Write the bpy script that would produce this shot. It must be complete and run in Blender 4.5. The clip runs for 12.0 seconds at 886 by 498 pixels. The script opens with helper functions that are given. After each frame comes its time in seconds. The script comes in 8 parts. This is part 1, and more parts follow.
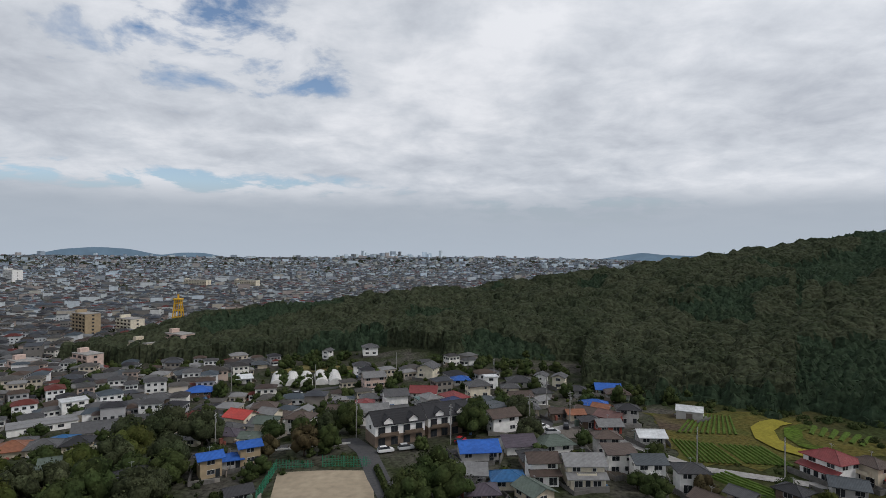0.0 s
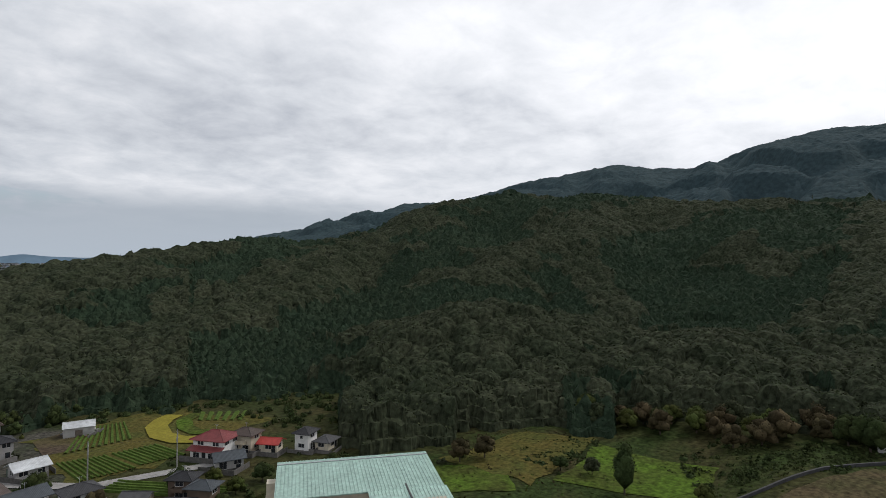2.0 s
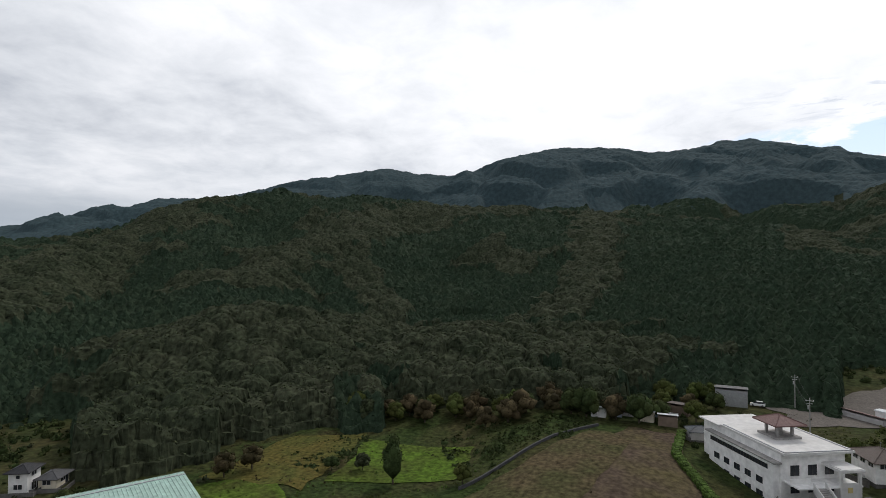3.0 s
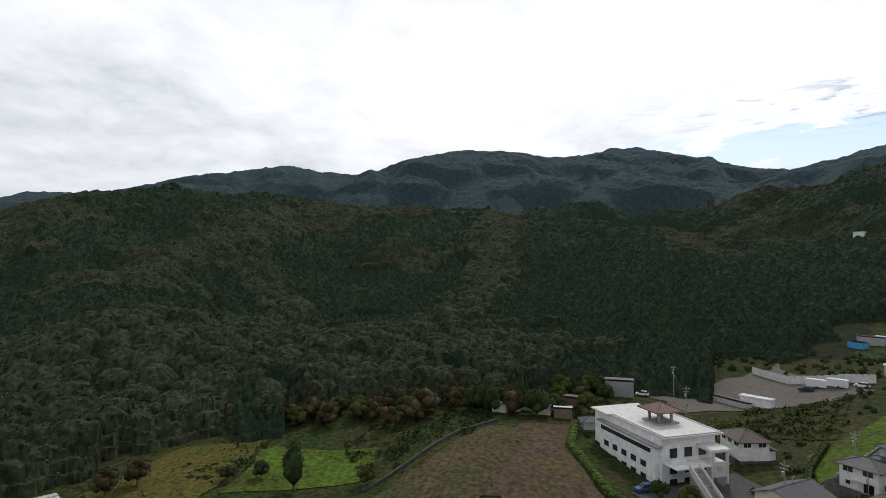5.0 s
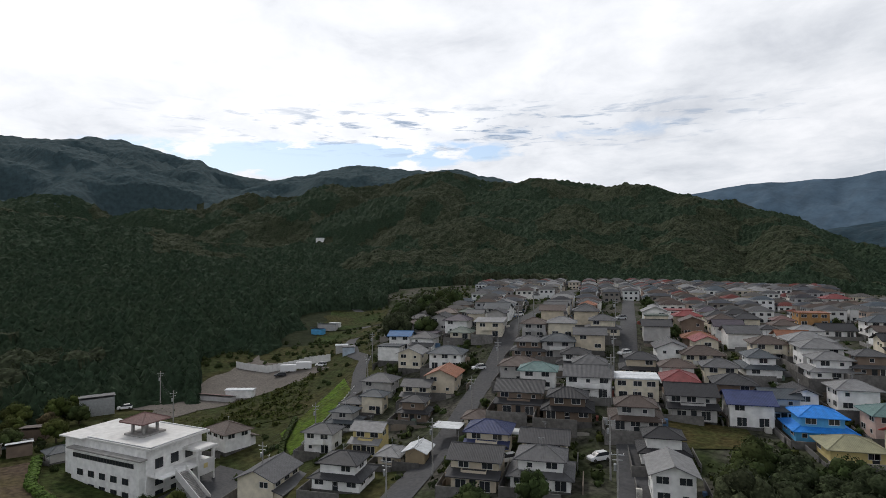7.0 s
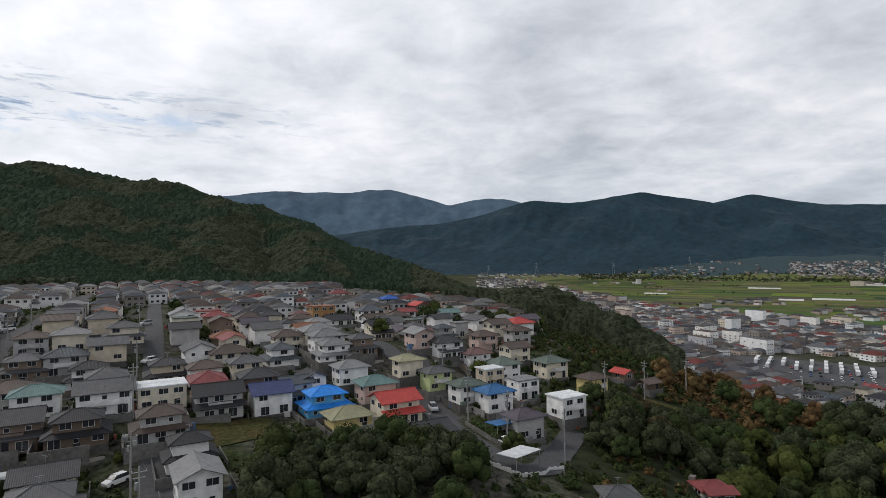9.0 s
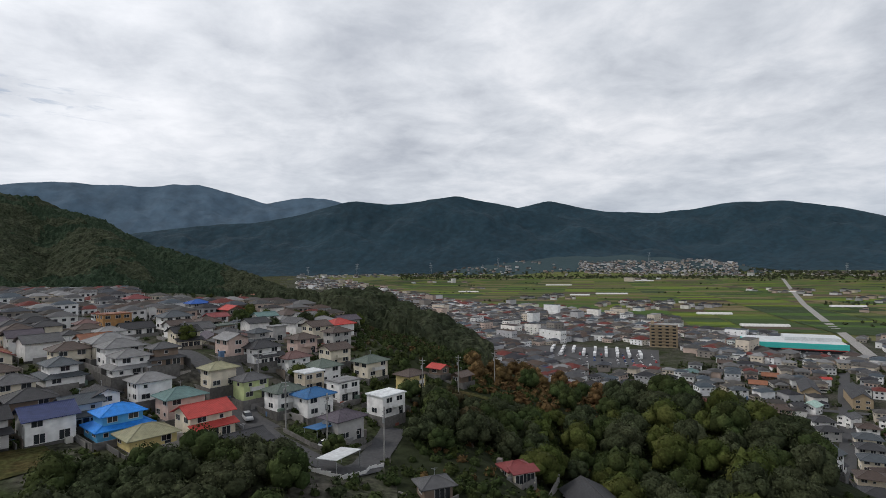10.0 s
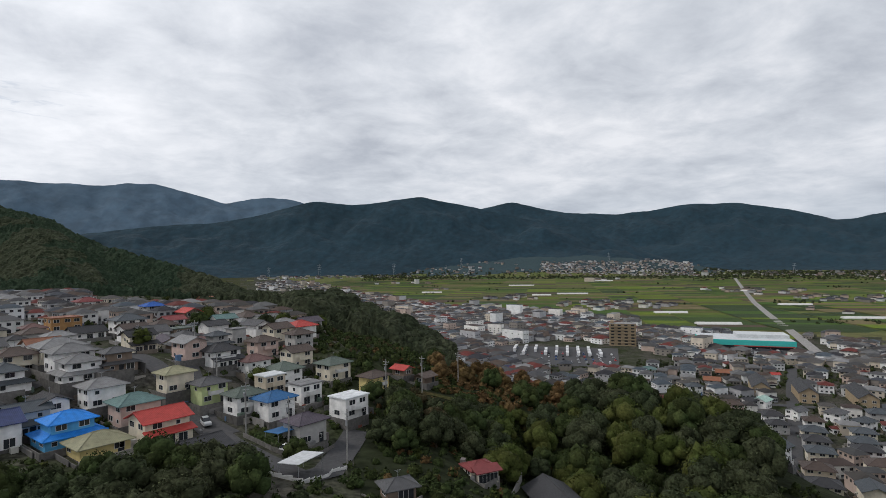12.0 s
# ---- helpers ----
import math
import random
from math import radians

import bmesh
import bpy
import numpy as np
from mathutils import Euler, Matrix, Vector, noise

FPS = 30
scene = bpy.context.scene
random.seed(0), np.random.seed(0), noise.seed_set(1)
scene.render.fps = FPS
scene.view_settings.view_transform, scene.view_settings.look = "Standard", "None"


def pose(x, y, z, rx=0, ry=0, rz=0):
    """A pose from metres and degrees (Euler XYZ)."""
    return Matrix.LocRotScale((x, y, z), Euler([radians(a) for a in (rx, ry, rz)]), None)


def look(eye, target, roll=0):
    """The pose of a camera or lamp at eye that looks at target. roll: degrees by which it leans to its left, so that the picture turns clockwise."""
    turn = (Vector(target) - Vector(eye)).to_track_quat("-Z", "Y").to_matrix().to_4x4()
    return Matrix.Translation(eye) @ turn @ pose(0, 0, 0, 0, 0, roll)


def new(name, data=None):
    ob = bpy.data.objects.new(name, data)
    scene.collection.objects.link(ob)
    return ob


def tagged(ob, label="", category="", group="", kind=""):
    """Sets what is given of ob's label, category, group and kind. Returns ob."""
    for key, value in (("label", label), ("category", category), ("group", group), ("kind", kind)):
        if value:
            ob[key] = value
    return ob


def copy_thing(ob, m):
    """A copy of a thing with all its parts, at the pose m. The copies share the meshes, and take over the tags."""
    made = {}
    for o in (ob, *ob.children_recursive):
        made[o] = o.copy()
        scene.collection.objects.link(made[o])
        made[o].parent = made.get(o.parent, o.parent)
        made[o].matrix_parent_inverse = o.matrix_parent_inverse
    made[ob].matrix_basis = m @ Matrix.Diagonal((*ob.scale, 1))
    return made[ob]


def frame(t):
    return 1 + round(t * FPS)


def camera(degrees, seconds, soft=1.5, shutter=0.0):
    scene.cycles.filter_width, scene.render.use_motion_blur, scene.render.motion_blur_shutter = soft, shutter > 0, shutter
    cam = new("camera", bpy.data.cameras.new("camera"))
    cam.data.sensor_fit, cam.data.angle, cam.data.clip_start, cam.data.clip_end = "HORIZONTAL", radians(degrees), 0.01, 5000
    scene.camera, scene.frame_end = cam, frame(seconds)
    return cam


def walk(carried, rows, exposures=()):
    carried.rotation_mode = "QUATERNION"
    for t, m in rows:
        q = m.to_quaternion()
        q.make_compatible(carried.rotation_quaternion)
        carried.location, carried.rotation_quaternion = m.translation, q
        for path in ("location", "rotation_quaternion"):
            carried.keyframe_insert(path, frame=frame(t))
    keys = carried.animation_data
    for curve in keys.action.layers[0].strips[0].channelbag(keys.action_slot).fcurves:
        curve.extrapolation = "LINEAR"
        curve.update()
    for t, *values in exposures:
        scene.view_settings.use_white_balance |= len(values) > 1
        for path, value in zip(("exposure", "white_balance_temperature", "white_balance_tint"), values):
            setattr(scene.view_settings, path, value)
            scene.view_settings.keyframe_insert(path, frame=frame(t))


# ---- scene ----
# ---- camera: a drone that hovers and turns to the right ----
cam = camera(76.19, 12.0, soft=0.6)
PATH = [  # seconds, yaw, pitch, roll
    (0.0, -0.00, 0.46, -0.46), (0.5, -16.15, 0.64, -0.54), (1.0, -30.24, 0.79, -0.48), (1.5, -43.64, 0.93, -0.53),
    (2.0, -56.16, 1.11, -0.43), (2.5, -68.24, 1.19, -0.21), (3.0, -79.00, 1.25, -0.08), (3.2, -82.09, 1.24, 0.11),
    (4.8, -87.87, 1.43, -0.00), (5.0, -88.66, 1.26, -0.07), (5.5, -95.04, 1.31, 0.11), (6.0, -109.18, 1.30, 0.03),
    (6.5, -124.48, 1.32, 0.24), (7.0, -137.31, 1.31, 0.43), (7.2, -142.23, 1.31, 0.49), (8.8, -177.94, 1.14, 0.46),
    (9.0, -182.42, 1.06, 0.39), (9.5, -192.62, 1.01, 0.54), (10.0, -200.45, 0.97, 0.57), (10.5, -202.77, 0.98, 0.60),
    (11.0, -203.57, 0.97, 0.61), (11.5, -203.93, 0.99, 0.61), (12.0, -204.15, 1.01, 0.67),
]
EXPOSURES = [(0.0, -0.10, 6330, 11), (1.5, -0.06, 6380, 11), (5.0, 0.04, 6400, 11), (7.0, 0.0, 6400, 11), (12.0, 0.0, 6330, 11)]
walk(cam, [(t, pose(0, 0, 50, 90 + pitch, roll, yaw)) for t, yaw, pitch, roll in PATH], EXPOSURES)

# ---- daylight: bright, broken cloud with the sun behind it to the south ----
SUN_AZ, SUN_EL = 112.0, 48.0
world = bpy.data.worlds.new("cloudy_sky")
scene.world = world
world.use_nodes = True


def build_sky(nt):
    n, l = nt.nodes, nt.links
    n.clear()

    def node(kind, **sets):
        x = n.new(kind)
        for key, value in sets.items():
            x.inputs[key].default_value = value
        return x

    def maths(op, a, b=None, clamp=False):
        x = n.new("ShaderNodeMath")
        x.operation, x.use_clamp = op, clamp
        for i, v in enumerate((a, b)):
            if v is None:
                continue
            if isinstance(v, (int, float)):
                x.inputs[i].default_value = v
            else:
                l.new(v, x.inputs[i])
        return x.outputs[0]

    def ramp(value, *stops):
        x = n.new("ShaderNodeValToRGB")
        while len(x.color_ramp.elements) < len(stops):
            x.color_ramp.elements.new(0.5)
        for e, (p, c) in zip(x.color_ramp.elements, stops):
            e.position, e.color = p, (*c, 1)
        l.new(value, x.inputs[0])
        return x.outputs[0]

    def mix(fac, a, b):
        x = n.new("ShaderNodeMix")
        x.data_type = "RGBA"
        if isinstance(fac, (int, float)):
            x.inputs[0].default_value = fac
        else:
            l.new(fac, x.inputs[0])
        for i, v in ((6, a), (7, b)):
            if isinstance(v, tuple):
                x.inputs[i].default_value = (*v, 1)
            else:
                l.new(v, x.inputs[i])
        return x.outputs[2]

    way = n.new("ShaderNodeTexCoord").outputs["Generated"]
    sep = n.new("ShaderNodeSeparateXYZ")
    l.new(way, sep.inputs[0])
    up = maths("MAXIMUM", sep.outputs[2], 0.0)
    # cloud deck: the way is cut with a flat layer overhead, so that clouds crowd towards the horizon
    flat = maths("ADD", up, 0.20)
    u, v = maths("DIVIDE", sep.outputs[0], flat), maths("DIVIDE", sep.outputs[1], flat)
    deck = n.new("ShaderNodeCombineXYZ")
    l.new(u, deck.inputs[0]), l.new(v, deck.inputs[1])
    big = node("ShaderNodeTexNoise", Scale=0.8, Detail=7.0, Roughness=0.55, Distortion=0.15)
    fine = node("ShaderNodeTexNoise", Scale=3.6, Detail=8.0, Roughness=0.6, Distortion=0.25)
    l.new(deck.outputs[0], big.inputs["Vector"]), l.new(deck.outputs[0], fine.inputs["Vector"])
    lump = maths("ADD", maths("MULTIPLY", big.outputs[0], 0.62), maths("MULTIPLY", fine.outputs[0], 0.38))
    # bright towards the veiled sun
    a, e = radians(SUN_AZ), radians(SUN_EL)
    dot = n.new("ShaderNodeVectorMath")
    dot.operation = "DOT_PRODUCT"
    l.new(way, dot.inputs[0])
    dot.inputs[1].default_value = (math.sin(a) * math.cos(e), math.cos(a) * math.cos(e), math.sin(e))
    sunward = ramp(dot.outputs["Value"], (0.0, (0.0,) * 3), (0.42, (0.28,) * 3), (0.75, (0.8,) * 3), (1.0, (1.0,) * 3))
    cloud_dim = ramp(lump, (0.35, (0.44, 0.47, 0.52)), (0.47, (0.63, 0.66, 0.70)), (0.58, (0.84, 0.85, 0.87)))
    cloud_lit = ramp(lump, (0.34, (0.70, 0.73, 0.78)), (0.46, (0.95, 0.97, 1.0)), (0.60, (1.15, 1.16, 1.18)))
    cloud = mix(sunward, cloud_dim, cloud_lit)
    # the unseen deck overhead is set dimmer, added to lessen light on the ground
    cloud = mix(ramp(up, (0.40, (0.0,) * 3), (0.75, (1.0,) * 3)), cloud, (0.46, 0.48, 0.52))
    sky = n.new("ShaderNodeTexSky")
    sky.sky_type, sky.sun_disc = "NISHITA", False
    sky.sun_elevation, sky.sun_rotation = e, a
    sky_scaled = n.new("ShaderNodeVectorMath")
    sky_scaled.operation = "SCALE"
    sky_scaled.inputs["Scale"].default_value = 0.12
    l.new(sky.outputs[0], sky_scaled.inputs[0])
    lump = maths("MAXIMUM", lump, 0.40)
    ragged = ramp(fine.outputs[0], (0.36, (1.0,) * 3), (0.62, (0.25,) * 3))
    # rifts of blue: bearing, height, breadth and how wide open
    for bearing, height, wide, tall, much in ((337, 20, 0.27, 0.13, 0.32), (349, 16, 0.2, 0.05, 0.13), (335, 6.5, 0.45, 0.030, 0.5), (12, 4.2, 0.34, 0.030, 0.5), (121, 10.0, 0.34, 0.036, 0.95), (132, 11.0, 0.28, 0.026, 0.75), (152, 12.5, 0.22, 0.02, 0.12), (20, 30, 0.3, 0.1, 0.1)):
        far = n.new("ShaderNodeVectorMath")
        far.operation = "DISTANCE"
        squash = n.new("ShaderNodeVectorMath")
        squash.operation = "MULTIPLY"
        squash.inputs[1].default_value = (1 / wide, 1 / wide, 1 / tall)
        l.new(way, squash.inputs[0])
        l.new(squash.outputs[0], far.inputs[0])
        ba, he = radians(bearing), radians(height)
        far.inputs[1].default_value = (math.sin(ba) * math.cos(he) / wide, math.cos(ba) * math.cos(he) / wide, math.sin(he) / tall)
        near = maths("MULTIPLY", maths("SUBTRACT", 1.0, far.outputs["Value"], clamp=True), ragged)
        lump = maths("SUBTRACT", lump, maths("MULTIPLY", near, much))
    gap = ramp(lump, (0.27, (0.0,) * 3), (0.40, (1.0,) * 3))
    body = mix(gap, sky_scaled.outputs[0], cloud)
    # small flecks where the deck breaks up beside the rift
    speck = node("ShaderNodeTexNoise", Scale=16.0, Detail=4.0, Roughness=0.6, Distortion=0.4)
    stretch = n.new("ShaderNodeVectorMath")
    stretch.operation = "MULTIPLY"
    stretch.inputs[1].default_value = (1.0, 1.0, 7.0)
    l.new(way, stretch.inputs[0])
    l.new(stretch.outputs[0], speck.inputs["Vector"])
    spread = n.new("ShaderNodeVectorMath")
    spread.operation = "MULTIPLY"
    spread.inputs[1].default_value = (1 / 0.62, 1 / 0.62, 1 / 0.055)
    l.new(way, spread.inputs[0])
    off = n.new("ShaderNodeVectorMath")
    off.operation = "DISTANCE"
    fb, fe = radians(140), radians(13.2)
    off.inputs[1].default_value = (math.sin(fb) * math.cos(fe) / 0.62, math.cos(fb) * math.cos(fe) / 0.62, math.sin(fe) / 0.055)
    l.new(spread.outputs[0], off.inputs[0])
    flecks = maths("MULTIPLY", ramp(speck.outputs[0], (0.54, (0.0,) * 3), (0.66, (1.0,) * 3)), maths("MULTIPLY", maths("SUBTRACT", 1.0, off.outputs["Value"], clamp=True), 1.3), clamp=True)
    body = mix(flecks, body, (0.33, 0.42, 0.55))
    # a smooth bank of haze over the bay to the north
    north = ramp(sep.outputs[1], (0.35, (0.0,) * 3), (0.8, (1.0,) * 3))
    bank = maths("MULTIPLY", north, ramp(up, (0.0, (0.95,) * 3), (0.075, (0.85,) * 3), (0.115, (0.0,) * 3)))
    body = mix(bank, body, (0.38, 0.42, 0.465))
    # pale haze low over the plain
    body = mix(ramp(up, (0.0, (0.9,) * 3), (0.05, (0.55,) * 3), (0.11, (0.18,) * 3), (0.2, (0.0,) * 3)), body, (0.46, 0.52, 0.585))
    back = node("ShaderNodeBackground", Strength=1.0)
    l.new(body, back.inputs[0])
    l.new(back.outputs[0], n.new("ShaderNodeOutputWorld").inputs[0])


build_sky(world.node_tree)

sun_data = bpy.data.lights.new("sun", "SUN")
sun_data.energy, sun_data.angle, sun_data.color = 1.5, radians(10), (1.0, 0.95, 0.88)
sun = new("sun", sun_data)
sun.matrix_world = look((0, 0, 300), (-math.sin(radians(SUN_AZ)) * math.cos(radians(SUN_EL)),
                                     -math.cos(radians(SUN_AZ)) * math.cos(radians(SUN_EL)),
                                     300 - math.sin(radians(SUN_EL))))

# ---- materials ----
def material(name, colour, rough=0.8, vary=0.25, grain=3.0, stains=0.25, bump=0.2, metal=0.0, island=0.0,
             per_object=0.0, tint=None, glow=0.0, stripe=0.0):
    """A surface with grain and stains at real size. tint: a second colour in patches; island, per_object: how far pieces differ."""
    m = bpy.data.materials.new(name)
    m.use_nodes = True
    nt = m.node_tree
    n, l = nt.nodes, nt.links
    b = n["Principled BSDF"]
    b.inputs["Roughness"].default_value, b.inputs["Metallic"].default_value = rough, metal
    b.inputs["Specular IOR Level"].default_value = 0.3
    place = n.new("ShaderNodeNewGeometry")
    fine, broad = n.new("ShaderNodeTexNoise"), n.new("ShaderNodeTexNoise")
    fine.inputs["Scale"].default_value, fine.inputs["Detail"].default_value = grain, 4
    broad.inputs["Scale"].default_value, broad.inputs["Detail"].default_value = grain * stains, 3
    for t in (fine, broad):
        l.new(place.outputs["Position"], t.inputs["Vector"])
    other = tint or tuple(c * 0.55 for c in colour)
    mixer = n.new("ShaderNodeMix")
    mixer.data_type = "RGBA"
    spread = n.new("ShaderNodeMapRange")
    spread.inputs[1].default_value, spread.inputs[2].default_value = 0.38, 0.66
    l.new(broad.outputs[0], spread.inputs[0])
    l.new(spread.outputs[0], mixer.inputs[0])
    mixer.inputs[6].default_value, mixer.inputs[7].default_value = (*colour, 1), (*(c * (1 - vary) + o * vary for c, o in zip(colour, other)), 1)
    hsv = n.new("ShaderNodeHueSaturation")
    l.new(mixer.outputs[2], hsv.inputs["Color"])
    value = n.new("ShaderNodeMapRange")
    value.inputs[1].default_value, value.inputs[2].default_value = 0.25, 0.75
    value.inputs[3].default_value, value.inputs[4].default_value = 1 - vary * 0.8, 1 + vary * 0.8
    l.new(fine.outputs[0], value.inputs[0])
    out = value.outputs[0]
    for source, amount in ((place.outputs["Random Per Island"], island), (None, per_object)):
        if not amount:
            continue
        if source is None:
            source = n.new("ShaderNodeObjectInfo").outputs["Random"]
        r = n.new("ShaderNodeMapRange")
        r.inputs[3].default_value, r.inputs[4].default_value = 1 - amount, 1 + amount
        l.new(source, r.inputs[0])
        k = n.new("ShaderNodeMath")
        k.operation = "MULTIPLY"
        l.new(out, k.inputs[0]), l.new(r.outputs[0], k.inputs[1])
        out = k.outputs[0]
    l.new(out, hsv.inputs["Value"])
    l.new(hsv.outputs[0], b.inputs["Base Color"])
    # glow makes the base colour emit, standing in for haze on far ranges
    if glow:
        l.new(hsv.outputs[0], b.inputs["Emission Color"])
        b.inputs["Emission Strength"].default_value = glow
    if bump:
        bp = n.new("ShaderNodeBump")
        bp.inputs["Strength"].default_value, bp.inputs["Distance"].default_value = bump, 0.4 / grain
        l.new(fine.outputs[0], bp.inputs["Height"])
        last = bp
        if stripe:
            w = n.new("ShaderNodeTexWave")
            w.bands_direction = "X"
            w.inputs["Scale"].default_value = stripe
            co = n.new("ShaderNodeTexCoord")
            l.new(co.outputs["UV"], w.inputs["Vector"])
            b2 = n.new("ShaderNodeBump")
            b2.inputs["Strength"].default_value, b2.inputs["Distance"].default_value = 0.4, 0.06
            l.new(w.outputs[0], b2.inputs["Height"])
            l.new(bp.outputs[0], b2.inputs["Normal"])
            last = b2
        l.new(last.outputs[0], b.inputs["Normal"])
    return m


def variegated(name, stops, rough=0.85, scale=1.0, bump=0.3):
    """Pieces that take one of several colours each, island by island."""
    m = material(name, (0.5, 0.5, 0.5), rough, 0.2, scale, bump=bump)
    m.node_tree.nodes["Principled BSDF"].inputs["Specular IOR Level"].default_value = 0.1
    n, l = m.node_tree.nodes, m.node_tree.links
    r = n.new("ShaderNodeValToRGB")
    r.color_ramp.interpolation = "CONSTANT"
    while len(r.color_ramp.elements) < len(stops):
        r.color_ramp.elements.new(0.9)
    for i, (e, c) in enumerate(zip(r.color_ramp.elements, stops)):
        e.position, e.color = i / len(stops), (*c, 1)
    l.new(next(x for x in n if x.type == "NEW_GEOMETRY").outputs["Random Per Island"], r.inputs[0])
    hsv = next(x for x in n if x.type == "HUE_SAT")
    l.new(r.outputs[0], hsv.inputs["Color"])
    return m


M = {}
M["scrub"] = material("scrub_grass", (0.036, 0.045, 0.016), 0.9, 0.7, 0.7, 0.12, 0.8, tint=(0.06, 0.05, 0.022))
M["soil"] = material("lot_ground", (0.070, 0.066, 0.055), 0.9, 0.95, 0.9, 0.08, 0.3, tint=(0.026, 0.036, 0.012))
M["valley"] = material("valley_grass", (0.030, 0.046, 0.013), 0.9, 0.85, 0.8, 0.08, 0.8, tint=(0.048, 0.042, 0.018))
M["floor"] = material("forest_floor", (0.028, 0.034, 0.018), 0.95, 0.5, 0.4, 0.3, 0.5)
M["farm"] = material("farm_soil", (0.10, 0.12, 0.04), 0.9, 0.5, 0.06, 0.2, 0.2, tint=(0.14, 0.12, 0.06))
M["meadow"] = material("meadow_grass", (0.072, 0.122, 0.016), 0.9, 0.75, 0.9, 0.1, 0.8, tint=(0.052, 0.050, 0.017))
M["straw"] = material("dry_grass", (0.064, 0.052, 0.022), 0.9, 0.7, 1.1, 0.2, 0.7, tint=(0.040, 0.054, 0.018))
M["gold"] = material("golden_grass", (0.092, 0.078, 0.022), 0.9, 0.7, 1.0, 0.12, 0.7, tint=(0.06, 0.075, 0.02))
M["mud"] = material("bare_brown_earth", (0.078, 0.058, 0.042), 0.92, 0.7, 0.8, 0.1, 0.5, tint=(0.085, 0.075, 0.03))
M["bank"] = material("trodden_dry_bank", (0.080, 0.062, 0.034), 0.92, 0.8, 0.9, 0.12, 0.6, tint=(0.052, 0.056, 0.022))
M["stubble"] = material("yellow_stubble", (0.17, 0.14, 0.058), 0.92, 0.5, 0.7, 0.12, 0.4, tint=(0.11, 0.115, 0.04))
M["rice"] = material("ripe_rice", (0.24, 0.21, 0.035), 0.9, 0.3, 1.2, 0.15, 0.4)
M["crop"] = material("green_crop_rows", (0.09, 0.14, 0.03), 0.9, 0.4, 1.4, 0.3, 0.5, island=0.3)
M["sand"] = material("sandy_playground", (0.34, 0.28, 0.20), 0.95, 0.25, 0.5, 0.2, 0.1)
M["asphalt"] = material("worn_asphalt", (0.062, 0.062, 0.065), 0.9, 0.3, 1.4, 0.12, 0.15, tint=(0.09, 0.087, 0.083))
M["gravel"] = material("pale_gravel", (0.15, 0.135, 0.12), 0.95, 0.35, 1.5, 0.1, 0.3)
M["concrete"] = material("weathered_concrete", (0.30, 0.29, 0.275), 0.9, 0.35, 1.1, 0.3, 0.15)
M["footing"] = material("dark_house_footing", (0.10, 0.096, 0.09), 0.9, 0.5, 1.2, 0.3, 0.2)
M["block"] = material("concrete_block_wall", (0.14, 0.133, 0.125), 0.9, 0.4, 1.5, 0.3, 0.2, per_object=0.3)
M["steel"] = material("galvanised_steel", (0.40, 0.41, 0.42), 0.45, 0.2, 2.0, 0.3, 0.1, metal=0.6)
M["white"] = material("white_paint", (0.62, 0.61, 0.59), 0.75, 0.15, 0.9, 0.4, 0.05)
M["dark"] = material("dark_frame", (0.05, 0.048, 0.045), 0.5, 0.2, 3, 0.3, 0.05)
M["glass"] = material("window_glass", (0.03, 0.034, 0.04), 0.15, 0.1, 1.0, 0.3, 0.0)
M["glass"].node_tree.nodes["Principled BSDF"].inputs["Specular IOR Level"].default_value = 0.5
M["trunk"] = material("bark", (0.075, 0.06, 0.045), 0.95, 0.4, 4, 0.3, 0.5)
M["wire"] = material("black_cable", (0.03, 0.03, 0.03), 0.6, 0.1, 3, 0.3, 0)
M["brown_metal"] = material("brown_sheet_metal", (0.16, 0.13, 0.11), 0.6, 0.3, 1.5, 0.3, 0.1)
LEAVES = {
    # bluish because distance haze is put into the base colour
    "distant": material("distant_wood_hazed", (0.042, 0.066, 0.073), 0.9, 0.3, 0.12, 0.06, 0.3, tint=(0.050, 0.072, 0.074)),
    # a little haze put into the colour: greyer, bluer than the leaf sprays
    "broadleaf_far": material("broadleaf_foliage_hazed", (0.031, 0.039, 0.022), 0.88, 0.95, 0.5, 0.1, 1.0, tint=(0.046, 0.052, 0.031)),
    "cedar_far": material("cedar_foliage_hazed", (0.026, 0.042, 0.025), 0.88, 0.7, 0.5, 0.1, 1.0, tint=(0.031, 0.045, 0.026)),
    "broadleaf": material("broadleaf_foliage", (0.035, 0.045, 0.022), 0.85, 0.9, 1.9, 0.04, 1.0, island=0.45, tint=(0.050, 0.056, 0.030)),
    "cedar": material("cedar_foliage", (0.023, 0.042, 0.022), 0.88, 0.8, 1.9, 0.05, 1.0, island=0.45, tint=(0.032, 0.050, 0.026)),
    "garden": material("garden_foliage", (0.034, 0.050, 0.018), 0.85, 0.65, 1.8, 0.08, 0.6, island=0.45, tint=(0.048, 0.055, 0.019)),
    "light": material("light_green_foliage", (0.042, 0.056, 0.015), 0.85, 0.6, 1.8, 0.08, 0.6, island=0.45, tint=(0.060, 0.058, 0.018)),
    "dry": material("brown_green_foliage", (0.050, 0.043, 0.022), 0.88, 0.6, 1.8, 0.08, 0.6, island=0.5, tint=(0.075, 0.054, 0.030)),
    "autumn": material("autumn_brown_foliage", (0.105, 0.064, 0.030), 0.9, 0.6, 1.8, 0.08, 0.6, island=0.45, tint=(0.085, 0.065, 0.026)),
    "hedge": material("clipped_hedge", (0.065, 0.105, 0.024), 0.8, 0.4, 0.8, 0.3, 0.4, island=0.5),
}
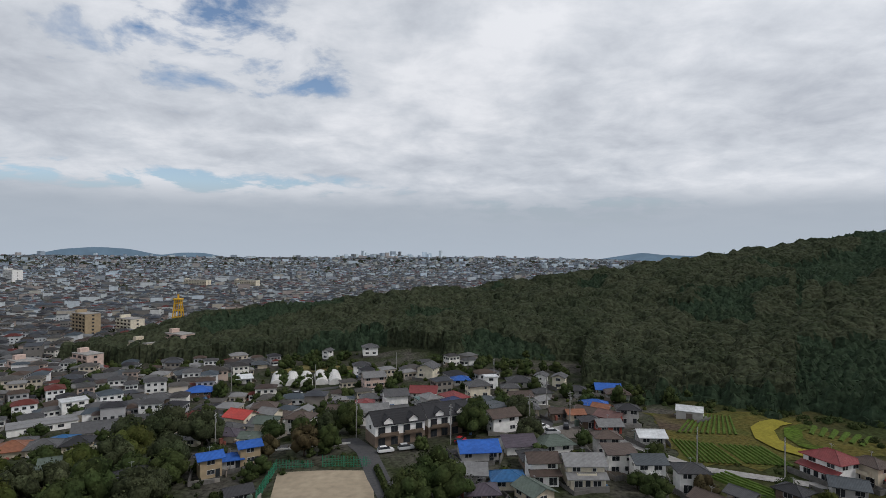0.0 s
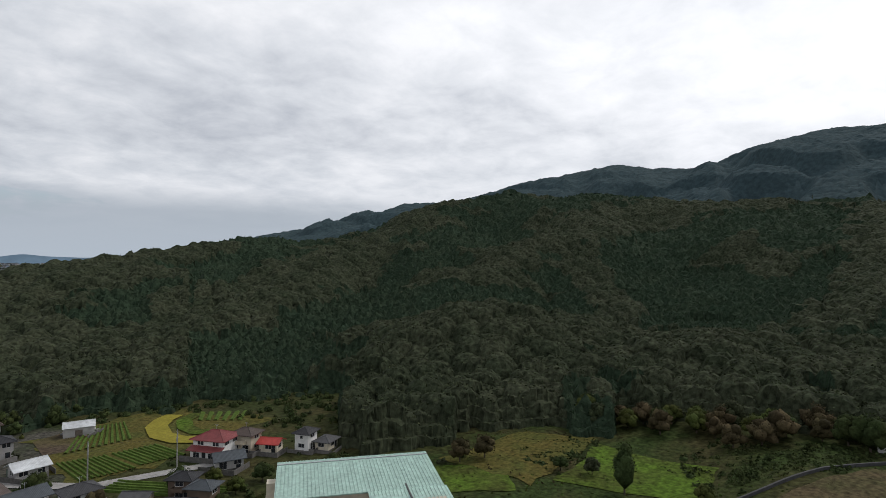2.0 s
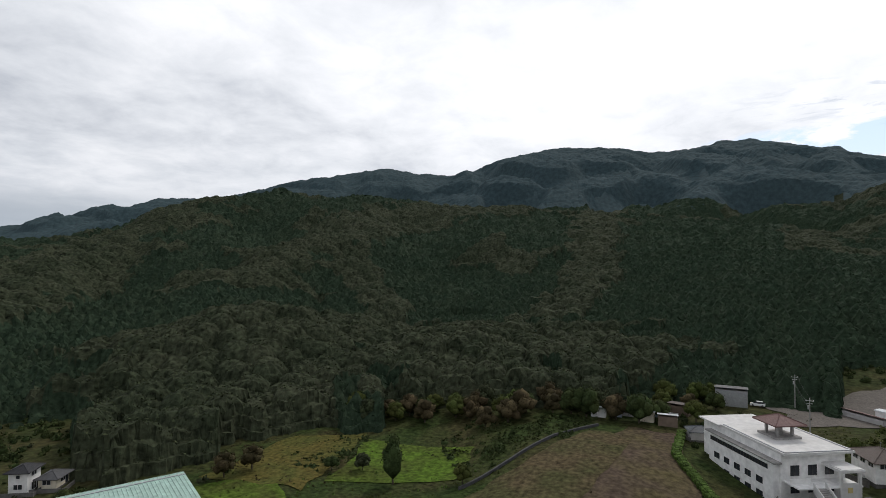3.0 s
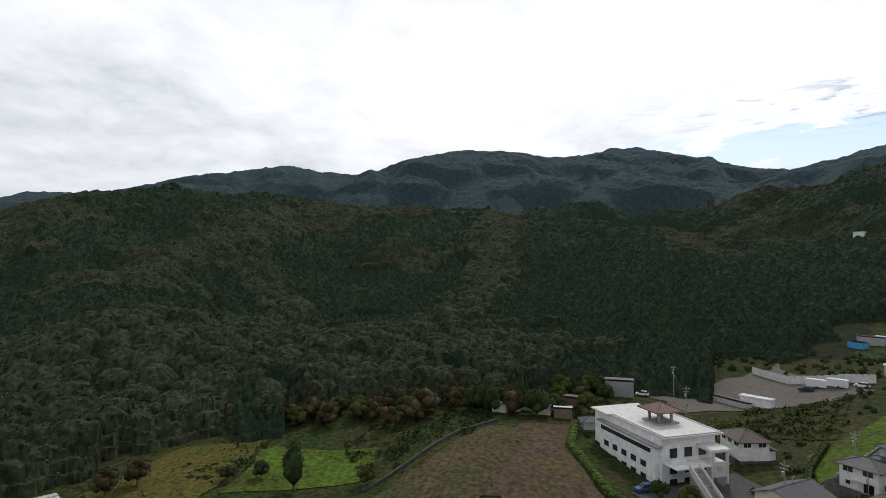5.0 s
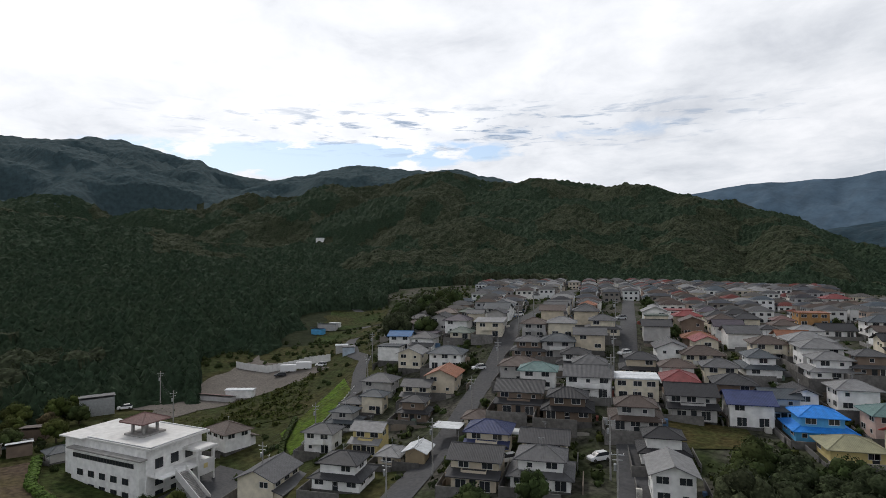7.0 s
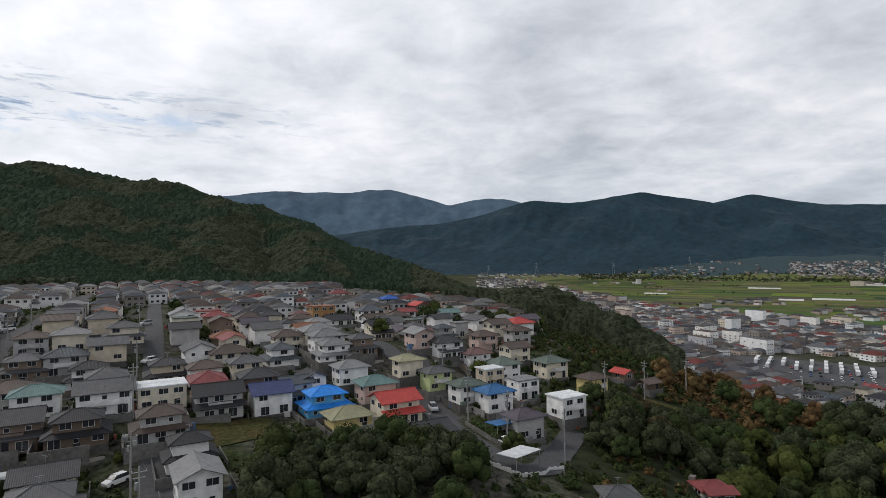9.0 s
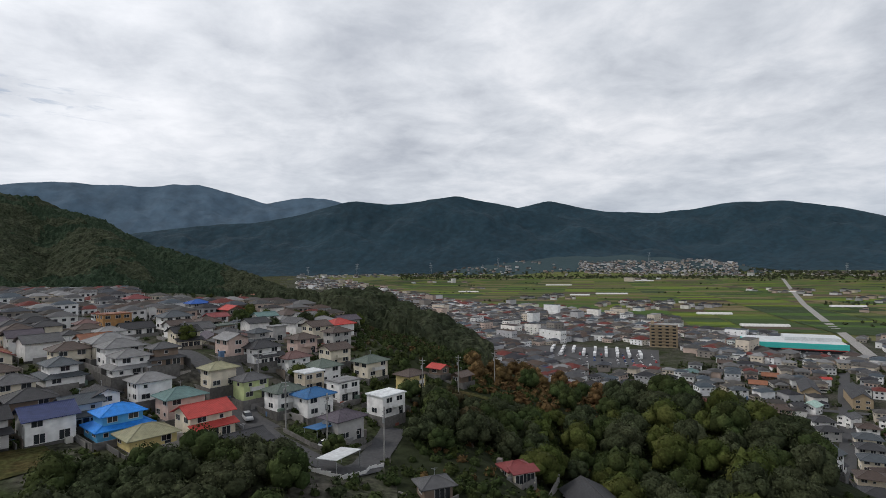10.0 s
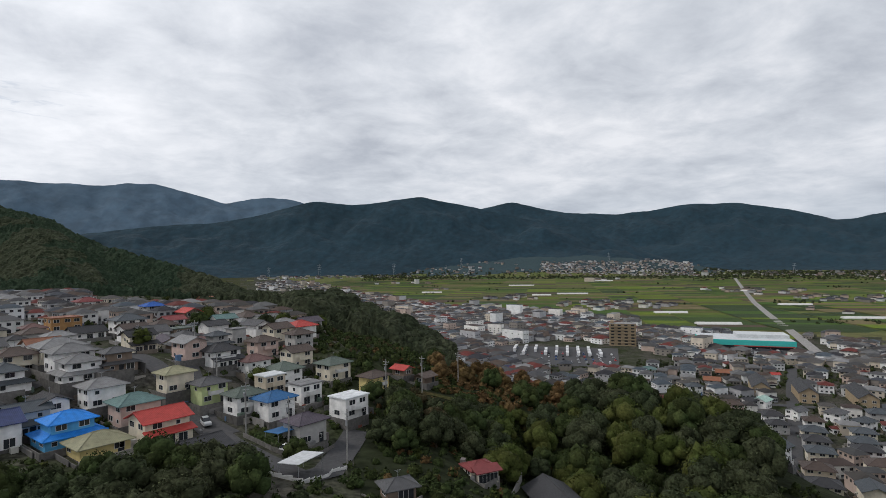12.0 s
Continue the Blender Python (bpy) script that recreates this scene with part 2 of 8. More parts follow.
for soft in (*LEAVES.values(), *(M[k] for k in ("scrub", "soil", "valley", "floor", "farm", "meadow", "straw", "gold", "mud", "bank", "stubble", "rice", "crop", "gravel"))):
    soft.node_tree.nodes["Principled BSDF"].inputs["Specular IOR Level"].default_value = 0.04
WALLS, ROOFS = {}, {}
for key, colour in {
        "white": (0.80, 0.79, 0.77), "cream": (0.671, 0.610, 0.488), "beige": (0.561, 0.488, 0.378), "grey": (0.415, 0.403, 0.390),
        "brown": (0.20, 0.15, 0.115), "pink": (0.561, 0.421, 0.366), "yellow": (0.60, 0.49, 0.22), "lime": (0.512, 0.586, 0.293),
        "blue": (0.10, 0.36, 0.62), "paleblue": (0.439, 0.512, 0.586), "timber": (0.13, 0.095, 0.07), "red": (0.33, 0.07, 0.05),
        "tan": (0.36, 0.28, 0.18), "palegreen": (0.610, 0.671, 0.537), "orange": (0.40, 0.22, 0.09)}.items():
    WALLS[key] = material(key + "_render_wall", colour, 0.85, 0.22, 0.8, 0.35, 0.08)
for key, colour in {
        "grey": (0.083, 0.083, 0.086), "dark": (0.040, 0.040, 0.043), "black": (0.024, 0.024, 0.027), "light": (0.192, 0.192, 0.192),
        "brown": (0.080, 0.058, 0.048), "green": (0.096, 0.122, 0.102), "teal": (0.104, 0.176, 0.168), "blue": (0.028, 0.115, 0.27),
        "sky": (0.02, 0.20, 0.62), "navy": (0.036, 0.048, 0.120), "red": (0.42, 0.055, 0.045), "maroon": (0.20, 0.045, 0.045),
        "orange": (0.24, 0.10, 0.055), "purple": (0.074, 0.061, 0.077), "pinkish": (0.141, 0.077, 0.070), "white": (0.60, 0.62, 0.63),
        "straw": (0.27, 0.26, 0.16), "mint": (0.40, 0.56, 0.49), "tarp": (0.024, 0.10, 0.38), "slate": (0.064, 0.074, 0.083)}.items():
    ROOFS[key] = material(key + "_roof_tiles", colour, 0.6, 0.3, 1.2, 0.25, 0.12, per_object=0.12, stripe=1.1)

# ---- the lie of the land, in metres: bearings run clockwise from +y ----
def polar(bearing, d):
    a = math.radians(bearing)
    return d * math.sin(a), d * math.cos(a)


# levels of the valley floor, the terraces of the estate and the plain: bearing, distance, height
LEVELS_NORTH = [(0, 55, -1), (325, 130, -3), (0, 130, 0), (25, 130, 0), (340, 260, -10), (5, 270, -3), (322, 300, -12), (335, 450, -22),
                (355, 700, -33), (330, 900, -34), (0, 1600, -33), (330, 2600, -24), (0, 4800, 14), (322, 4800, 14), (20, 3000, -20), (340, 4000, 2)]
LEVELS_EAST = [(50, 120, 0), (75, 130, 0), (104, 105, 1), (112, 122, 2), (108, 132, 2), (96, 140, 6), (98, 126, 5), (110, 180, 5), (118, 300, 10), (125, 420, 18), (130, 110, 10)]
LEVELS_ESTATE = [(150, 90, 14), (150, 130, 21), (150, 200, 30), (145, 350, 32), (165, 350, 31), (175, 100, 17), (175, 160, 27), (180, 250, 29), (188, 200, 25),
                 (195, 140, 17), (199, 118, 12), (201, 155, 15), (150, 270, 31), (155, 430, 31), (140, 430, 31), (172, 430, 28), (193, 190, 22), (171, 122, 17), (178, 118, 15), (141, 110, 13)]
LEVELS_PLAIN = [(206, 150, 6), (211, 130, 1), (220, 130, -5), (225, 550, -33), (236, 450, -33), (212, 600, -33), (215, 245, -31), (230, 222, -32), (215, 300, -33), (203, 330, -33), (205, 420, -33), (190, 600, -33), (240, 300, -33),
                (225, 900, -34), (195, 1500, -34), (215, 2500, -32), (240, 1500, -34), (200, 3600, -28), (245, 3500, -28),
                (280, 120, -10), (280, 600, -32), (300, 1500, -34)]
LEVELS = [(*polar(b, d), z, d) for b, d, z in LEVELS_NORTH + LEVELS_EAST + LEVELS_ESTATE + LEVELS_PLAIN]


def wobble(x, y, size, seed):
    """Smooth rises and hollows between about -1 and 1."""
    k, total = 2 * math.pi / size, 0.0
    for i in range(5):
        a = seed * 1.7 + i * 2.4
        total = total + np.sin(k * (0.7 + 0.23 * i) * (x * math.cos(a) + y * math.sin(a)) + seed * 3.1 + i * i
                               + 1.3 * np.sin(k * 0.43 * (x * math.sin(a) - y * math.cos(a)) + i + seed))
    return total / 3.2


def floor_level(x, y):
    top, weight = 0.0, 0.0
    for px, py, pz, d in LEVELS:
        w = 1.0 / ((x - px) ** 2 + (y - py) ** 2 + (0.12 * d) ** 2) ** 2 * d ** 1.5
        top, weight = top + w * pz, weight + w
    return top / weight


# crests: bearing, distance, height of the ground, half width of the hill there
CREST_NEAR = [(332, 440, -16, 70), (338, 425, 1, 85), (350, 430, 8, 118), (358, 445, 15, 150), (6, 455, 17, 180), (12, 480, 24, 200), (19, 520, 32, 225), (25.2, 551, 44, 251), (29.9, 580, 51, 270), (34.3, 602, 57, 286), (38.8, 625, 63, 303), (44.5, 664, 69, 322), (50.2, 698, 83, 337), (55.8, 729, 101, 350), (59, 743, 120, 359), (62.7, 759, 136, 369), (66.2, 761, 131, 373), (69.1, 762, 131, 376), (70.9, 762, 129, 378), (74.8, 763, 124, 382), (83.1, 766, 115, 390), (90.8, 776, 110, 390), (99.9, 780, 102, 390), (100, 770, 97, 380), (107, 740, 78, 360), (116, 660, 52, 280)]
CREST_SPURS = [[(84, 760, 112, 150), (75, 640, 90, 120), (70, 560, 72, 105), (63, 500, 55, 95), (57, 425, 29, 85), (58, 350, 12, 60)],
               [(56, 262, 17, 66), (60, 266, 22, 72), (64, 275, 19, 68), (67, 285, 12, 55)],
               [(30, 290, 2, 55), (34, 340, 10, 75), (38, 400, 21, 90), (42.5, 470, 33, 100), (47, 560, 51, 110), (54, 690, 80, 120)],
               [(14, 330, 2, 60), (18, 400, 14, 90), (24, 500, 30, 120)],
               [(78, 236, 9, 44), (81, 238, 13, 46), (84, 262, 12, 44)],
               [(93, 228, 6, 34), (95, 240, 8, 36)],
               [(95, 780, 104, 150), (94, 600, 59, 110), (93.5, 430, 33, 85), (90, 330, 13, 60)],
               [(70, 470, 34, 70), (73, 390, 16, 60), (74, 330, 6, 50)],
               [(98, 640, 78, 190), (104, 510, 57, 165), (110, 425, 46, 150), (115, 375, 36, 135), (119, 345, 26, 115), (123, 322, 12, 85)],
               [(138, 1250, 233, 300), (135.5, 1000, 153, 220), (134, 850, 103, 170)],
               [(147, 1150, 197, 260), (149.5, 900, 123, 190), (149, 720, 74, 140), (147.5, 600, 44, 100)],
               [(156.5, 1020, 167, 220), (160.5, 820, 103, 160), (160, 660, 60, 110), (158, 570, 38, 80)],
               [(168, 850, 93, 160), (170.5, 680, 58, 110), (169, 570, 35, 80)]]
CREST_MIDDLE = [(108, 860, 77, 240), (113, 800, 62, 230), (118, 760, 63, 230), (125, 730, 71, 220), (131, 690, 64, 200), (137, 620, 45, 150), (141, 560, 34, 110)]
CREST_HIGH = [(40, 2041, 132, 618), (44.5, 1971, 158, 729), (49.7, 1912, 190, 788), (55, 1850, 238, 850), (57.4, 1835, 228, 850), (62.2, 1805, 260, 850), (65.7, 1792, 288, 850), (69.1, 1782, 316, 850), (72.6, 1772, 336, 850), (77.1, 1759, 317, 850), (80.4, 1750, 295, 851), (83.1, 1750, 326, 860), (86.3, 1750, 347, 871), (89.7, 1750, 390, 882), (92.5, 1750, 396, 892), (95.1, 1749, 386, 899), (98.9, 1732, 359, 882), (102, 1718, 362, 868), (105.1, 1704, 371, 854), (107.8, 1682, 365, 832), (110.5, 1655, 334, 805), (113.2, 1628, 295, 778), (115.2, 1608, 295, 758), (117.7, 1583, 268, 733), (121, 1549, 245, 700), (123.8, 1504, 256, 694)]
CREST_SOUTH = [(120.4, 1560, 253, 700), (126.9, 1450, 283, 700), (129.7, 1400, 283, 700), (134, 1330, 267, 660), (138.3, 1280, 255, 640), (144, 1210, 208, 620), (146.8, 1180, 214, 600), (149.6, 1150, 199, 580), (153.9, 1090, 174, 500), (156.5, 1050, 177, 460), (160, 1000, 153, 380), (163.2, 950, 132, 300), (167.5, 870, 93, 240), (173.1, 790, 63, 180), (178.9, 710, 37, 135), (182.9, 660, 20, 100), (185.1, 640, 10, 85), (187, 625, -5, 70)]
CREST_KNOLL = [(183, 330, 20, 55), (188, 310, 24, 70), (191.5, 295, 27, 72), (195, 285, 22, 68), (199, 265, 15, 62), (203, 240, 7, 54), (207, 215, 6, 50), (211, 204, 5, 50), (217, 192, 4, 50), (222, 180, 4, 50), (226.5, 172, 3, 48), (230, 158, -2, 44), (233, 142, -6, 40)]
CREST_SUBURB = [(206, 3000, 20, 380), (212, 2980, 56, 480), (218, 2980, 60, 480), (224, 3000, 38, 400)]
CRESTS = [CREST_SUBURB, CREST_NEAR, CREST_MIDDLE, CREST_HIGH, CREST_SOUTH, CREST_KNOLL, *CREST_SPURS]


def crest_height(x, y, crest, base, folds, wide_top=False):
    best = np.full_like(base, -1e3)
    pts = [(*polar(b, d), z, w) for b, d, z, w in crest]
    for (ax, ay, az_, aw), (bx, by, bz, bw) in zip(pts, pts[1:]):
        dx, dy = bx - ax, by - ay
        s = np.clip(((x - ax) * dx + (y - ay) * dy) / (dx * dx + dy * dy), 0, 1)
        far = np.hypot(x - ax - s * dx, y - ay - s * dy)
        top, wide = az_ + s * (bz - az_), aw + s * (bw - aw)
        q = np.clip(far / wide, 0, 1)
        gully = 1 + 2.0 * folds * q * q * (1 - q)
        shape = (1 - q * q) ** 1.5 * (1 - 0.25 * q) * gully if wide_top else (1 - q) ** 1.25 * (1 + 0.7 * q) * gully
        best = np.maximum(best, base + (top - base) * shape)
    return best


def lie(x, y):
    """Height of the ground, and how far the hills stand above the valley floor."""
    x, y = np.asarray(x, float), np.asarray(y, float)
    base = floor_level(x, y)
    h = base
    folds = np.clip(wobble(x, y, 210, 3), -1.5, 0.3)
    for crest in CRESTS:
        h = np.maximum(h, crest_height(x, y, crest, base, folds, crest in CREST_SPURS))
    rise = h - base
    h = h + np.minimum(1, rise / 30) * (2.5 * wobble(x, y, 70, 5) + 5 * wobble(x, y, 230, 8) * np.minimum(1, rise / 90))
    return h, rise


def ground_at(x, y):
    return float(lie(np.array([x]), np.array([y]))[0][0])


def mesh_from(name, verts, faces, mats, face_mats=None, smooth=False):
    """A mesh from arrays of corners and of triangles or quads."""
    me = bpy.data.meshes.new(name)
    verts, faces = np.asarray(verts, np.float32), np.asarray(faces, np.int32)
    k = faces.shape[1]
    me.vertices.add(len(verts)), me.loops.add(faces.size), me.polygons.add(len(faces))
    me.vertices.foreach_set("co", verts.ravel())
    me.loops.foreach_set("vertex_index", faces.ravel())
    me.polygons.foreach_set("loop_start", np.arange(0, faces.size, k, dtype=np.int32))
    for m in mats:
        me.materials.append(m)
    if face_mats is not None:
        me.polygons.foreach_set("material_index", np.asarray(face_mats, np.int32))
    me.polygons.foreach_set("use_smooth", np.full(len(faces), bool(smooth)))
    me.update(calc_edges=True)
    me.validate()
    return me


def bearing_of(x, y):
    return np.degrees(np.arctan2(x, y)) % 360


def build_ground():
    rings = np.concatenate([[0.01], np.geomspace(14, 4900, 175)])
    turns = np.radians(np.arange(0, 360, 0.625))
    r, a = np.meshgrid(rings, turns, indexing="ij")
    x, y = r * np.sin(a), r * np.cos(a)
    z, rise = lie(x.ravel(), y.ravel())
    nr, na = r.shape
    i, j = np.meshgrid(np.arange(nr - 1), np.arange(na), indexing="ij")
    j2 = (j + 1) % na
    quads = np.stack([i * na + j, (i + 1) * na + j, (i + 1) * na + j2, i * na + j2], -1).reshape(-1, 4)[:, ::-1]
    d, b, up = r.ravel(), bearing_of(x, y).ravel(), rise
    kind = np.zeros(len(d), int)
    fx, fy = x.ravel(), y.ravel()
    ragged = 1 + 0.05 * wobble(fx, fy, 35, 9) + 0.03 * wobble(fx, fy, 12, 4)
    true_d, d = d, d * ragged
    b = (b + 2.2 * wobble(fx, fy, 40, 7)) % 360
    town = ((b > 318) | (b < 22)) & (d < 4900) | (b > 131) & (b < 200) & (d < 520) & (d > 60) | (b > 196) & (b < 300) & (d > 190) & (d < 560)
    kind[town] = 1
    kind[(b > 185) & (b < 262) & (d > 190) & (d < 4000)] = 1
    kind[(b > 188) & (b < 262) & (d > np.interp(b, [188, 196, 202, 210, 219, 225, 240, 262], [2300, 1250, 1030, 900, 800, 690, 640, 620])) & (d < 4000)] = 3
    kind[(up > 1.5)] = 2
    # far slopes get the wood colour with haze painted in
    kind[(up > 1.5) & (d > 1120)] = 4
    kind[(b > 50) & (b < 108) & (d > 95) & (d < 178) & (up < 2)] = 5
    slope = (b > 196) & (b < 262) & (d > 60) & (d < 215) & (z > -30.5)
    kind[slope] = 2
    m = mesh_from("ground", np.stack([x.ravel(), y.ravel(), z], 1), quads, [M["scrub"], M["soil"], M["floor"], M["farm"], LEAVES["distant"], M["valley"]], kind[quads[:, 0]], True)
    return tagged(new("ground", m), "valley floor with earth, scrub and wooded slopes", "ground", kind="structure")


ground = build_ground()


def drape(name, corners, mat, label, lift=0.12, step=3.0, category="ground", kind="structure", ragged=0.0):
    """A patch of ground cover laid over the land between four corners (x, y)."""
    p = [Vector(c) for c in corners]
    nu = max(2, int(max((p[1] - p[0]).length, (p[2] - p[3]).length) / step))
    nv = max(2, int(max((p[3] - p[0]).length, (p[2] - p[1]).length) / step))
    u, v = np.meshgrid(np.linspace(0, 1, nu + 1), np.linspace(0, 1, nv + 1), indexing="ij")
    at = [(1 - u) * (1 - v) * p[0][k] + u * (1 - v) * p[1][k] + u * v * p[2][k] + (1 - u) * v * p[3][k] for k in (0, 1)]
    if ragged:
        edge = np.maximum(abs(u - 0.5), abs(v - 0.5)) * 2
        s = 1 + ragged * edge * wobble(at[0], at[1], 14, 2)
        cx, cy = at[0].mean(), at[1].mean()
        at = [cx + (at[0] - cx) * s, cy + (at[1] - cy) * s]
    z = lie(at[0].ravel(), at[1].ravel())[0] + lift
    i, j = np.meshgrid(np.arange(nu), np.arange(nv), indexing="ij")
    q = np.stack([i * (nv + 1) + j, (i + 1) * (nv + 1) + j, (i + 1) * (nv + 1) + j + 1, i * (nv + 1) + j + 1], -1).reshape(-1, 4)
    (a, b, c) = (Vector((at[0].ravel()[k], at[1].ravel()[k], 0)) for k in q[0][:3])
    if (b - a).cross(c - a).z < 0:
        q = q[:, ::-1]
    return tagged(new(name, mesh_from(name, np.stack([at[0].ravel(), at[1].ravel(), z], 1), q, [mat], None, True)), label, category, kind=kind)


def ribbon(name, points, width, mat, label, lift=0.16, category="road", step=4.0):
    """A road along a line of (x, y)."""
    pts = [Vector(p) for p in points]
    line = []
    for a, b in zip(pts, pts[1:]):
        n = max(1, int((b - a).length / step))
        line += [a.lerp(b, k / n) for k in range(n)]
    line.append(pts[-1])
    verts, faces = [], []
    for k, p in enumerate(line):
        t = (line[min(k + 1, len(line) - 1)] - line[max(k - 1, 0)]).normalized()
        side = Vector((t.y, -t.x))
        for s in (-0.5, -0.17, 0.17, 0.5):
            q = p + side * width * s
            verts.append((q.x, q.y, lift))
    verts = np.array(verts)
    verts[:, 2] += lie(verts[:, 0], verts[:, 1])[0]
    for k in range(len(line) - 1):
        for s in range(3):
            faces.append((4 * k + s, 4 * k + s + 1, 4 * k + s + 5, 4 * k + s + 4))
    return tagged(new(name, mesh_from(name, verts, faces, [mat], None, True)), label, category, kind="structure")

# ---- foliage ----
def ico(level):
    bm = bmesh.new()
    bmesh.ops.create_icosphere(bm, subdivisions=level, radius=1)
    v, f = np.array([p.co for p in bm.verts]), np.array([[p.index for p in q.verts] for q in bm.faces])
    bm.free()
    return v, f


ICO1 = ico(1)


def crown(rng, shape, leaves, size, core=ICO1, lobes=7):
    """One crown of radius about 1 with its foot at 0: billowing lobes heaped on one another, with loose sprays of leaves."""
    v, f = core
    tall = {"broadleaf": 0.95, "cedar": 1.9, "bush": 0.75}[shape]

    def surface(n, k=1.0):
        """Points on the crown's outline, and the way out of it."""
        up = rng.uniform(-0.25, 1.0, n)
        turn = rng.uniform(0, 6.283, n) if n > 12 else np.arange(n) * 2.4 + rng.uniform(0, 0.8, n)
        if n <= 12:
            up = np.linspace(-0.2, 0.98, n) + rng.uniform(-0.06, 0.06, n)
        wide = np.sqrt(np.clip(1 - up * up, 0.02, 1)) if shape != "cedar" else np.clip(0.62 - 0.6 * up, 0.05, 0.8)
        out = np.stack([wide * np.cos(turn), wide * np.sin(turn), up], 1)
        at = out * k
        at[:, 2] = (at[:, 2] + 0.45) * tall
        return at, out / np.linalg.norm(out, axis=1, keepdims=True)

    verts, faces, count = [], [], 0
    spots, _ = surface(lobes, 0.62)
    for k in range(lobes):
        r = rng.uniform(0.34, 0.5) * (0.8 if shape == "cedar" else 1.0) * (1.2 if lobes < 5 else 1.0)
        w = v * r * (1 + 0.16 * rng.standard_normal((len(v), 1))) * (1, 1, 0.85 if shape != "cedar" else 1.25)
        verts.append(w + spots[k])
        faces.append(f + count)
        count += len(v)
    if lobes > 1:
        verts.append(v * (0.62, 0.62, 0.55 * tall) + (0, 0, 0.42 * tall))
        faces.append(f + count)
        count += len(v)
    if leaves:
        # sprays of leaves sit on the lobes and stand a little off them
        on = spots[rng.integers(0, lobes, leaves)]
        n = rng.standard_normal((leaves, 3)) + (0, 0, 0.7)
        n /= np.linalg.norm(n, axis=1, keepdims=True)
        at = on + n * (0.46 if lobes > 4 else 0.58) * rng.uniform(0.8, 1.12, (leaves, 1)) * (1, 1, 0.9)
        at[:, 2] = np.maximum(at[:, 2], 0.05)
        n = n + 0.45 * rng.standard_normal((leaves, 3))
        n /= np.linalg.norm(n, axis=1, keepdims=True)
        a = np.cross(n, rng.standard_normal((leaves, 3)))
        a /= np.linalg.norm(a, axis=1, keepdims=True) + 1e-6
        b = np.cross(n, a) + n * rng.uniform(-0.5, 0.5, (leaves, 1))
        s = size * rng.uniform(0.5, 1.3, (leaves, 1))
        verts.append(np.stack([at - a * s * 0.7, at + a * s * 0.7, at - b * s * 1.3], 1).reshape(-1, 3))
        k = count + 3 * np.arange(leaves)[:, None]
        faces.append(np.concatenate([k, k + 1, k + 2], 1))
    return np.concatenate(verts), np.concatenate(faces)


def stand_of(name, xs, ys, sizes, shapes, crowns, mat, label, category="forest", sink=0.25, smooth=True, squat=1.0):
    """Many trees in one mesh: a crown from the stock for each place, turned and scaled."""
    rng = np.random.default_rng(len(xs))
    zs = lie(xs, ys)[0]
    verts, faces, count = [], [], 0
    pick = rng.integers(0, len(crowns), len(xs))
    for k in range(len(crowns)):
        idx = np.nonzero(pick == k)[0]
        if not len(idx):
            continue
        v, f = crowns[k]
        t = rng.uniform(0, 6.283, len(idx))
        c, s = np.cos(t)[:, None], np.sin(t)[:, None]
        size = np.asarray(sizes)[idx][:, None]
        up = size * rng.uniform(0.85, 1.3, (len(idx), 1)) * squat
        w = np.stack([xs[idx][:, None] + size * (c * v[:, 0] - s * v[:, 1]), ys[idx][:, None] + size * (s * v[:, 0] + c * v[:, 1]),
                      zs[idx][:, None] + shapes * size + up * (v[:, 2] - sink)], -1)
        faces.append((f[None] + (count + np.arange(len(idx)) * len(v))[:, None, None]).reshape(-1, 3))
        verts.append(w.reshape(-1, 3))
        count += w.shape[0] * w.shape[1]
    return tagged(new(name, mesh_from(name, np.concatenate(verts), np.concatenate(faces), [mat], None, smooth)), label, category, kind="stuff")


def scatter(rng, d0, d1, b0, b1, gap):
    """Places in a sector of the land, about gap metres apart."""
    n = int(math.radians(b1 - b0) / 2 * (d1 * d1 - d0 * d0) / gap ** 2)
    d, b = np.sqrt(rng.uniform(d0 * d0, d1 * d1, n)), np.radians(rng.uniform(b0, b1, n))
    return d * np.sin(b), d * np.cos(b)


CLEARINGS = [(*polar(128.5, 300), 30), (*polar(126.5, 262), 24), (-60, 284, 36), (-30, 290, 26), (-62, 308, 15), (-36, 305, 16), (706, -496, 20), (*polar(17, 222), 15), (*polar(15.5, 190), 14), (*polar(10, 212), 12), (173, -25, 14)]


def wood_at(x, y):
    """Where the woods stand: on the hills, and on the flat along their foot."""
    rise = lie(x, y)[1]
    d, b = np.hypot(x, y), bearing_of(x, y)
    ragged = 6 * wobble(x, y, 40, 6) + 2.5 * wobble(x, y, 13, 3)
    foot = (b > 50) & (b < 97) & (d > np.where(b > 73, 180, 168) + ragged) & (d < 360)
    foot |= (b > 14) & (b <= 50) & (d > 212 + ragged) & (d < 360) | (b > 352) & (d > 330) & (d < 420) | (b <= 14) & (d > 285) & (d < 420)
    foot |= (b > 46) & (b < 57.5) & (d > 148 + ragged) & (d < 200)
    foot |= (b >= 97) & (b < 114) & (d > 200 + ragged) & (d < 360)
    foot |= (b >= 114) & (b < 124) & (d > 252 + ragged) & (d < 360)
    foot |= (b > 128) & (b < 187) & (d > 466 + ragged)
    keep = ((rise > 2 + 0.15 * ragged) | foot) & ((d > 150) | (b > 46) & (b < 58)) & ((b < 205.5) | (b > 326))
    for cx, cy, r in CLEARINGS:
        keep &= np.hypot(x - cx, y - cy) > r
    return keep


RIDGES = [[(*polar(b, d), w) for b, d, _, w in line] for line in CREST_SPURS[:8]]


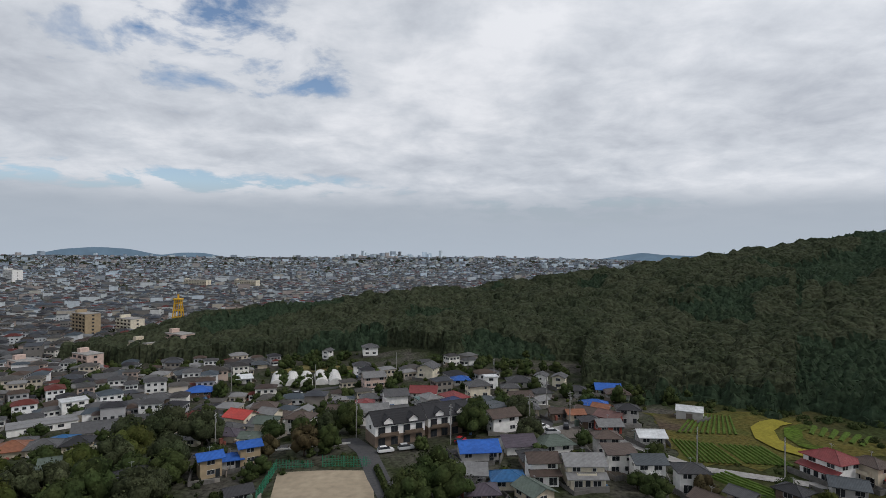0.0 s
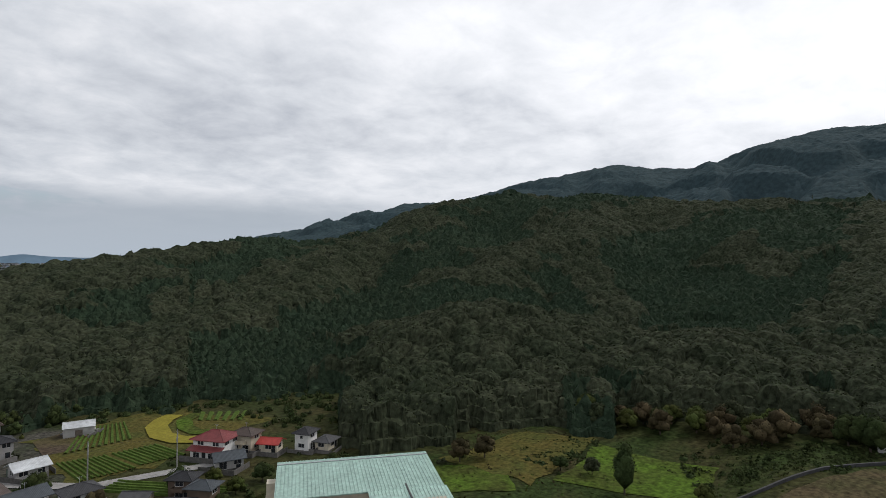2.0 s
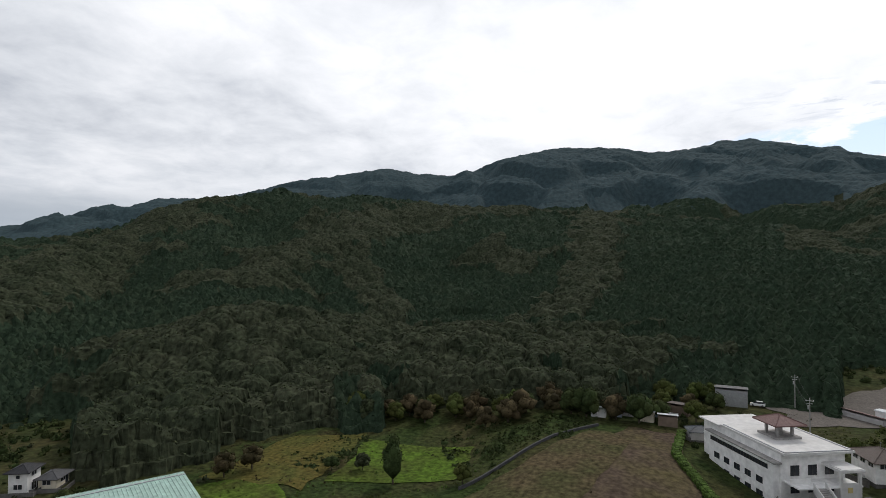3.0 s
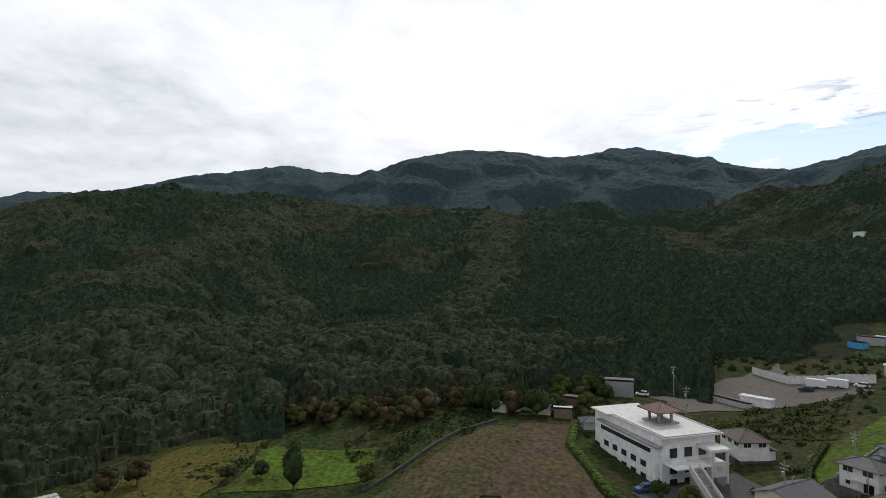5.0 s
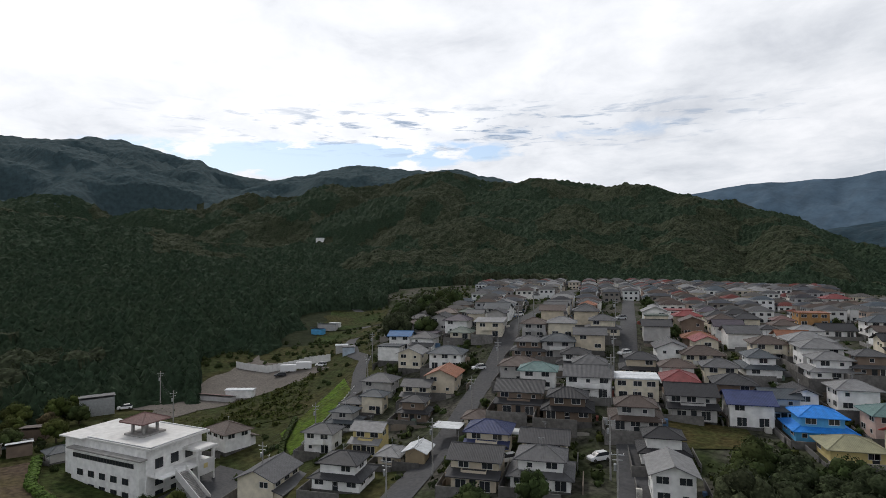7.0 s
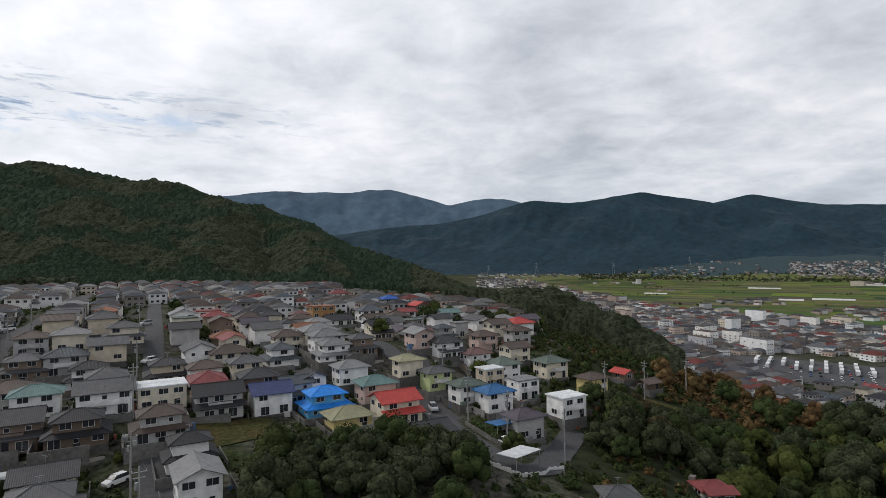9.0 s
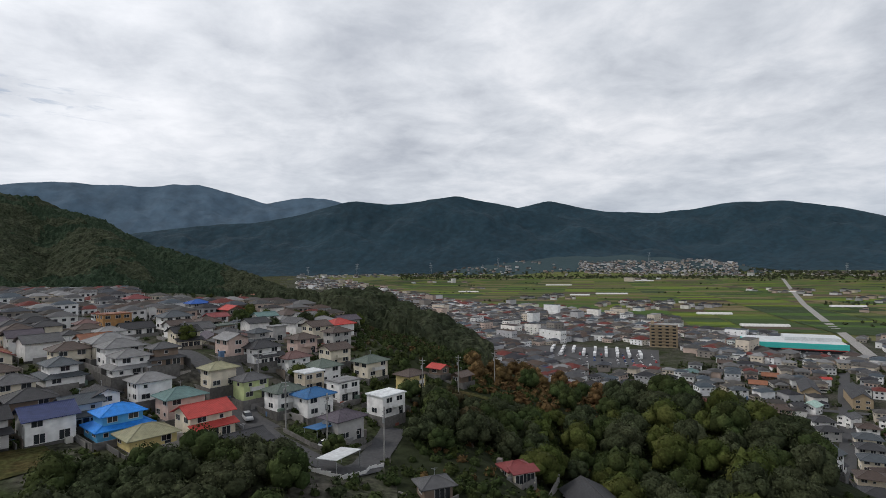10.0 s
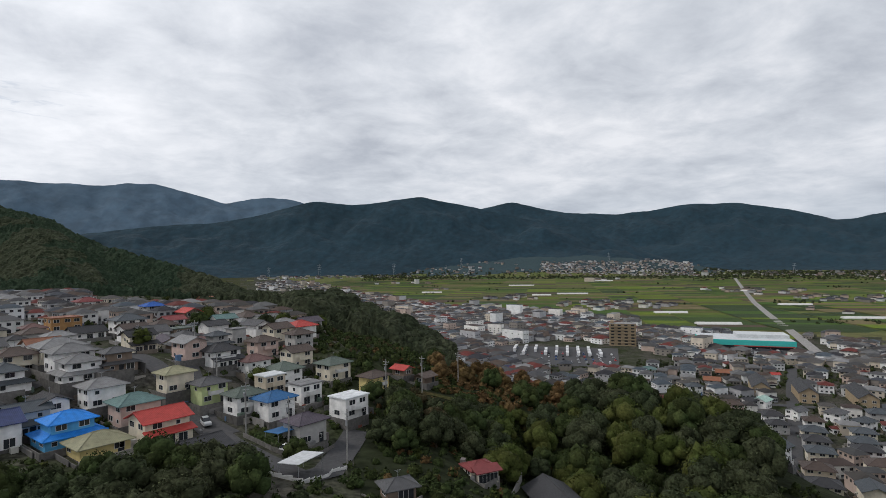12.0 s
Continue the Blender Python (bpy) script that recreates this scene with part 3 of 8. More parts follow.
def leafy_at(x, y):
    """Where evergreen broadleaf grows, on ridges and domes; cedar is planted on the flanks and in the gullies."""
    b, d = bearing_of(x, y), np.hypot(x, y)
    near_ridge = np.full(len(x), 9.0)
    for k, line in enumerate(RIDGES):
        for (ax, ay, aw), (bx, by, bw) in zip(line, line[1:]):
            t = np.clip(((x - ax) * (bx - ax) + (y - ay) * (by - ay)) / ((bx - ax) ** 2 + (by - ay) ** 2), 0, 1)
            reach = (aw + t * (bw - aw)) * (1.0 if k in (1, 4, 5) else 0.42 if k < 4 else 0.25)
            if k == 0:
                reach = reach * np.where(d > 415, 1, 0.01)
            near_ridge = np.minimum(near_ridge, np.hypot(x - ax - t * (bx - ax), y - ay - t * (by - ay)) / reach)
    edge = 1 + 0.35 * wobble(x, y, 60, 11) + 0.2 * wobble(x, y, 24, 6)
    planted = (b > 98) & (b < 126) & (d < 700)
    turned = b + 3 * wobble(x, y, 45, 8)
    apron = (d < 300) & ((turned > 46.5) & (turned < 69) | (turned > 74) & (turned < 97)) & (edge > 0.6)
    leafy = (near_ridge < edge) & ((turned > 46) | (d > 310)) | apron | ~planted & (d > 420) & (wobble(x, y, 190, 3) + 0.5 * wobble(x, y, 70, 11) > 0.62)
    leafy |= (b > 180) & (b < 325) | ((b > 325) | (b < 32)) & (wobble(x, y, 120, 4) > -0.45)
    return leafy | (b > 110) & (b < 180) & (wobble(x, y, 260, 12) + 0.5 * wobble(x, y, 90, 2) > 0.1) & (d > 560)


def nearest_crown(x, y, cell):
    """How far off the nearest tree top is, in crown widths, and that tree's share of growth."""
    i, j = np.floor(x / cell), np.floor(y / cell)
    best, grown = np.full(len(x), 9.0), np.zeros(len(x))
    for di in (-1, 0, 1):
        for dj in (-1, 0, 1):
            a, c = i + di, j + dj
            r0, r1, r2 = (np.modf(np.abs(np.sin(a * p + c * q) * 43758.5453))[0] for p, q in ((12.9898, 78.233), (39.346, 11.135), (73.156, 52.235)))
            d = np.hypot(x - (a + 0.15 + 0.7 * r0) * cell, y - (c + 0.15 + 0.7 * r1) * cell) / (cell * (0.6 + 0.25 * r2))
            grown, best = np.where(d < best, r2, grown), np.minimum(best, d)
    return best, grown


def canopy(rng, d0, d1, b0, b1, fine, deep, sprays):
    """A closed canopy, crown beside crown, as rounded or pointed heaps that come down to the ground at the wood's edge."""
    far, turn = np.meshgrid(np.arange(d0, d1, deep), np.radians(np.arange(b0, b1, fine)), indexing="ij")
    far, turn = far + rng.uniform(-0.4, 0.4, far.shape) * deep, turn + np.radians(rng.uniform(-0.4, 0.4, far.shape) * fine)
    x, y = (far * np.sin(turn)).ravel(), (far * np.cos(turn)).ravel()
    wood, leafy = wood_at(x, y), leafy_at(x, y)
    ground_z = lie(x, y)[0]
    (big, grown), (small, _) = nearest_crown(x, y, 8.4), nearest_crown(x + 31, y + 17, 2.7)
    tip, tall = nearest_crown(x + 11, y - 23, 4.7)
    heap = np.sqrt(np.clip(1 - big ** 2, 0, 1)) * 5.4 * (0.45 + 0.9 * grown) + np.sqrt(np.clip(1 - small ** 2, 0, 1)) * 1.2
    cone = np.clip(1 - tip, 0, 1) * 5.2 * (0.6 + 0.8 * tall)
    lift = 3.0 + np.where(leafy, heap, cone) + rng.uniform(-0.3, 0.3, len(x))
    if d0 < 200:
        inner = [wood_at(x * (1 - step / far.ravel()), y * (1 - step / far.ravel())) for step in (3.0, 6.5)]
        lift *= 0.3 + 0.35 * inner[0] + 0.35 * inner[1]
    z = np.where(wood, ground_z + lift, ground_z - 0.6)
    at = np.stack([x, y, z], 1)
    nr, na = far.shape
    i, j = np.meshgrid(np.arange(nr - 1), np.arange(na - 1), indexing="ij")
    q = np.stack([i * na + j, i * na + j + 1, (i + 1) * na + j + 1, (i + 1) * na + j], -1).reshape(-1, 4)
    q = q[wood[q].any(1)]
    for leaf, pick, label in (("broadleaf", leafy, "dense evergreen broadleaf wood on the slope"), ("cedar", ~leafy, "dark cedar plantation on the hillside")):
        faces = q[pick[q[:, 0]]]
        used, back = np.unique(faces, return_inverse=True)
        # the closed canopy uses the foliage colours with some haze in them
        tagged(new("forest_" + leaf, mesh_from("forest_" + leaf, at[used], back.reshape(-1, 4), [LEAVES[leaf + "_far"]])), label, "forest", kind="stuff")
        spots = np.nonzero(wood & pick)[0]
        if not sprays or not len(spots):
            continue
        # loose sprays of leaves that stand off the crowns
        c = at[rng.choice(spots, int(sprays * len(spots)))] + rng.normal(0, 0.35, (int(sprays * len(spots)), 3)) + (0, 0, 0.25)
        n = len(c)
        a = rng.standard_normal((n, 3)) * (1, 1, 0.45)
        o = np.cross(a, rng.standard_normal((n, 3)))
        a, o = (k / np.linalg.norm(k, axis=1, keepdims=True) * rng.uniform(0.3, 0.75, (n, 1)) for k in (a, o))
        tagged(new("forest_" + leaf, mesh_from("forest_" + leaf, np.stack([c - a, c + a, c + o], 1).reshape(-1, 3), np.arange(3 * n).reshape(-1, 3), [LEAVES[leaf]])), "outer sprays of leaves of the wood", "forest", kind="stuff")


def build_forests():
    rng = np.random.default_rng(5)
    for d0, d1, b0, b1, fine, deep, sprays in ((142, 302, -36, 132, 0.25, 1.05, 0.5), (300, 508, -36, 132, 0.25, 1.7, 0.45), (190, 345, 176, 206.5, 0.25, 1.2, 0.5),
                                               (440, 745, 128, 190, 0.24, 2.4, 0.2), (505, 745, -36, 130, 0.24, 2.6, 0.2), (740, 1150, 20, 192, 0.2, 3.6, 0)):
        canopy(rng, d0, d1, b0, b1, fine, deep, sprays)
    # the high mountain behind: one canopy of crowns too far off to tell apart
    far, turn = np.meshgrid(np.geomspace(1110, 2120, 150), np.radians(np.arange(35, 168, 0.17)), indexing="ij")
    far, turn = far * rng.uniform(0.9985, 1.0015, far.shape), turn + np.radians(rng.uniform(-0.05, 0.05, far.shape))
    x, y = (far * np.sin(turn)).ravel(), (far * np.cos(turn)).ravel()
    z, rise = lie(x, y)
    near, grown = nearest_crown(x, y, 13.0)
    z = z + np.sqrt(np.clip(1 - near ** 2, 0, 1)) * 3.2 * (0.4 + grown)
    nr, na = far.shape
    i, j = np.meshgrid(np.arange(nr - 1), np.arange(na - 1), indexing="ij")
    q = np.stack([i * na + j, i * na + j + 1, (i + 1) * na + j + 1, (i + 1) * na + j], -1).reshape(-1, 4)
    q = q[rise[q].min(1) > 6]
    # the blue cast of this canopy is haze painted into its colour
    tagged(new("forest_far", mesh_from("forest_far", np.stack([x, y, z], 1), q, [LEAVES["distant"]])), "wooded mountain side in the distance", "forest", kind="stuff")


build_forests()

# ---- building kit ----
def part(name, bm, mat, parent, label=""):
    """Link a bmesh as one mesh object under a thing or a part."""
    me = bpy.data.meshes.new(name)
    bm.to_mesh(me)
    bm.free()
    for m in (mat if isinstance(mat, (list, tuple)) else [mat]):
        me.materials.append(m)
    ob = new(name, me)
    ob.parent = parent
    return tagged(ob, label)


def share(name, me, parent, at, turn=0.0, size=None):
    """A part on a mesh that alike parts share."""
    ob = new(name, me)
    ob.parent = parent
    ob.location, ob.rotation_euler = at, (0, 0, turn)
    if size:
        ob.scale = size
    return ob


def box(bm, x0, x1, y0, y1, z0, z1, mat=0):
    v = [bm.verts.new(p) for p in ((x0, y0, z0), (x1, y0, z0), (x1, y1, z0), (x0, y1, z0), (x0, y0, z1), (x1, y0, z1), (x1, y1, z1), (x0, y1, z1))]
    for q in ((3, 2, 1, 0), (4, 5, 6, 7), (0, 1, 5, 4), (1, 2, 6, 5), (2, 3, 7, 6), (3, 0, 4, 7)):
        bm.faces.new([v[i] for i in q]).material_index = mat
    return v


def boxed(*boxes):
    bm = bmesh.new()
    for b in boxes:
        box(bm, *b)
    return bm


def roof_bm(kind, w, d, rise, over=0.55, thick=0.16, low=0.0, cx=0.0, cy=0.0):
    """A roof over w x d with its eaves at height 0; the ridge runs along x. UVs run down the slope, for the rows of tiles."""
    bm = bmesh.new()
    x, y = w / 2 + over, d / 2 + over
    if kind == "hip":
        r = max(0.25, x - y) if x > y else 0.25
        top = [(-r, 0, rise), (r, 0, rise)]
    elif kind == "gable":
        top = [(-x, 0, rise), (x, 0, rise)]
    elif kind == "shed":
        top = None
    else:
        top = None
    drop = -over * rise / y if kind in ("hip", "gable") else 0
    if kind == "flat":
        box(bm, -x, x, -y, y, 0, 0.3)
        box(bm, -x + 0.3, x - 0.3, -y + 0.3, y - 0.3, 0.3, 0.36)
        box(bm, -x, x, -0.12, 0.12, 0.36, 0.42)
    elif kind == "shed":
        v = box(bm, -x, x, -y, y, 0, thick)
        for i in (2, 3, 6, 7):
            v[i].co.z += rise
    else:
        for up in (0, thick):
            c = [bm.verts.new((px, py, drop + up)) for px, py in ((-x, -y), (x, -y), (x, y), (-x, y))]
            t = [bm.verts.new((px, py, pz + up)) for px, py, pz in top]
            fs = [(c[0], c[1], t[1], t[0]), (c[2], c[3], t[0], t[1])]
            if kind == "hip":
                fs += [(c[1], c[2], t[1]), (c[3], c[0], t[0])]
            for q in fs:
                bm.faces.new(q if up else q[::-1])
            if up:
                edge = list(zip(low_ring, c if kind == "hip" else [c[0], c[1], t[1], c[2], c[3], t[0]]))
                for (a, b), (a2, b2) in zip(edge, edge[1:] + edge[:1]):
                    bm.faces.new((a, a2, b2, b))
            low_ring = c if kind == "hip" else [c[0], c[1], t[1], c[2], c[3], t[0]]
        # ridge and hip caps stand proud of the tiles
        tz = rise + thick
        lines = [((top[0][0], 0, tz), (top[1][0], 0, tz))]
        if kind == "hip":
            lines += [((sx * x, sy * y, drop + thick), (sx * top[1][0], 0, tz)) for sx in (-1, 1) for sy in (-1, 1)]
        for a, b in lines:
            a, b = Vector(a), Vector(b)
            t = (b - a).normalized()
            s = t.cross(Vector((0, 0, 1))).normalized() * 0.13
            u = Vector((0, 0, 0.14))
            q = [bm.verts.new(p) for p in (a - s, a + u, a + s, b - s, b + u, b + s)]
            bm.faces.new((q[0], q[1], q[4], q[3])), bm.faces.new((q[1], q[2], q[5], q[4]))
    uv = bm.loops.layers.uv.new("UVMap")
    bm.normal_update()
    for f in bm.faces:
        run = f.normal.cross(Vector((0, 0, 1)))
        run = run.normalized() if run.length > 0.05 else Vector((1, 0, 0))
        down = f.normal.cross(run)
        for loop in f.loops:
            loop[uv].uv = (loop.vert.co.dot(run), loop.vert.co.dot(down))
    bmesh.ops.translate(bm, verts=bm.verts, vec=(cx, cy, low))
    return bm


def gable_ends(bm, w, d, z, rise, cx=0.0, cy=0.0):
    for sx in (-1, 1):
        v = [bm.verts.new((cx + sx * w / 2, cy + y, zz)) for y, zz in ((-d / 2, z), (d / 2, z), (0, z + rise))]
        bm.faces.new(v if sx > 0 else v[::-1])


def window_mesh(name, w, h, frame_mat, bars=2):
    """A window in one piece, facing -y, centred on its foot: a proud frame with recessed panes."""
    bm = bmesh.new()
    xs = [-w / 2 - 0.07]
    for k in range(bars):
        xs += [-w / 2 + w * k / bars + (0.03 if k else 0), -w / 2 + w * (k + 1) / bars - (0.03 if k < bars - 1 else 0)]
    xs.append(w / 2 + 0.07)
    zs = [-0.07, 0.0, h, h + 0.07]
    grid = [[bm.verts.new((x, -0.07, z)) for z in zs] for x in xs]
    for a in range(len(xs) - 1):
        for c in range(3):
            q = [grid[a][c], grid[a + 1][c], grid[a + 1][c + 1], grid[a][c + 1]]
            if c == 1 and a % 2 == 1:
                back = [bm.verts.new((v.co.x, -0.015, v.co.z)) for v in q]
                bm.faces.new(back).material_index = 1
                for k in range(4):
                    bm.faces.new((q[k], q[(k + 1) % 4], back[(k + 1) % 4], back[k]))
            else:
                bm.faces.new(q)
    rim = [g[0] for g in grid] + grid[-1][1:] + [g[3] for g in grid[-2::-1]] + grid[0][2:0:-1]
    out = [bm.verts.new((v.co.x, 0.02, v.co.z)) for v in rim]
    for k in range(len(rim)):
        bm.faces.new((rim[k], out[k], out[(k + 1) % len(rim)], rim[(k + 1) % len(rim)]))
    me = bpy.data.meshes.new(name)
    bm.to_mesh(me)
    bm.free()
    me.materials.append(frame_mat), me.materials.append(M["glass"])
    return me


WINDOW = {(k, f): window_mesh("window", w, h, M[f], b) for k, (w, h, b) in {"wide": (1.75, 1.15, 2), "tall": (1.75, 1.9, 2), "small": (0.8, 0.8, 1), "slot": (2.6, 0.8, 3)}.items()
          for f in ("white", "dark")}
DOOR = window_mesh("door", 0.95, 2.05, M["dark"], 1)


def box_mesh(name, dims, mat):
    bm = boxed((-dims[0] / 2, dims[0] / 2, -dims[1] / 2, dims[1] / 2, 0, dims[2]))
    me = bpy.data.meshes.new(name)
    bm.to_mesh(me)
    bm.free()
    me.materials.append(mat)
    return me


def thing(name, x, y, turn=0.0, z=None):
    ob = new(name)
    ob.location = (x, y, ground_at(x, y) if z is None else z)
    ob.rotation_euler = (0, 0, radians(turn))
    return ob


ESTATE = 208  # turn of a house that fronts down the estate's streets
BUILT = []
house_rng = random.Random(11)


def facade_windows(ob, w, d, floors, frame_mat, rng, lowz=0.5, cx=0.0, cy=0.0, floor0=0, sides=(0, 1, 2, 3)):
    for side in sides:
        run = w if side % 2 == 0 else d
        off = d / 2 if side % 2 == 0 else w / 2
        turn = side * math.pi / 2
        count = max(1, int(run / 3.0))
        for f in range(floor0, floors):
            for k in range(count):
                if rng.random() < 0.16:
                    continue
                u = (k + 0.5) / count * run - run / 2 + rng.uniform(-0.2, 0.2)
                kind = rng.choice(["wide", "wide", "small", "tall" if f == 0 and side in (0, 1) else "wide"])
                z = lowz + f * 2.6 + (0.95 if kind != "tall" else 0.1)
                c, s = math.cos(turn), math.sin(turn)
                share("window", WINDOW[kind, frame_mat], ob, (cx + c * u + s * off, cy + s * u - c * off, z), turn)


def house(x, y, w=9.5, d=8.0, turn=0.0, storeys=2, roof="hip", tiles="grey", walls="cream", skirt=0, label="", lower="", detail=2, trim="white", balcony=None, pitch=0.48, wing=0):
    """A dwelling. skirt: 1 a pent roof along the front, 2 round the front and one side. detail: 2 full, 1 plain, 0 shell."""
    rng = house_rng
    name = "house"
    ob = thing(name, x, y, turn)
    ob.location.z += 0.1
    ob.scale = (0.95, 0.95, 0.87)
    BUILT.append((x, y, max(w, d) / 2))
    h = 2.6 * storeys + 0.3
    rise = min(w, d) / 2 * pitch
    wm, rm = WALLS[walls], ROOFS[tiles]
    if w < d and roof in ("hip", "gable"):
        rw, rd, rt = d, w, 90
    else:
        rw, rd, rt = w, d, 0
    tier = storeys > 1 and skirt and roof == "hip" and rng.random() < 0.75
    if tier:
        # a broad ground floor under its own hipped roof, a smaller upper floor set back on it
        part("ground_wall", boxed((-w / 2, w / 2, -d / 2, d / 2, 0.0, 2.7)), wm, ob)
        lb = roof_bm("hip", max(w, d), min(w, d), min(w, d) / 2 * 0.42, over=0.7, low=2.7)
        if w < d:
            bmesh.ops.rotate(lb, verts=lb.verts, cent=(0, 0, 0), matrix=Matrix.Rotation(radians(90), 3, "Z"))
        part("lower_roof", lb, ROOFS[lower or tiles], ob)
        facade_windows(ob, w, d, 1, trim, rng, 0.35, sides=(0, 1, 3))
        part("foundation", boxed((-w / 2 - 0.06, w / 2 + 0.06, -d / 2 - 0.06, d / 2 + 0.06, -2.2, 0.32)), M["footing"], ob)
        w, d, skirt = w * 0.74, d * 0.74, 0
        rw, rd = rw * 0.74, rd * 0.74
        rise *= 0.74
    bm = boxed((-w / 2, w / 2, -d / 2, d / 2, 0.0, h))
    if roof == "gable":
        if rt:
            for sy in (-1, 1):
                v = [bm.verts.new((px, sy * d / 2, pz)) for px, pz in ((-w / 2, h), (w / 2, h), (0, h + rise))]
                bm.faces.new(v if sy < 0 else v[::-1])
        else:
            gable_ends(bm, w, d, h, rise)
    part("wall", bm, wm, ob)
    if not tier:
        part("foundation", boxed((-w / 2 - 0.06, w / 2 + 0.06, -d / 2 - 0.06, d / 2 + 0.06, -2.2, 0.32)), M["footing"], ob)
    rb = roof_bm(roof, rw, rd, rise if roof != "shed" else 0.9, over=0.75 if roof != "flat" else 0.3, low=h)
    if rt:
        bmesh.ops.rotate(rb, verts=rb.verts, cent=(0, 0, 0), matrix=Matrix.Rotation(radians(90), 3, "Z"))
    part("roof", rb, rm, ob)
    if skirt:
        gw, gd = w + (2.4 if skirt > 1 else 0.0), 2.2
        part("porch_wall", boxed((-w / 2 + 0.4, w / 2 - 0.2, -d / 2 - gd + 0.5, -d / 2, 0, 2.7)), wm, ob)
        pb = bmesh.new()
        v = box(pb, -w / 2 - 0.5, w / 2 + 0.5, -d / 2 - gd - 0.2, -d / 2 + 0.1, 2.72, 2.9)
        for i in (2, 3, 6, 7):
            v[i].co.z += 0.85
        part("lower_roof", pb, ROOFS[lower or tiles], ob)
        if skirt > 1:
            part("side_wing", boxed((w / 2, w / 2 + 2.8, -d / 2 + 0.4, d / 2 - 0.5, -1, 2.75)), wm, ob)
            sb = bmesh.new()
            v = box(sb, w / 2 - 0.1, w / 2 + 3.4, -d / 2 - 0.1, d / 2, 2.77, 2.94)
            for i in (0, 3, 4, 7):
                v[i].co.z += 0.95
            part("side_roof", sb, ROOFS[lower or tiles], ob)
    if wing:
        part("wing_wall", boxed((-w / 2 - wing, -w / 2, -d / 2 + 0.8, d / 2 - 0.8, -1, 2.9)), wm, ob)
        part("wing_roof", roof_bm("hip", wing + 1, d - 1.6, 1.1, low=2.9, cx=-w / 2 - wing / 2), ROOFS[lower or tiles], ob)
    if detail:
        facade_windows(ob, w, d, storeys, trim, rng, 0.35, floor0=1 if (skirt or tier) and storeys > 1 else 0, sides=(0, 1, 2, 3) if detail > 1 else (0, 3))
        if skirt:
            for k in (-0.25, 0.25):
                share("window", WINDOW["tall", trim], ob, (k * w, -d / 2 - 1.7, 0.4))
    if detail > 1:
        share("door", DOOR, ob, (0, -d / 2 / 0.74, 0.35) if tier else (w * 0.3 if not skirt else 0.0, -d / 2 - (1.7 if skirt else 0), 0.35))
        if balcony is None:
            balcony = rng.random() < 0.5 and storeys > 1 and not tier
        if balcony:
            bx = w * 0.26
            part("balcony", boxed((-bx, bx, -d / 2 - 1.1, -d / 2 - 1.0, 2.9, 3.8), (-bx, -bx + 0.1, -d / 2 - 1.0, -d / 2, 2.9, 3.8), (bx - 0.1, bx, -d / 2 - 1.0, -d / 2, 2.9, 3.8),
                                  (-bx, bx, -d / 2 - 1.1, -d / 2, 2.76, 2.9)), wm if rng.random() < 0.6 else M["white"], ob)
        if rng.random() < 0.6:
            az = h + rise + 0.1 if roof in ("hip", "gable") else h + 0.3
            part("aerial", boxed((-0.03, 0.03, -0.03, 0.03, az - 0.3, az + 1.5), (-0.6, 0.6, -0.02, 0.02, az + 1.35, az + 1.4), (-0.35, 0.35, -0.02, 0.02, az + 1.1, az + 1.14)), M["steel"], ob)
        if rng.random() < 0.5:
            share("air_conditioner", AIRCON, ob, (rng.uniform(-0.3, 0.3) * w, d / 2 + 0.3, 0.3))
    names = {"dark": "dark grey", "black": "black", "light": "pale grey", "slate": "slate grey", "sky": "bright blue", "navy": "indigo blue", "tarp": "blue"}
    return tagged(ob, label or f"{'two' if storeys > 1 else 'one'}-storey house, {walls} walls, {names.get(tiles, tiles)} {'flat' if roof == 'flat' else 'tiled'} roof", "house", "houses")


AIRCON = box_mesh("air_conditioner", (0.8, 0.3, 0.6), M["white"])

# ---- dwellings of the village, the estate and the lower slope ----
house(98.6, -57.4, 9.8, 7.8, ESTATE + 90, 2, 'gable', 'grey', 'cream', 1)
house(83.1, -63.3, 9.5, 7.6, ESTATE, 2, 'hip', 'dark', 'white', 1)
house(113.6, -87.1, 7.5, 6.0, ESTATE, 2, 'hip', 'slate', 'grey', 1)
house(106.6, -75.5, 6.9, 5.5, ESTATE, 2, 'hip', 'grey', 'white', 0)
house(93.4, -78.3, 6.4, 5.1, ESTATE, 2, 'gable', 'light', 'yellow', 1)
house(83.2, -75.1, 5.4, 4.3, ESTATE + 90, 1, 'hip', 'light', 'beige', 0)
house(78.8, -78.0, 5.0, 4.0, ESTATE + 90, 1, 'gable', 'white', 'tan', 0)
house(122.1, -106.1, 8.9, 7.1, ESTATE, 2, 'hip', 'grey', 'grey', 0)
house(104.1, -103.3, 7.1, 5.6, ESTATE, 2, 'gable', 'grey', 'cream', 1)
house(101.7, -110.6, 9.8, 7.8, ESTATE + 90, 2, 'gable', 'orange', 'beige', 0)
house(96.7, -94.8, 7.3, 5.9, ESTATE, 2, 'hip', 'dark', 'brown', 1)
house(111.9, -123.2, 9.8, 7.8, ESTATE, 2, 'hip', 'slate', 'white', 0)
house(125.2, -152.6, 5.4, 4.3, ESTATE, 2, 'gable', 'grey', 'cream', 0, detail=1)
house(115.8, -152.3, 7.4, 5.9, ESTATE + 90, 2, 'gable', 'dark', 'grey', 0, detail=1)
house(111.3, -142.7, 8.5, 6.8, ESTATE, 2, 'shed', 'light', 'cream', 0)
house(121.1, -140.2, 7.0, 5.6, ESTATE, 1, 'hip', 'green', 'cream', 0)
house(77.3, -95.6, 6.8, 5.4, ESTATE, 1, 'hip', 'brown', 'beige', 0)
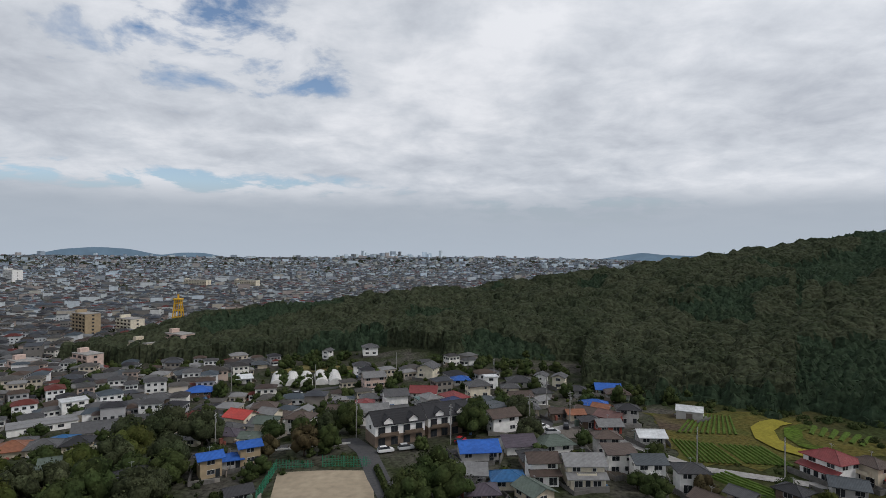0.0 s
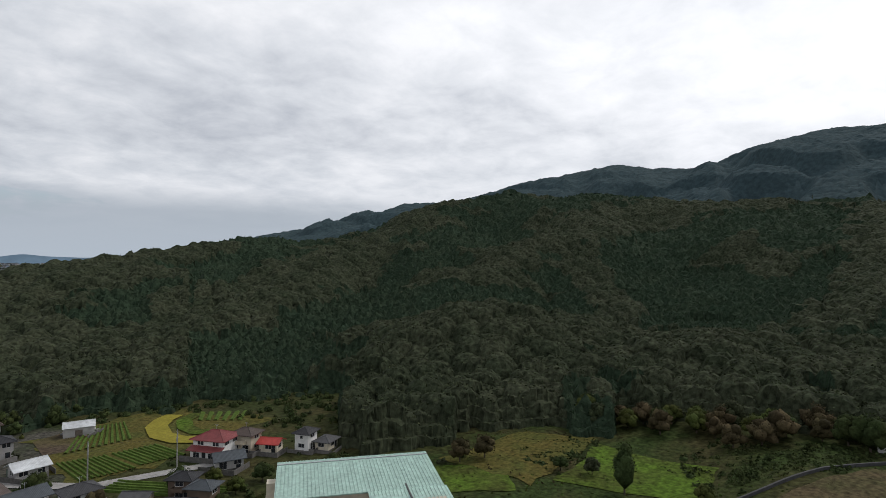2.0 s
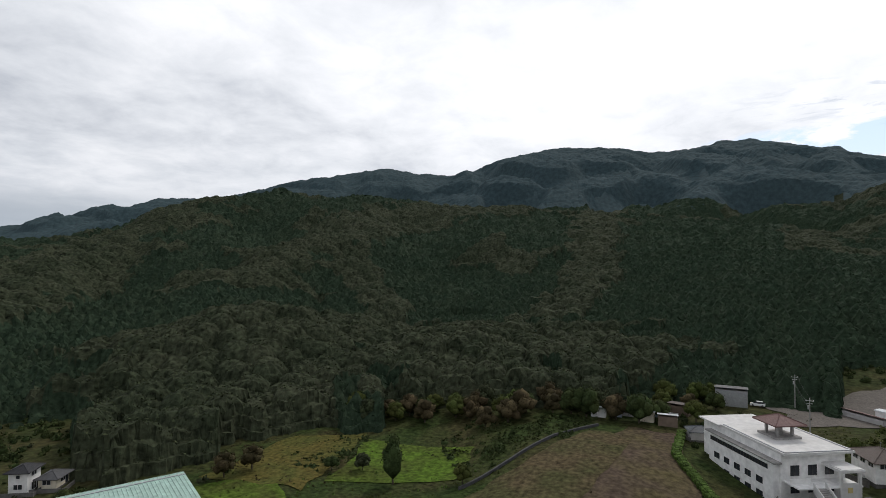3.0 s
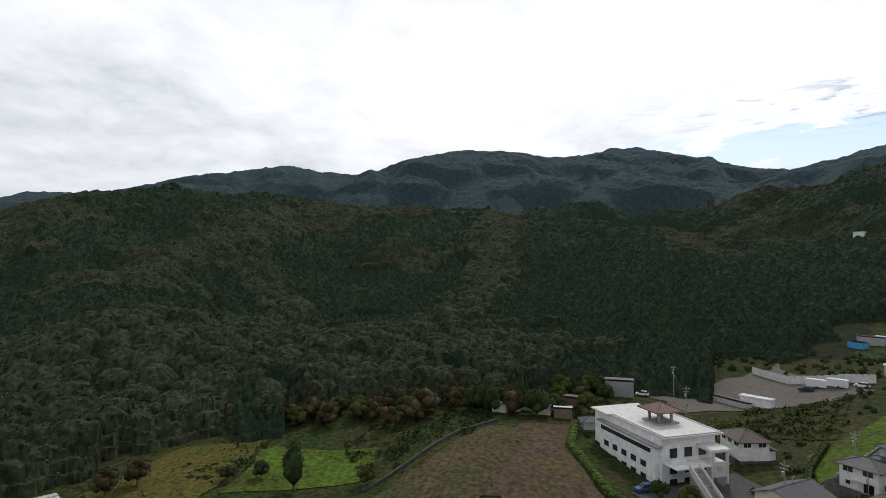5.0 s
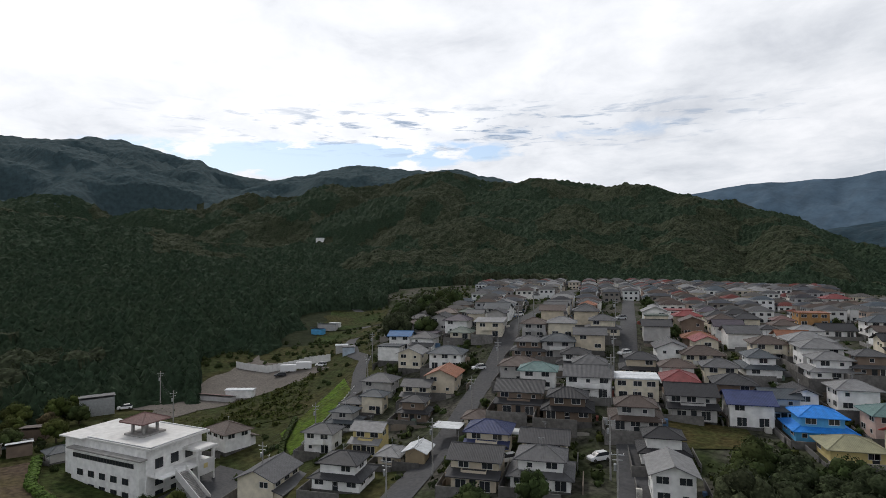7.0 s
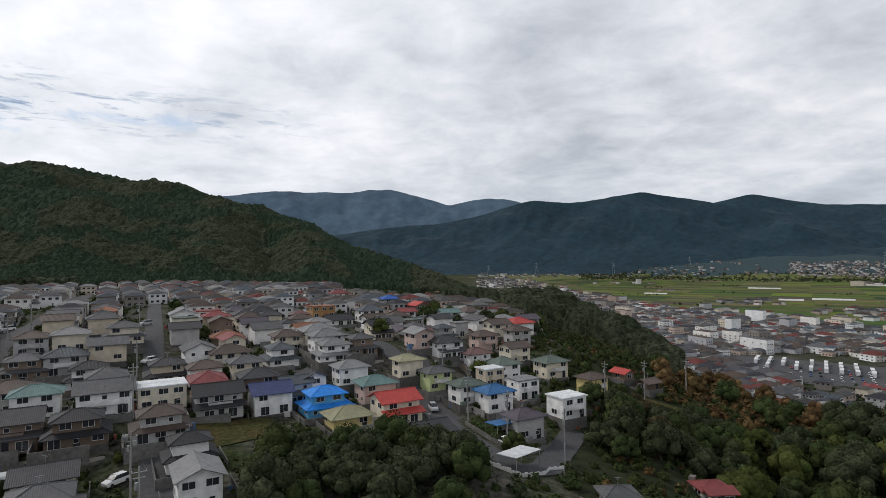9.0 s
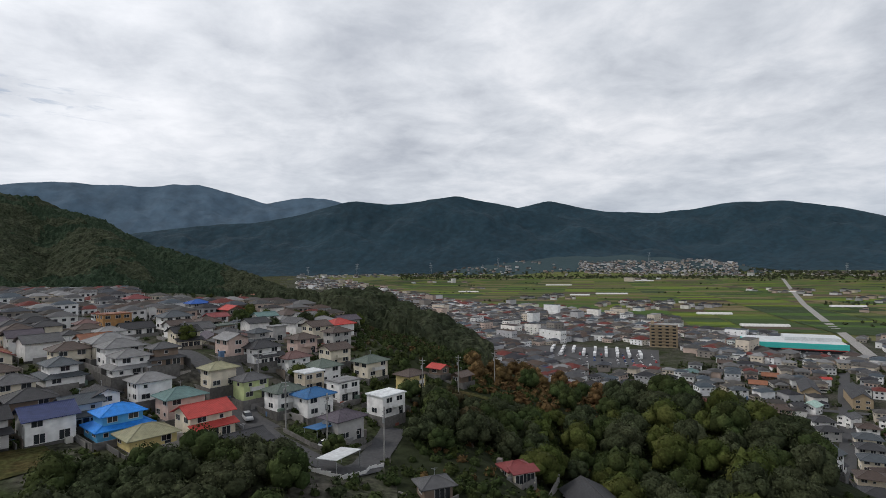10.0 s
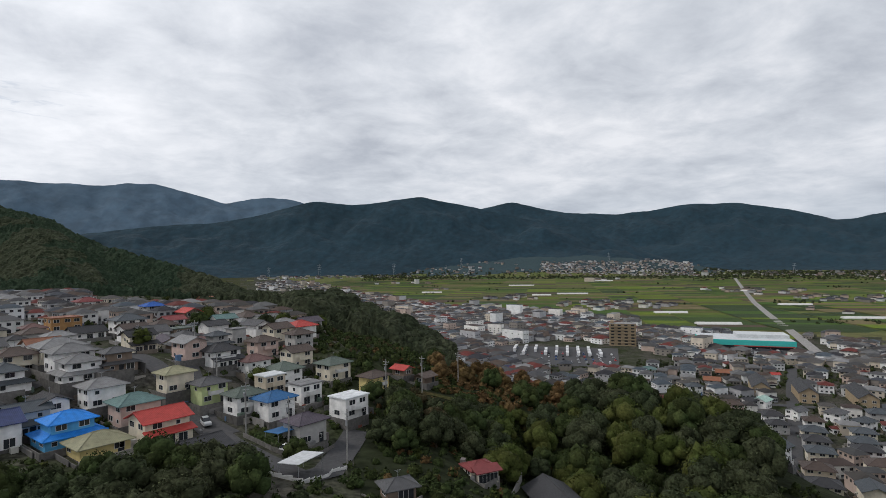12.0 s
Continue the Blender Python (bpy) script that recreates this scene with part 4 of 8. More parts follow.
house(68.1, -86.8, 8.2, 6.5, ESTATE, 2, 'hip', 'navy', 'cream', 1)
house(60.5, -73.9, 8.3, 6.7, ESTATE, 2, 'gable', 'dark', 'beige', 1)
house(55.4, -86.5, 7.9, 6.4, ESTATE, 2, 'gable', 'dark', 'cream', 1)
house(51.1, -78.7, 9.8, 7.8, ESTATE, 2, 'hip', 'grey', 'white', 1)
house(71.7, -102.5, 9.8, 7.8, ESTATE, 2, 'gable', 'dark', 'brown', 1)
house(82.7, -118.3, 9.8, 7.8, ESTATE, 2, 'hip', 'brown', 'grey', 0)
house(59.9, -102.1, 9.8, 7.8, ESTATE, 2, 'hip', 'black', 'timber', 1)
house(61.7, -114.0, 9.8, 7.8, ESTATE, 2, 'gable', 'grey', 'white', 0)
house(76.3, -134.5, 9.5, 7.6, ESTATE, 2, 'hip', 'black', 'white', 1)
house(84.8, -139.8, 8.9, 7.1, ESTATE, 2, 'hip', 'slate', 'grey', 0)
house(91.8, -135.9, 9.8, 7.8, ESTATE, 2, 'hip', 'grey', 'brown', 1)
house(53.2, -119.3, 9.2, 7.4, ESTATE, 2, 'flat', 'white', 'cream', 0)
house(47.2, -105.4, 9.4, 7.5, ESTATE, 2, 'hip', 'brown', 'grey', 1)
house(60.8, -139.3, 9.8, 7.8, ESTATE, 2, 'hip', 'dark', 'beige', 1)
house(42.1, -119.9, 9.3, 7.4, ESTATE, 2, 'gable', 'black', 'grey', 1)
house(38.5, -96.7, 7.8, 6.2, ESTATE, 2, 'hip', 'black', 'white', 1)
house(58.1, -151.8, 9.8, 7.8, ESTATE + 90, 2, 'gable', 'grey', 'white', 1)
house(49.6, -149.7, 9.4, 7.6, ESTATE, 2, 'hip', 'brown', 'cream', 0)
house(96.5, -145.6, 7.4, 6.0, ESTATE, 2, 'hip', 'brown', 'grey', 0)
house(89.5, -149.6, 8.0, 6.4, ESTATE, 2, 'hip', 'light', 'cream', 0)
house(80.6, -158.2, 9.8, 7.8, ESTATE, 2, 'hip', 'grey', 'cream', 1)
house(32.7, -85.1, 7.7, 6.1, ESTATE + 90, 2, 'gable', 'light', 'white', 0)
house(28.5, -130.7, 6.8, 5.4, ESTATE, 2, 'gable', 'slate', 'paleblue', 1)
house(25.3, -154.7, 8.6, 6.9, ESTATE, 2, 'hip', 'light', 'white', 0)
house(15.6, -150.4, 7.6, 6.1, ESTATE, 2, 'hip', 'grey', 'brown', 1)
house(25.4, -134.5, 6.5, 5.2, ESTATE + 90, 2, 'gable', 'black', 'white', 0)
house(17.0, -138.9, 7.5, 6.0, ESTATE, 2, 'hip', 'light', 'white', 0)
house(36.3, -149.1, 9.8, 7.8, ESTATE + 90, 2, 'hip', 'slate', 'white', 1)
house(20.5, -123.3, 9.8, 7.8, ESTATE, 2, 'hip', 'sky', 'blue', 1)
house(14.7, -116.0, 8.4, 6.7, ESTATE, 1, 'hip', 'straw', 'yellow', 0)
house(5.4, -121.9, 8.8, 7.1, ESTATE, 2, 'gable', 'red', 'cream', 1)
house(10.4, -132.1, 8.1, 6.5, ESTATE, 2, 'hip', 'teal', 'pink', 0)
house(-1.7, -106.8, 6.9, 5.5, ESTATE, 1, 'gable', 'dark', 'timber', 1)
house(3.1, -142.5, 6.5, 5.2, ESTATE, 2, 'hip', 'straw', 'cream', 0)
house(-3.9, -138.8, 6.5, 5.2, ESTATE, 2, 'hip', 'grey', 'lime', 0)
house(-10.9, -132.5, 7.1, 5.7, ESTATE, 2, 'hip', 'green', 'white', 0)
house(-16.8, -128.5, 7.1, 5.7, ESTATE, 2, 'hip', 'blue', 'white', 0)
house(-20.8, -114.4, 6.8, 5.5, ESTATE, 2, 'hip', 'purple', 'grey', 0)
house(-32.8, -126.1, 7.2, 5.7, ESTATE, 2, 'flat', 'white', 'white', 0)
house(-25.0, -137.0, 6.4, 5.2, ESTATE, 2, 'flat', 'light', 'white', 0)
house(-15.3, -155.9, 6.9, 5.5, ESTATE, 2, 'hip', 'pinkish', 'white', 0)
house(-18.0, -145.3, 6.0, 4.8, ESTATE, 2, 'flat', 'white', 'beige', 0)
house(-27.9, -165.8, 7.4, 6.0, ESTATE, 2, 'gable', 'brown', 'cream', 0)
house(-36.7, -158.1, 7.9, 6.3, ESTATE, 2, 'hip', 'green', 'cream', 0)
house(-44.6, -145.3, 6.5, 5.2, ESTATE, 2, 'hip', 'brown', 'yellow', 0)
house(-58.7, -162.1, 5.0, 4.0, ESTATE + 90, 1, 'gable', 'red', 'brown', 0)
house(-63.8, -156.6, 5.2, 4.2, ESTATE, 1, 'gable', 'brown', 'timber', 0)
house(-19.6, -174.5, 7.3, 5.9, ESTATE, 2, 'hip', 'brown', 'pink', 0)
house(0.2, -160.7, 7.4, 5.9, ESTATE + 90, 2, 'gable', 'light', 'pink', 0)
house(-7.2, -158.3, 8.2, 6.5, ESTATE, 2, 'hip', 'dark', 'white', 1)
house(22.2, -147.8, 9.5, 7.6, ESTATE, 2, 'hip', 'light', 'white', 1)
house(29.0, -163.4, 9.7, 7.8, ESTATE, 2, 'hip', 'light', 'cream', 0)
house(12.7, -173.4, 7.0, 5.6, ESTATE, 2, 'gable', 'black', 'cream', 1)
house(19.3, -220.4, 9.8, 7.8, ESTATE, 2, 'hip', 'slate', 'white', 0, detail=1)
house(40.1, -233.3, 9.8, 7.8, ESTATE, 2, 'flat', 'orange', 'orange', 0, detail=1)
house(30.8, -215.3, 9.8, 7.8, ESTATE, 1, 'gable', 'black', 'white', 0, detail=1)
house(5.4, -217.4, 6.6, 5.3, ESTATE, 2, 'gable', 'maroon', 'white', 0, detail=1)
house(0.4, -229.1, 7.5, 6.0, ESTATE + 90, 2, 'gable', 'red', 'brown', 0, detail=1)
house(13.4, -250.6, 7.5, 6.0, ESTATE, 2, 'hip', 'tarp', 'grey', 0, detail=1)
house(43.4, -306.7, 9.8, 7.8, ESTATE, 2, 'hip', 'maroon', 'white', 0, detail=1)
house(-9.8, -412.6, 9.3, 7.4, ESTATE, 2, 'gable', 'orange', 'cream', 0, detail=1)
house(37.0, -160.1, 8.0, 6.4, ESTATE, 2, 'hip', 'brown', 'cream', 0)
house(42.4, -203.8, 9.8, 7.8, ESTATE, 2, 'hip', 'brown', 'grey', 1, detail=1)
house(-13.4, -191.8, 5.1, 4.0, ESTATE, 2, 'flat', 'light', 'grey', 0, detail=1)
house(-51.7, -99.2, 5.1, 4.1, 182, 1, 'hip', 'maroon', 'cream', 1)
house(-30.5, -86.8, 5.0, 4.0, 181, 1, 'hip', 'grey', 'brown', 0)
house(8.9, 139.4, 9.4, 7.5, 8, 1, 'gable', 'tarp', 'grey', 0)
house(6.7, 123.8, 6.1, 4.9, 357, 1, 'shed', 'light', 'grey', 0)
house(8.2, 114.4, 6.1, 4.9, 6, 1, 'hip', 'purple', 'brown', 0)
house(18.9, 115.1, 6.7, 5.4, 299, 1, 'gable', 'green', 'beige', 0)
house(31.0, 124.8, 8.4, 6.7, 1, 2, 'gable', 'light', 'cream', 1)
house(40.9, 130.5, 6.3, 5.0, 1, 2, 'shed', 'brown', 'white', 0)
house(45.5, 125.3, 6.6, 5.3, 2, 2, 'gable', 'slate', 'white', 0)
house(41.4, 142.3, 6.0, 4.8, 359, 2, 'hip', 'brown', 'grey', 0)
house(55.3, 150.4, 6.6, 5.3, 358, 1, 'gable', 'white', 'grey', 0)
house(52.9, 120.3, 6.1, 4.9, 356, 2, 'hip', 'dark', 'white', 0)
house(88.1, 127.9, 8.9, 7.1, 290, 2, 'hip', 'maroon', 'white', 1)
house(94.5, 124.5, 6.2, 4.9, 288, 2, 'hip', 'brown', 'beige', 0)
house(84.8, 118.3, 6.5, 5.2, 334, 1, 'gable', 'slate', 'grey', 0)
house(62.5, 213.9, 9.0, 7.2, 352, 1, 'gable', 'tarp', 'timber', 0, detail=1)
house(49.8, 184.9, 8.6, 6.9, 350, 1, 'hip', 'tarp', 'cream', 0, detail=1)
house(39.7, 226.4, 5.6, 4.5, 70, 2, 'gable', 'grey', 'white', 0, detail=1)
house(46.5, 224.3, 6.0, 4.8, 68, 2, 'gable', 'grey', 'cream', 0, detail=1)
house(19.2, 224.0, 5.4, 4.3, 5, 2, 'flat', 'white', 'white', 0, detail=1)
house(50.3, 211.9, 6.7, 5.4, 352, 1, 'hip', 'dark', 'grey', 0, detail=1)
house(26.9, 181.6, 7.9, 6.3, 360, 1, 'hip', 'grey', 'beige', 0, detail=1)
house(45.1, 175.1, 7.0, 5.6, 321, 1, 'gable', 'brown', 'brown', 0)
house(50.4, 169.2, 7.2, 5.8, 315, 1, 'gable', 'pinkish', 'red', 0)
house(55.5, 169.5, 6.2, 5.0, 352, 2, 'hip', 'black', 'grey', 0)
house(51.1, 180.8, 5.1, 4.1, 324, 1, 'gable', 'orange', 'timber', 0, detail=1)
house(13.3, 210.8, 8.2, 6.6, 16, 2, 'hip', 'grey', 'cream', 0, detail=1)
house(15.0, 192.8, 7.6, 6.1, 1, 1, 'hip', 'slate', 'grey', 0, detail=1)
house(7.6, 230.4, 6.7, 5.4, 8, 1, 'hip', 'tarp', 'grey', 0, detail=1)
house(-6.8, 213.3, 9.7, 7.8, 357, 1, 'gable', 'maroon', 'white', 0, detail=1)
house(-5.9, 245.0, 9.0, 7.2, 71, 2, 'gable', 'grey', 'cream', 0, detail=1)
house(-29.1, 238.7, 9.1, 7.3, 22, 2, 'gable', 'light', 'pink', 0, detail=1)
house(-37.8, 265.8, 7.6, 6.1, 13, 2, 'hip', 'dark', 'white', 0, detail=1)
house(-26.6, 210.6, 7.0, 5.6, 12, 1, 'hip', 'grey', 'brown', 0, detail=1)
house(-62.1, 198.6, 8.0, 6.4, 9, 2, 'hip', 'brown', 'pink', 0, detail=1)
house(-47.9, 198.9, 5.0, 4.0, 84, 1, 'gable', 'light', 'beige', 0, detail=1)
house(-90.8, 258.4, 7.5, 6.0, 27, 1, 'shed', 'white', 'grey', 0, detail=1)
house(-100.8, 235.0, 9.8, 7.8, 18, 1, 'hip', 'tarp', 'timber', 0, detail=1)
house(-111.7, 223.1, 9.8, 7.8, 32, 1, 'hip', 'grey', 'timber', 0, detail=1)
house(-54.3, 132.7, 5.1, 4.0, 34, 2, 'gable', 'tarp', 'tan', 0)
house(-47.4, 139.5, 5.0, 4.0, 31, 2, 'gable', 'tarp', 'tan', 0)
house(-51.2, 137.8, 5.0, 4.0, 25, 1, 'hip', 'tarp', 'grey', 0)
house(-78.0, 123.8, 9.6, 7.7, 47, 1, 'hip', 'black', 'white', 0)
house(-67.1, 122.8, 6.9, 5.5, 41, 2, 'hip', 'black', 'white', 0)
house(-42.3, 117.9, 5.0, 4.0, 32, 1, 'gable', 'dark', 'white', 0)
house(-107.4, 182.1, 19.1, 9.5, 26, 1, 'gable', 'grey', 'white', 0, detail=1)
house(-134.3, 190.6, 20.4, 9.5, 39, 1, 'flat', 'light', 'white', 0, detail=1)
house(-138.7, 213.3, 8.9, 7.1, 43, 2, 'flat', 'white', 'white', 0, detail=1)
house(-142.0, 298.0, 9.8, 7.8, 31, 2, 'hip', 'dark', 'white', 0, detail=1)
house(-122.4, 271.2, 9.8, 7.8, 34, 1, 'hip', 'slate', 'beige', 0, detail=1)
house(-158.8, 266.5, 9.8, 7.8, 37, 1, 'gable', 'grey', 'cream', 0, detail=1)
house(-154.9, 273.7, 9.8, 7.8, 38, 1, 'hip', 'slate', 'grey', 0, detail=1)
house(-207.3, 281.7, 9.8, 7.8, 42, 1, 'gable', 'grey', 'beige', 0, detail=1)
house(-62.6, 309.6, 5.3, 4.2, 71, 2, 'gable', 'grey', 'white', 0, detail=1)
house(-39.1, 306.9, 8.3, 6.6, 12, 2, 'hip', 'grey', 'white', 0, detail=1)
house(-103.3, 297.9, 8.5, 6.8, 24, 1, 'hip', 'dark', 'grey', 0, detail=1)
house(-94.4, 293.2, 7.7, 6.2, 18, 1, 'hip', 'slate', 'beige', 0, detail=1)
house(-142.7, 330.5, 9.2, 7.4, 28, 1, 'gable', 'maroon', 'beige', 0, detail=1)
house(97.8, 118.7, 5.0, 4.0, 296, 1, 'gable', 'red', 'cream', 0)
house(103.9, 112.4, 5.0, 4.0, 17, 2, 'hip', 'black', 'white', 0)
house(107.3, 108.4, 5.0, 4.0, 15, 1, 'hip', 'grey', 'cream', 0)
house(68.3, 109.9, 5.0, 4.0, 300, 2, 'hip', 'black', 'timber', 0)
house(60.4, 113.2, 5.0, 4.0, 304, 1, 'gable', 'grey', 'beige', 0)
house(67.9, 102.5, 5.0, 4.0, 296, 2, 'hip', 'slate', 'timber', 0)
house(52.8, 110.6, 6.2, 4.9, 304, 1, 'gable', 'brown', 'beige', 0)
house(62.6, 102.9, 7.5, 6.0, 304, 1, 'hip', 'dark', 'grey', 0)
house(136.4, -68.2, 9.1, 7.3, 3, 2, 'hip', 'brown', 'white', 1)
house(155.3, -36.6, 5.0, 4.0, 272, 1, 'hip', 'slate', 'grey', 0)
house(122.7, -97.3, 6.1, 4.9, ESTATE, 1, 'hip', 'grey', 'beige', 0)
house(113.8, -96.8, 5.9, 4.7, ESTATE, 2, 'hip', 'slate', 'cream', 0)
house(-270.5, -244.7, 8.7, 6.9, 152, 2, 'hip', 'slate', 'white', 0, detail=1)
house(-256.9, -208.4, 9.8, 7.8, 149, 2, 'hip', 'brown', 'pink', 0, detail=1)
house(-242.5, -195.2, 6.3, 5.0, 149, 1, 'gable', 'red', 'cream', 0, detail=1)
house(-229.3, -204.7, 7.2, 5.8, 192, 2, 'gable', 'slate', 'paleblue', 0, detail=1)
house(-224.6, -184.5, 9.1, 7.3, 149, 2, 'hip', 'brown', 'beige', 0, detail=1)
house(-214.3, -166.2, 6.5, 5.2, 153, 2, 'hip', 'slate', 'grey', 0, detail=1)
house(-225.1, -163.9, 8.4, 6.7, 151, 2, 'hip', 'dark', 'white', 0, detail=1)
house(-271.0, -209.4, 7.6, 6.1, 168, 2, 'gable', 'dark', 'white', 0, detail=1)
house(-278.2, -207.2, 9.1, 7.3, 197, 2, 'gable', 'mint', 'white', 0, detail=1)
house(-258.8, -187.6, 9.6, 7.6, 146, 2, 'hip', 'dark', 'white', 0, detail=1)
house(-247.9, -177.0, 8.6, 6.9, 146, 2, 'hip', 'dark', 'grey', 0, detail=1)
house(-276.8, -187.3, 8.5, 6.8, 184, 2, 'gable', 'grey', 'white', 0, detail=1)
house(-290.9, -176.8, 9.8, 7.8, 191, 2, 'hip', 'grey', 'white', 0, detail=1)
house(-268.6, -173.6, 8.3, 6.6, 133, 2, 'hip', 'brown', 'white', 0, detail=1)
house(-253.5, -164.0, 9.8, 7.8, 133, 2, 'hip', 'slate', 'cream', 0, detail=1)
house(-241.0, -154.8, 9.8, 7.8, 133, 2, 'hip', 'dark', 'grey', 0, detail=1)
house(-226.9, -144.3, 9.8, 7.8, 132, 2, 'hip', 'slate', 'cream', 0, detail=1)
house(-205.4, -131.6, 9.8, 7.8, 133, 2, 'hip', 'brown', 'beige', 0, detail=1)
house(-192.1, -121.0, 9.8, 7.8, 132, 2, 'hip', 'dark', 'cream', 0, detail=1)
house(-203.2, -144.9, 9.0, 7.2, 186, 2, 'gable', 'black', 'white', 0, detail=1)
house(-138.0, -99.0, 6.1, 4.8, 186, 2, 'gable', 'slate', 'white', 0)
house(-190.0, -126.8, 5.6, 4.5, 184, 1, 'gable', 'light', 'grey', 0, detail=1)
house(-201.6, -155.1, 6.7, 5.3, 148, 2, 'hip', 'grey', 'grey', 0, detail=1)
house(-288.1, -162.5, 8.9, 7.1, 179, 2, 'hip', 'slate', 'white', 0, detail=1)
house(-270.4, -153.0, 9.1, 7.3, 135, 2, 'hip', 'slate', 'cream', 0, detail=1)
house(-257.1, -145.6, 9.8, 7.8, 135, 2, 'hip', 'slate', 'grey', 0, detail=1)
house(-246.9, -138.4, 9.8, 7.8, 134, 2, 'hip', 'dark', 'white', 0, detail=1)
house(-231.8, -125.3, 9.8, 7.8, 133, 2, 'hip', 'brown', 'cream', 0, detail=1)
house(-308.0, -166.9, 9.8, 7.8, 133, 2, 'hip', 'slate', 'grey', 0, detail=1)
house(-414.6, -283.9, 9.8, 7.8, 144, 2, 'gable', 'light', 'beige', 0, detail=1)
house(-355.2, -227.2, 9.8, 7.8, 153, 1, 'hip', 'light', 'white', 0, detail=1)
house(-400.4, -235.4, 9.8, 7.8, 120, 2, 'hip', 'dark', 'beige', 0, detail=1)
house(-306.3, -262.6, 9.8, 7.8, 131, 1, 'gable', 'orange', 'grey', 0, detail=1)
house(-335.6, -278.3, 9.8, 7.8, 130, 1, 'gable', 'orange', 'timber', 0, detail=1)
house(-350.2, -250.8, 5.0, 4.0, 146, 2, 'gable', 'red', 'white', 0, detail=1)
house(-335.7, -315.3, 9.8, 7.8, 133, 2, 'gable', 'brown', 'grey', 0, detail=1)
house(-360.8, -311.5, 9.8, 7.8, 131, 1, 'hip', 'dark', 'beige', 0, detail=1)
house(-246.1, -277.4, 9.8, 7.8, 198, 2, 'hip', 'slate', 'white', 0, detail=1)
house(-265.4, -264.1, 9.8, 7.8, 195, 2, 'hip', 'slate', 'white', 0, detail=1)
house(-246.5, -264.1, 5.2, 4.1, 197, 1, 'hip', 'slate', 'grey', 0, detail=1)
house(-294.4, -305.2, 9.8, 7.8, 136, 1, 'hip', 'teal', 'white', 0, detail=1)
house(-265.0, -321.4, 8.0, 6.4, 160, 2, 'hip', 'maroon', 'white', 0, detail=1)
house(-228.5, -315.8, 9.8, 7.8, 154, 1, 'hip', 'slate', 'grey', 0, detail=1)
house(-233.7, -290.2, 8.9, 7.1, 161, 1, 'hip', 'brown', 'cream', 0, detail=1)
house(-224.1, -331.3, 9.1, 7.3, 156, 2, 'hip', 'brown', 'grey', 0, detail=1)
house(-196.5, -319.3, 9.8, 7.8, 158, 1, 'gable', 'orange', 'grey', 0, detail=1)
house(-205.0, -346.5, 7.4, 5.9, 149, 2, 'gable', 'navy', 'white', 0, detail=1)
house(-251.9, -507.7, 8.6, 6.9, 174, 2, 'gable', 'brown', 'white', 0, detail=1)
house(-249.2, -478.1, 9.8, 7.8, 172, 2, 'gable', 'light', 'white', 0, detail=1)
house(-279.2, -493.1, 9.8, 7.8, 160, 2, 'hip', 'brown', 'timber', 0, detail=1)
house(-324.5, -485.9, 9.8, 7.8, 206, 2, 'gable', 'light', 'white', 0, detail=1)
house(-371.7, -456.0, 9.8, 7.8, 201, 2, 'gable', 'dark', 'white', 0, detail=1)
house(-118.0, -241.2, 7.1, 5.7, 154, 2, 'hip', 'dark', 'cream', 0, detail=1)
house(27.6, 201.1, 7.8, 6.3, 12, 1, 'gable', 'brown', 'beige', 0, detail=1)
house(36.6, 207.8, 6.3, 5.1, 15, 1, 'hip', 'dark', 'grey', 0, detail=1)
house(35.6, 174.5, 5.1, 4.1, 8, 1, 'gable', 'brown', 'brown', 0)
house(40.5, 172.8, 5.0, 4.0, 7, 1, 'gable', 'orange', 'beige', 0)
house(33.4, 194.0, 5.0, 4.0, 40, 1, 'gable', 'light', 'white', 0, detail=1)
house(47.0, 160.3, 6.6, 5.3, 4, 1, 'gable', 'light', 'red', 0)
house(42.9, 164.9, 5.1, 4.1, 5, 1, 'hip', 'dark', 'timber', 0)
house(63.7, 205.7, 8.1, 6.4, 353, 1, 'hip', 'brown', 'grey', 0, detail=1)
house(31.1, 227.6, 9.8, 7.8, 2, 1, 'hip', 'dark', 'grey', 0, detail=1)
house(26.1, 216.5, 6.3, 5.1, 3, 1, 'hip', 'grey', 'cream', 0, detail=1)

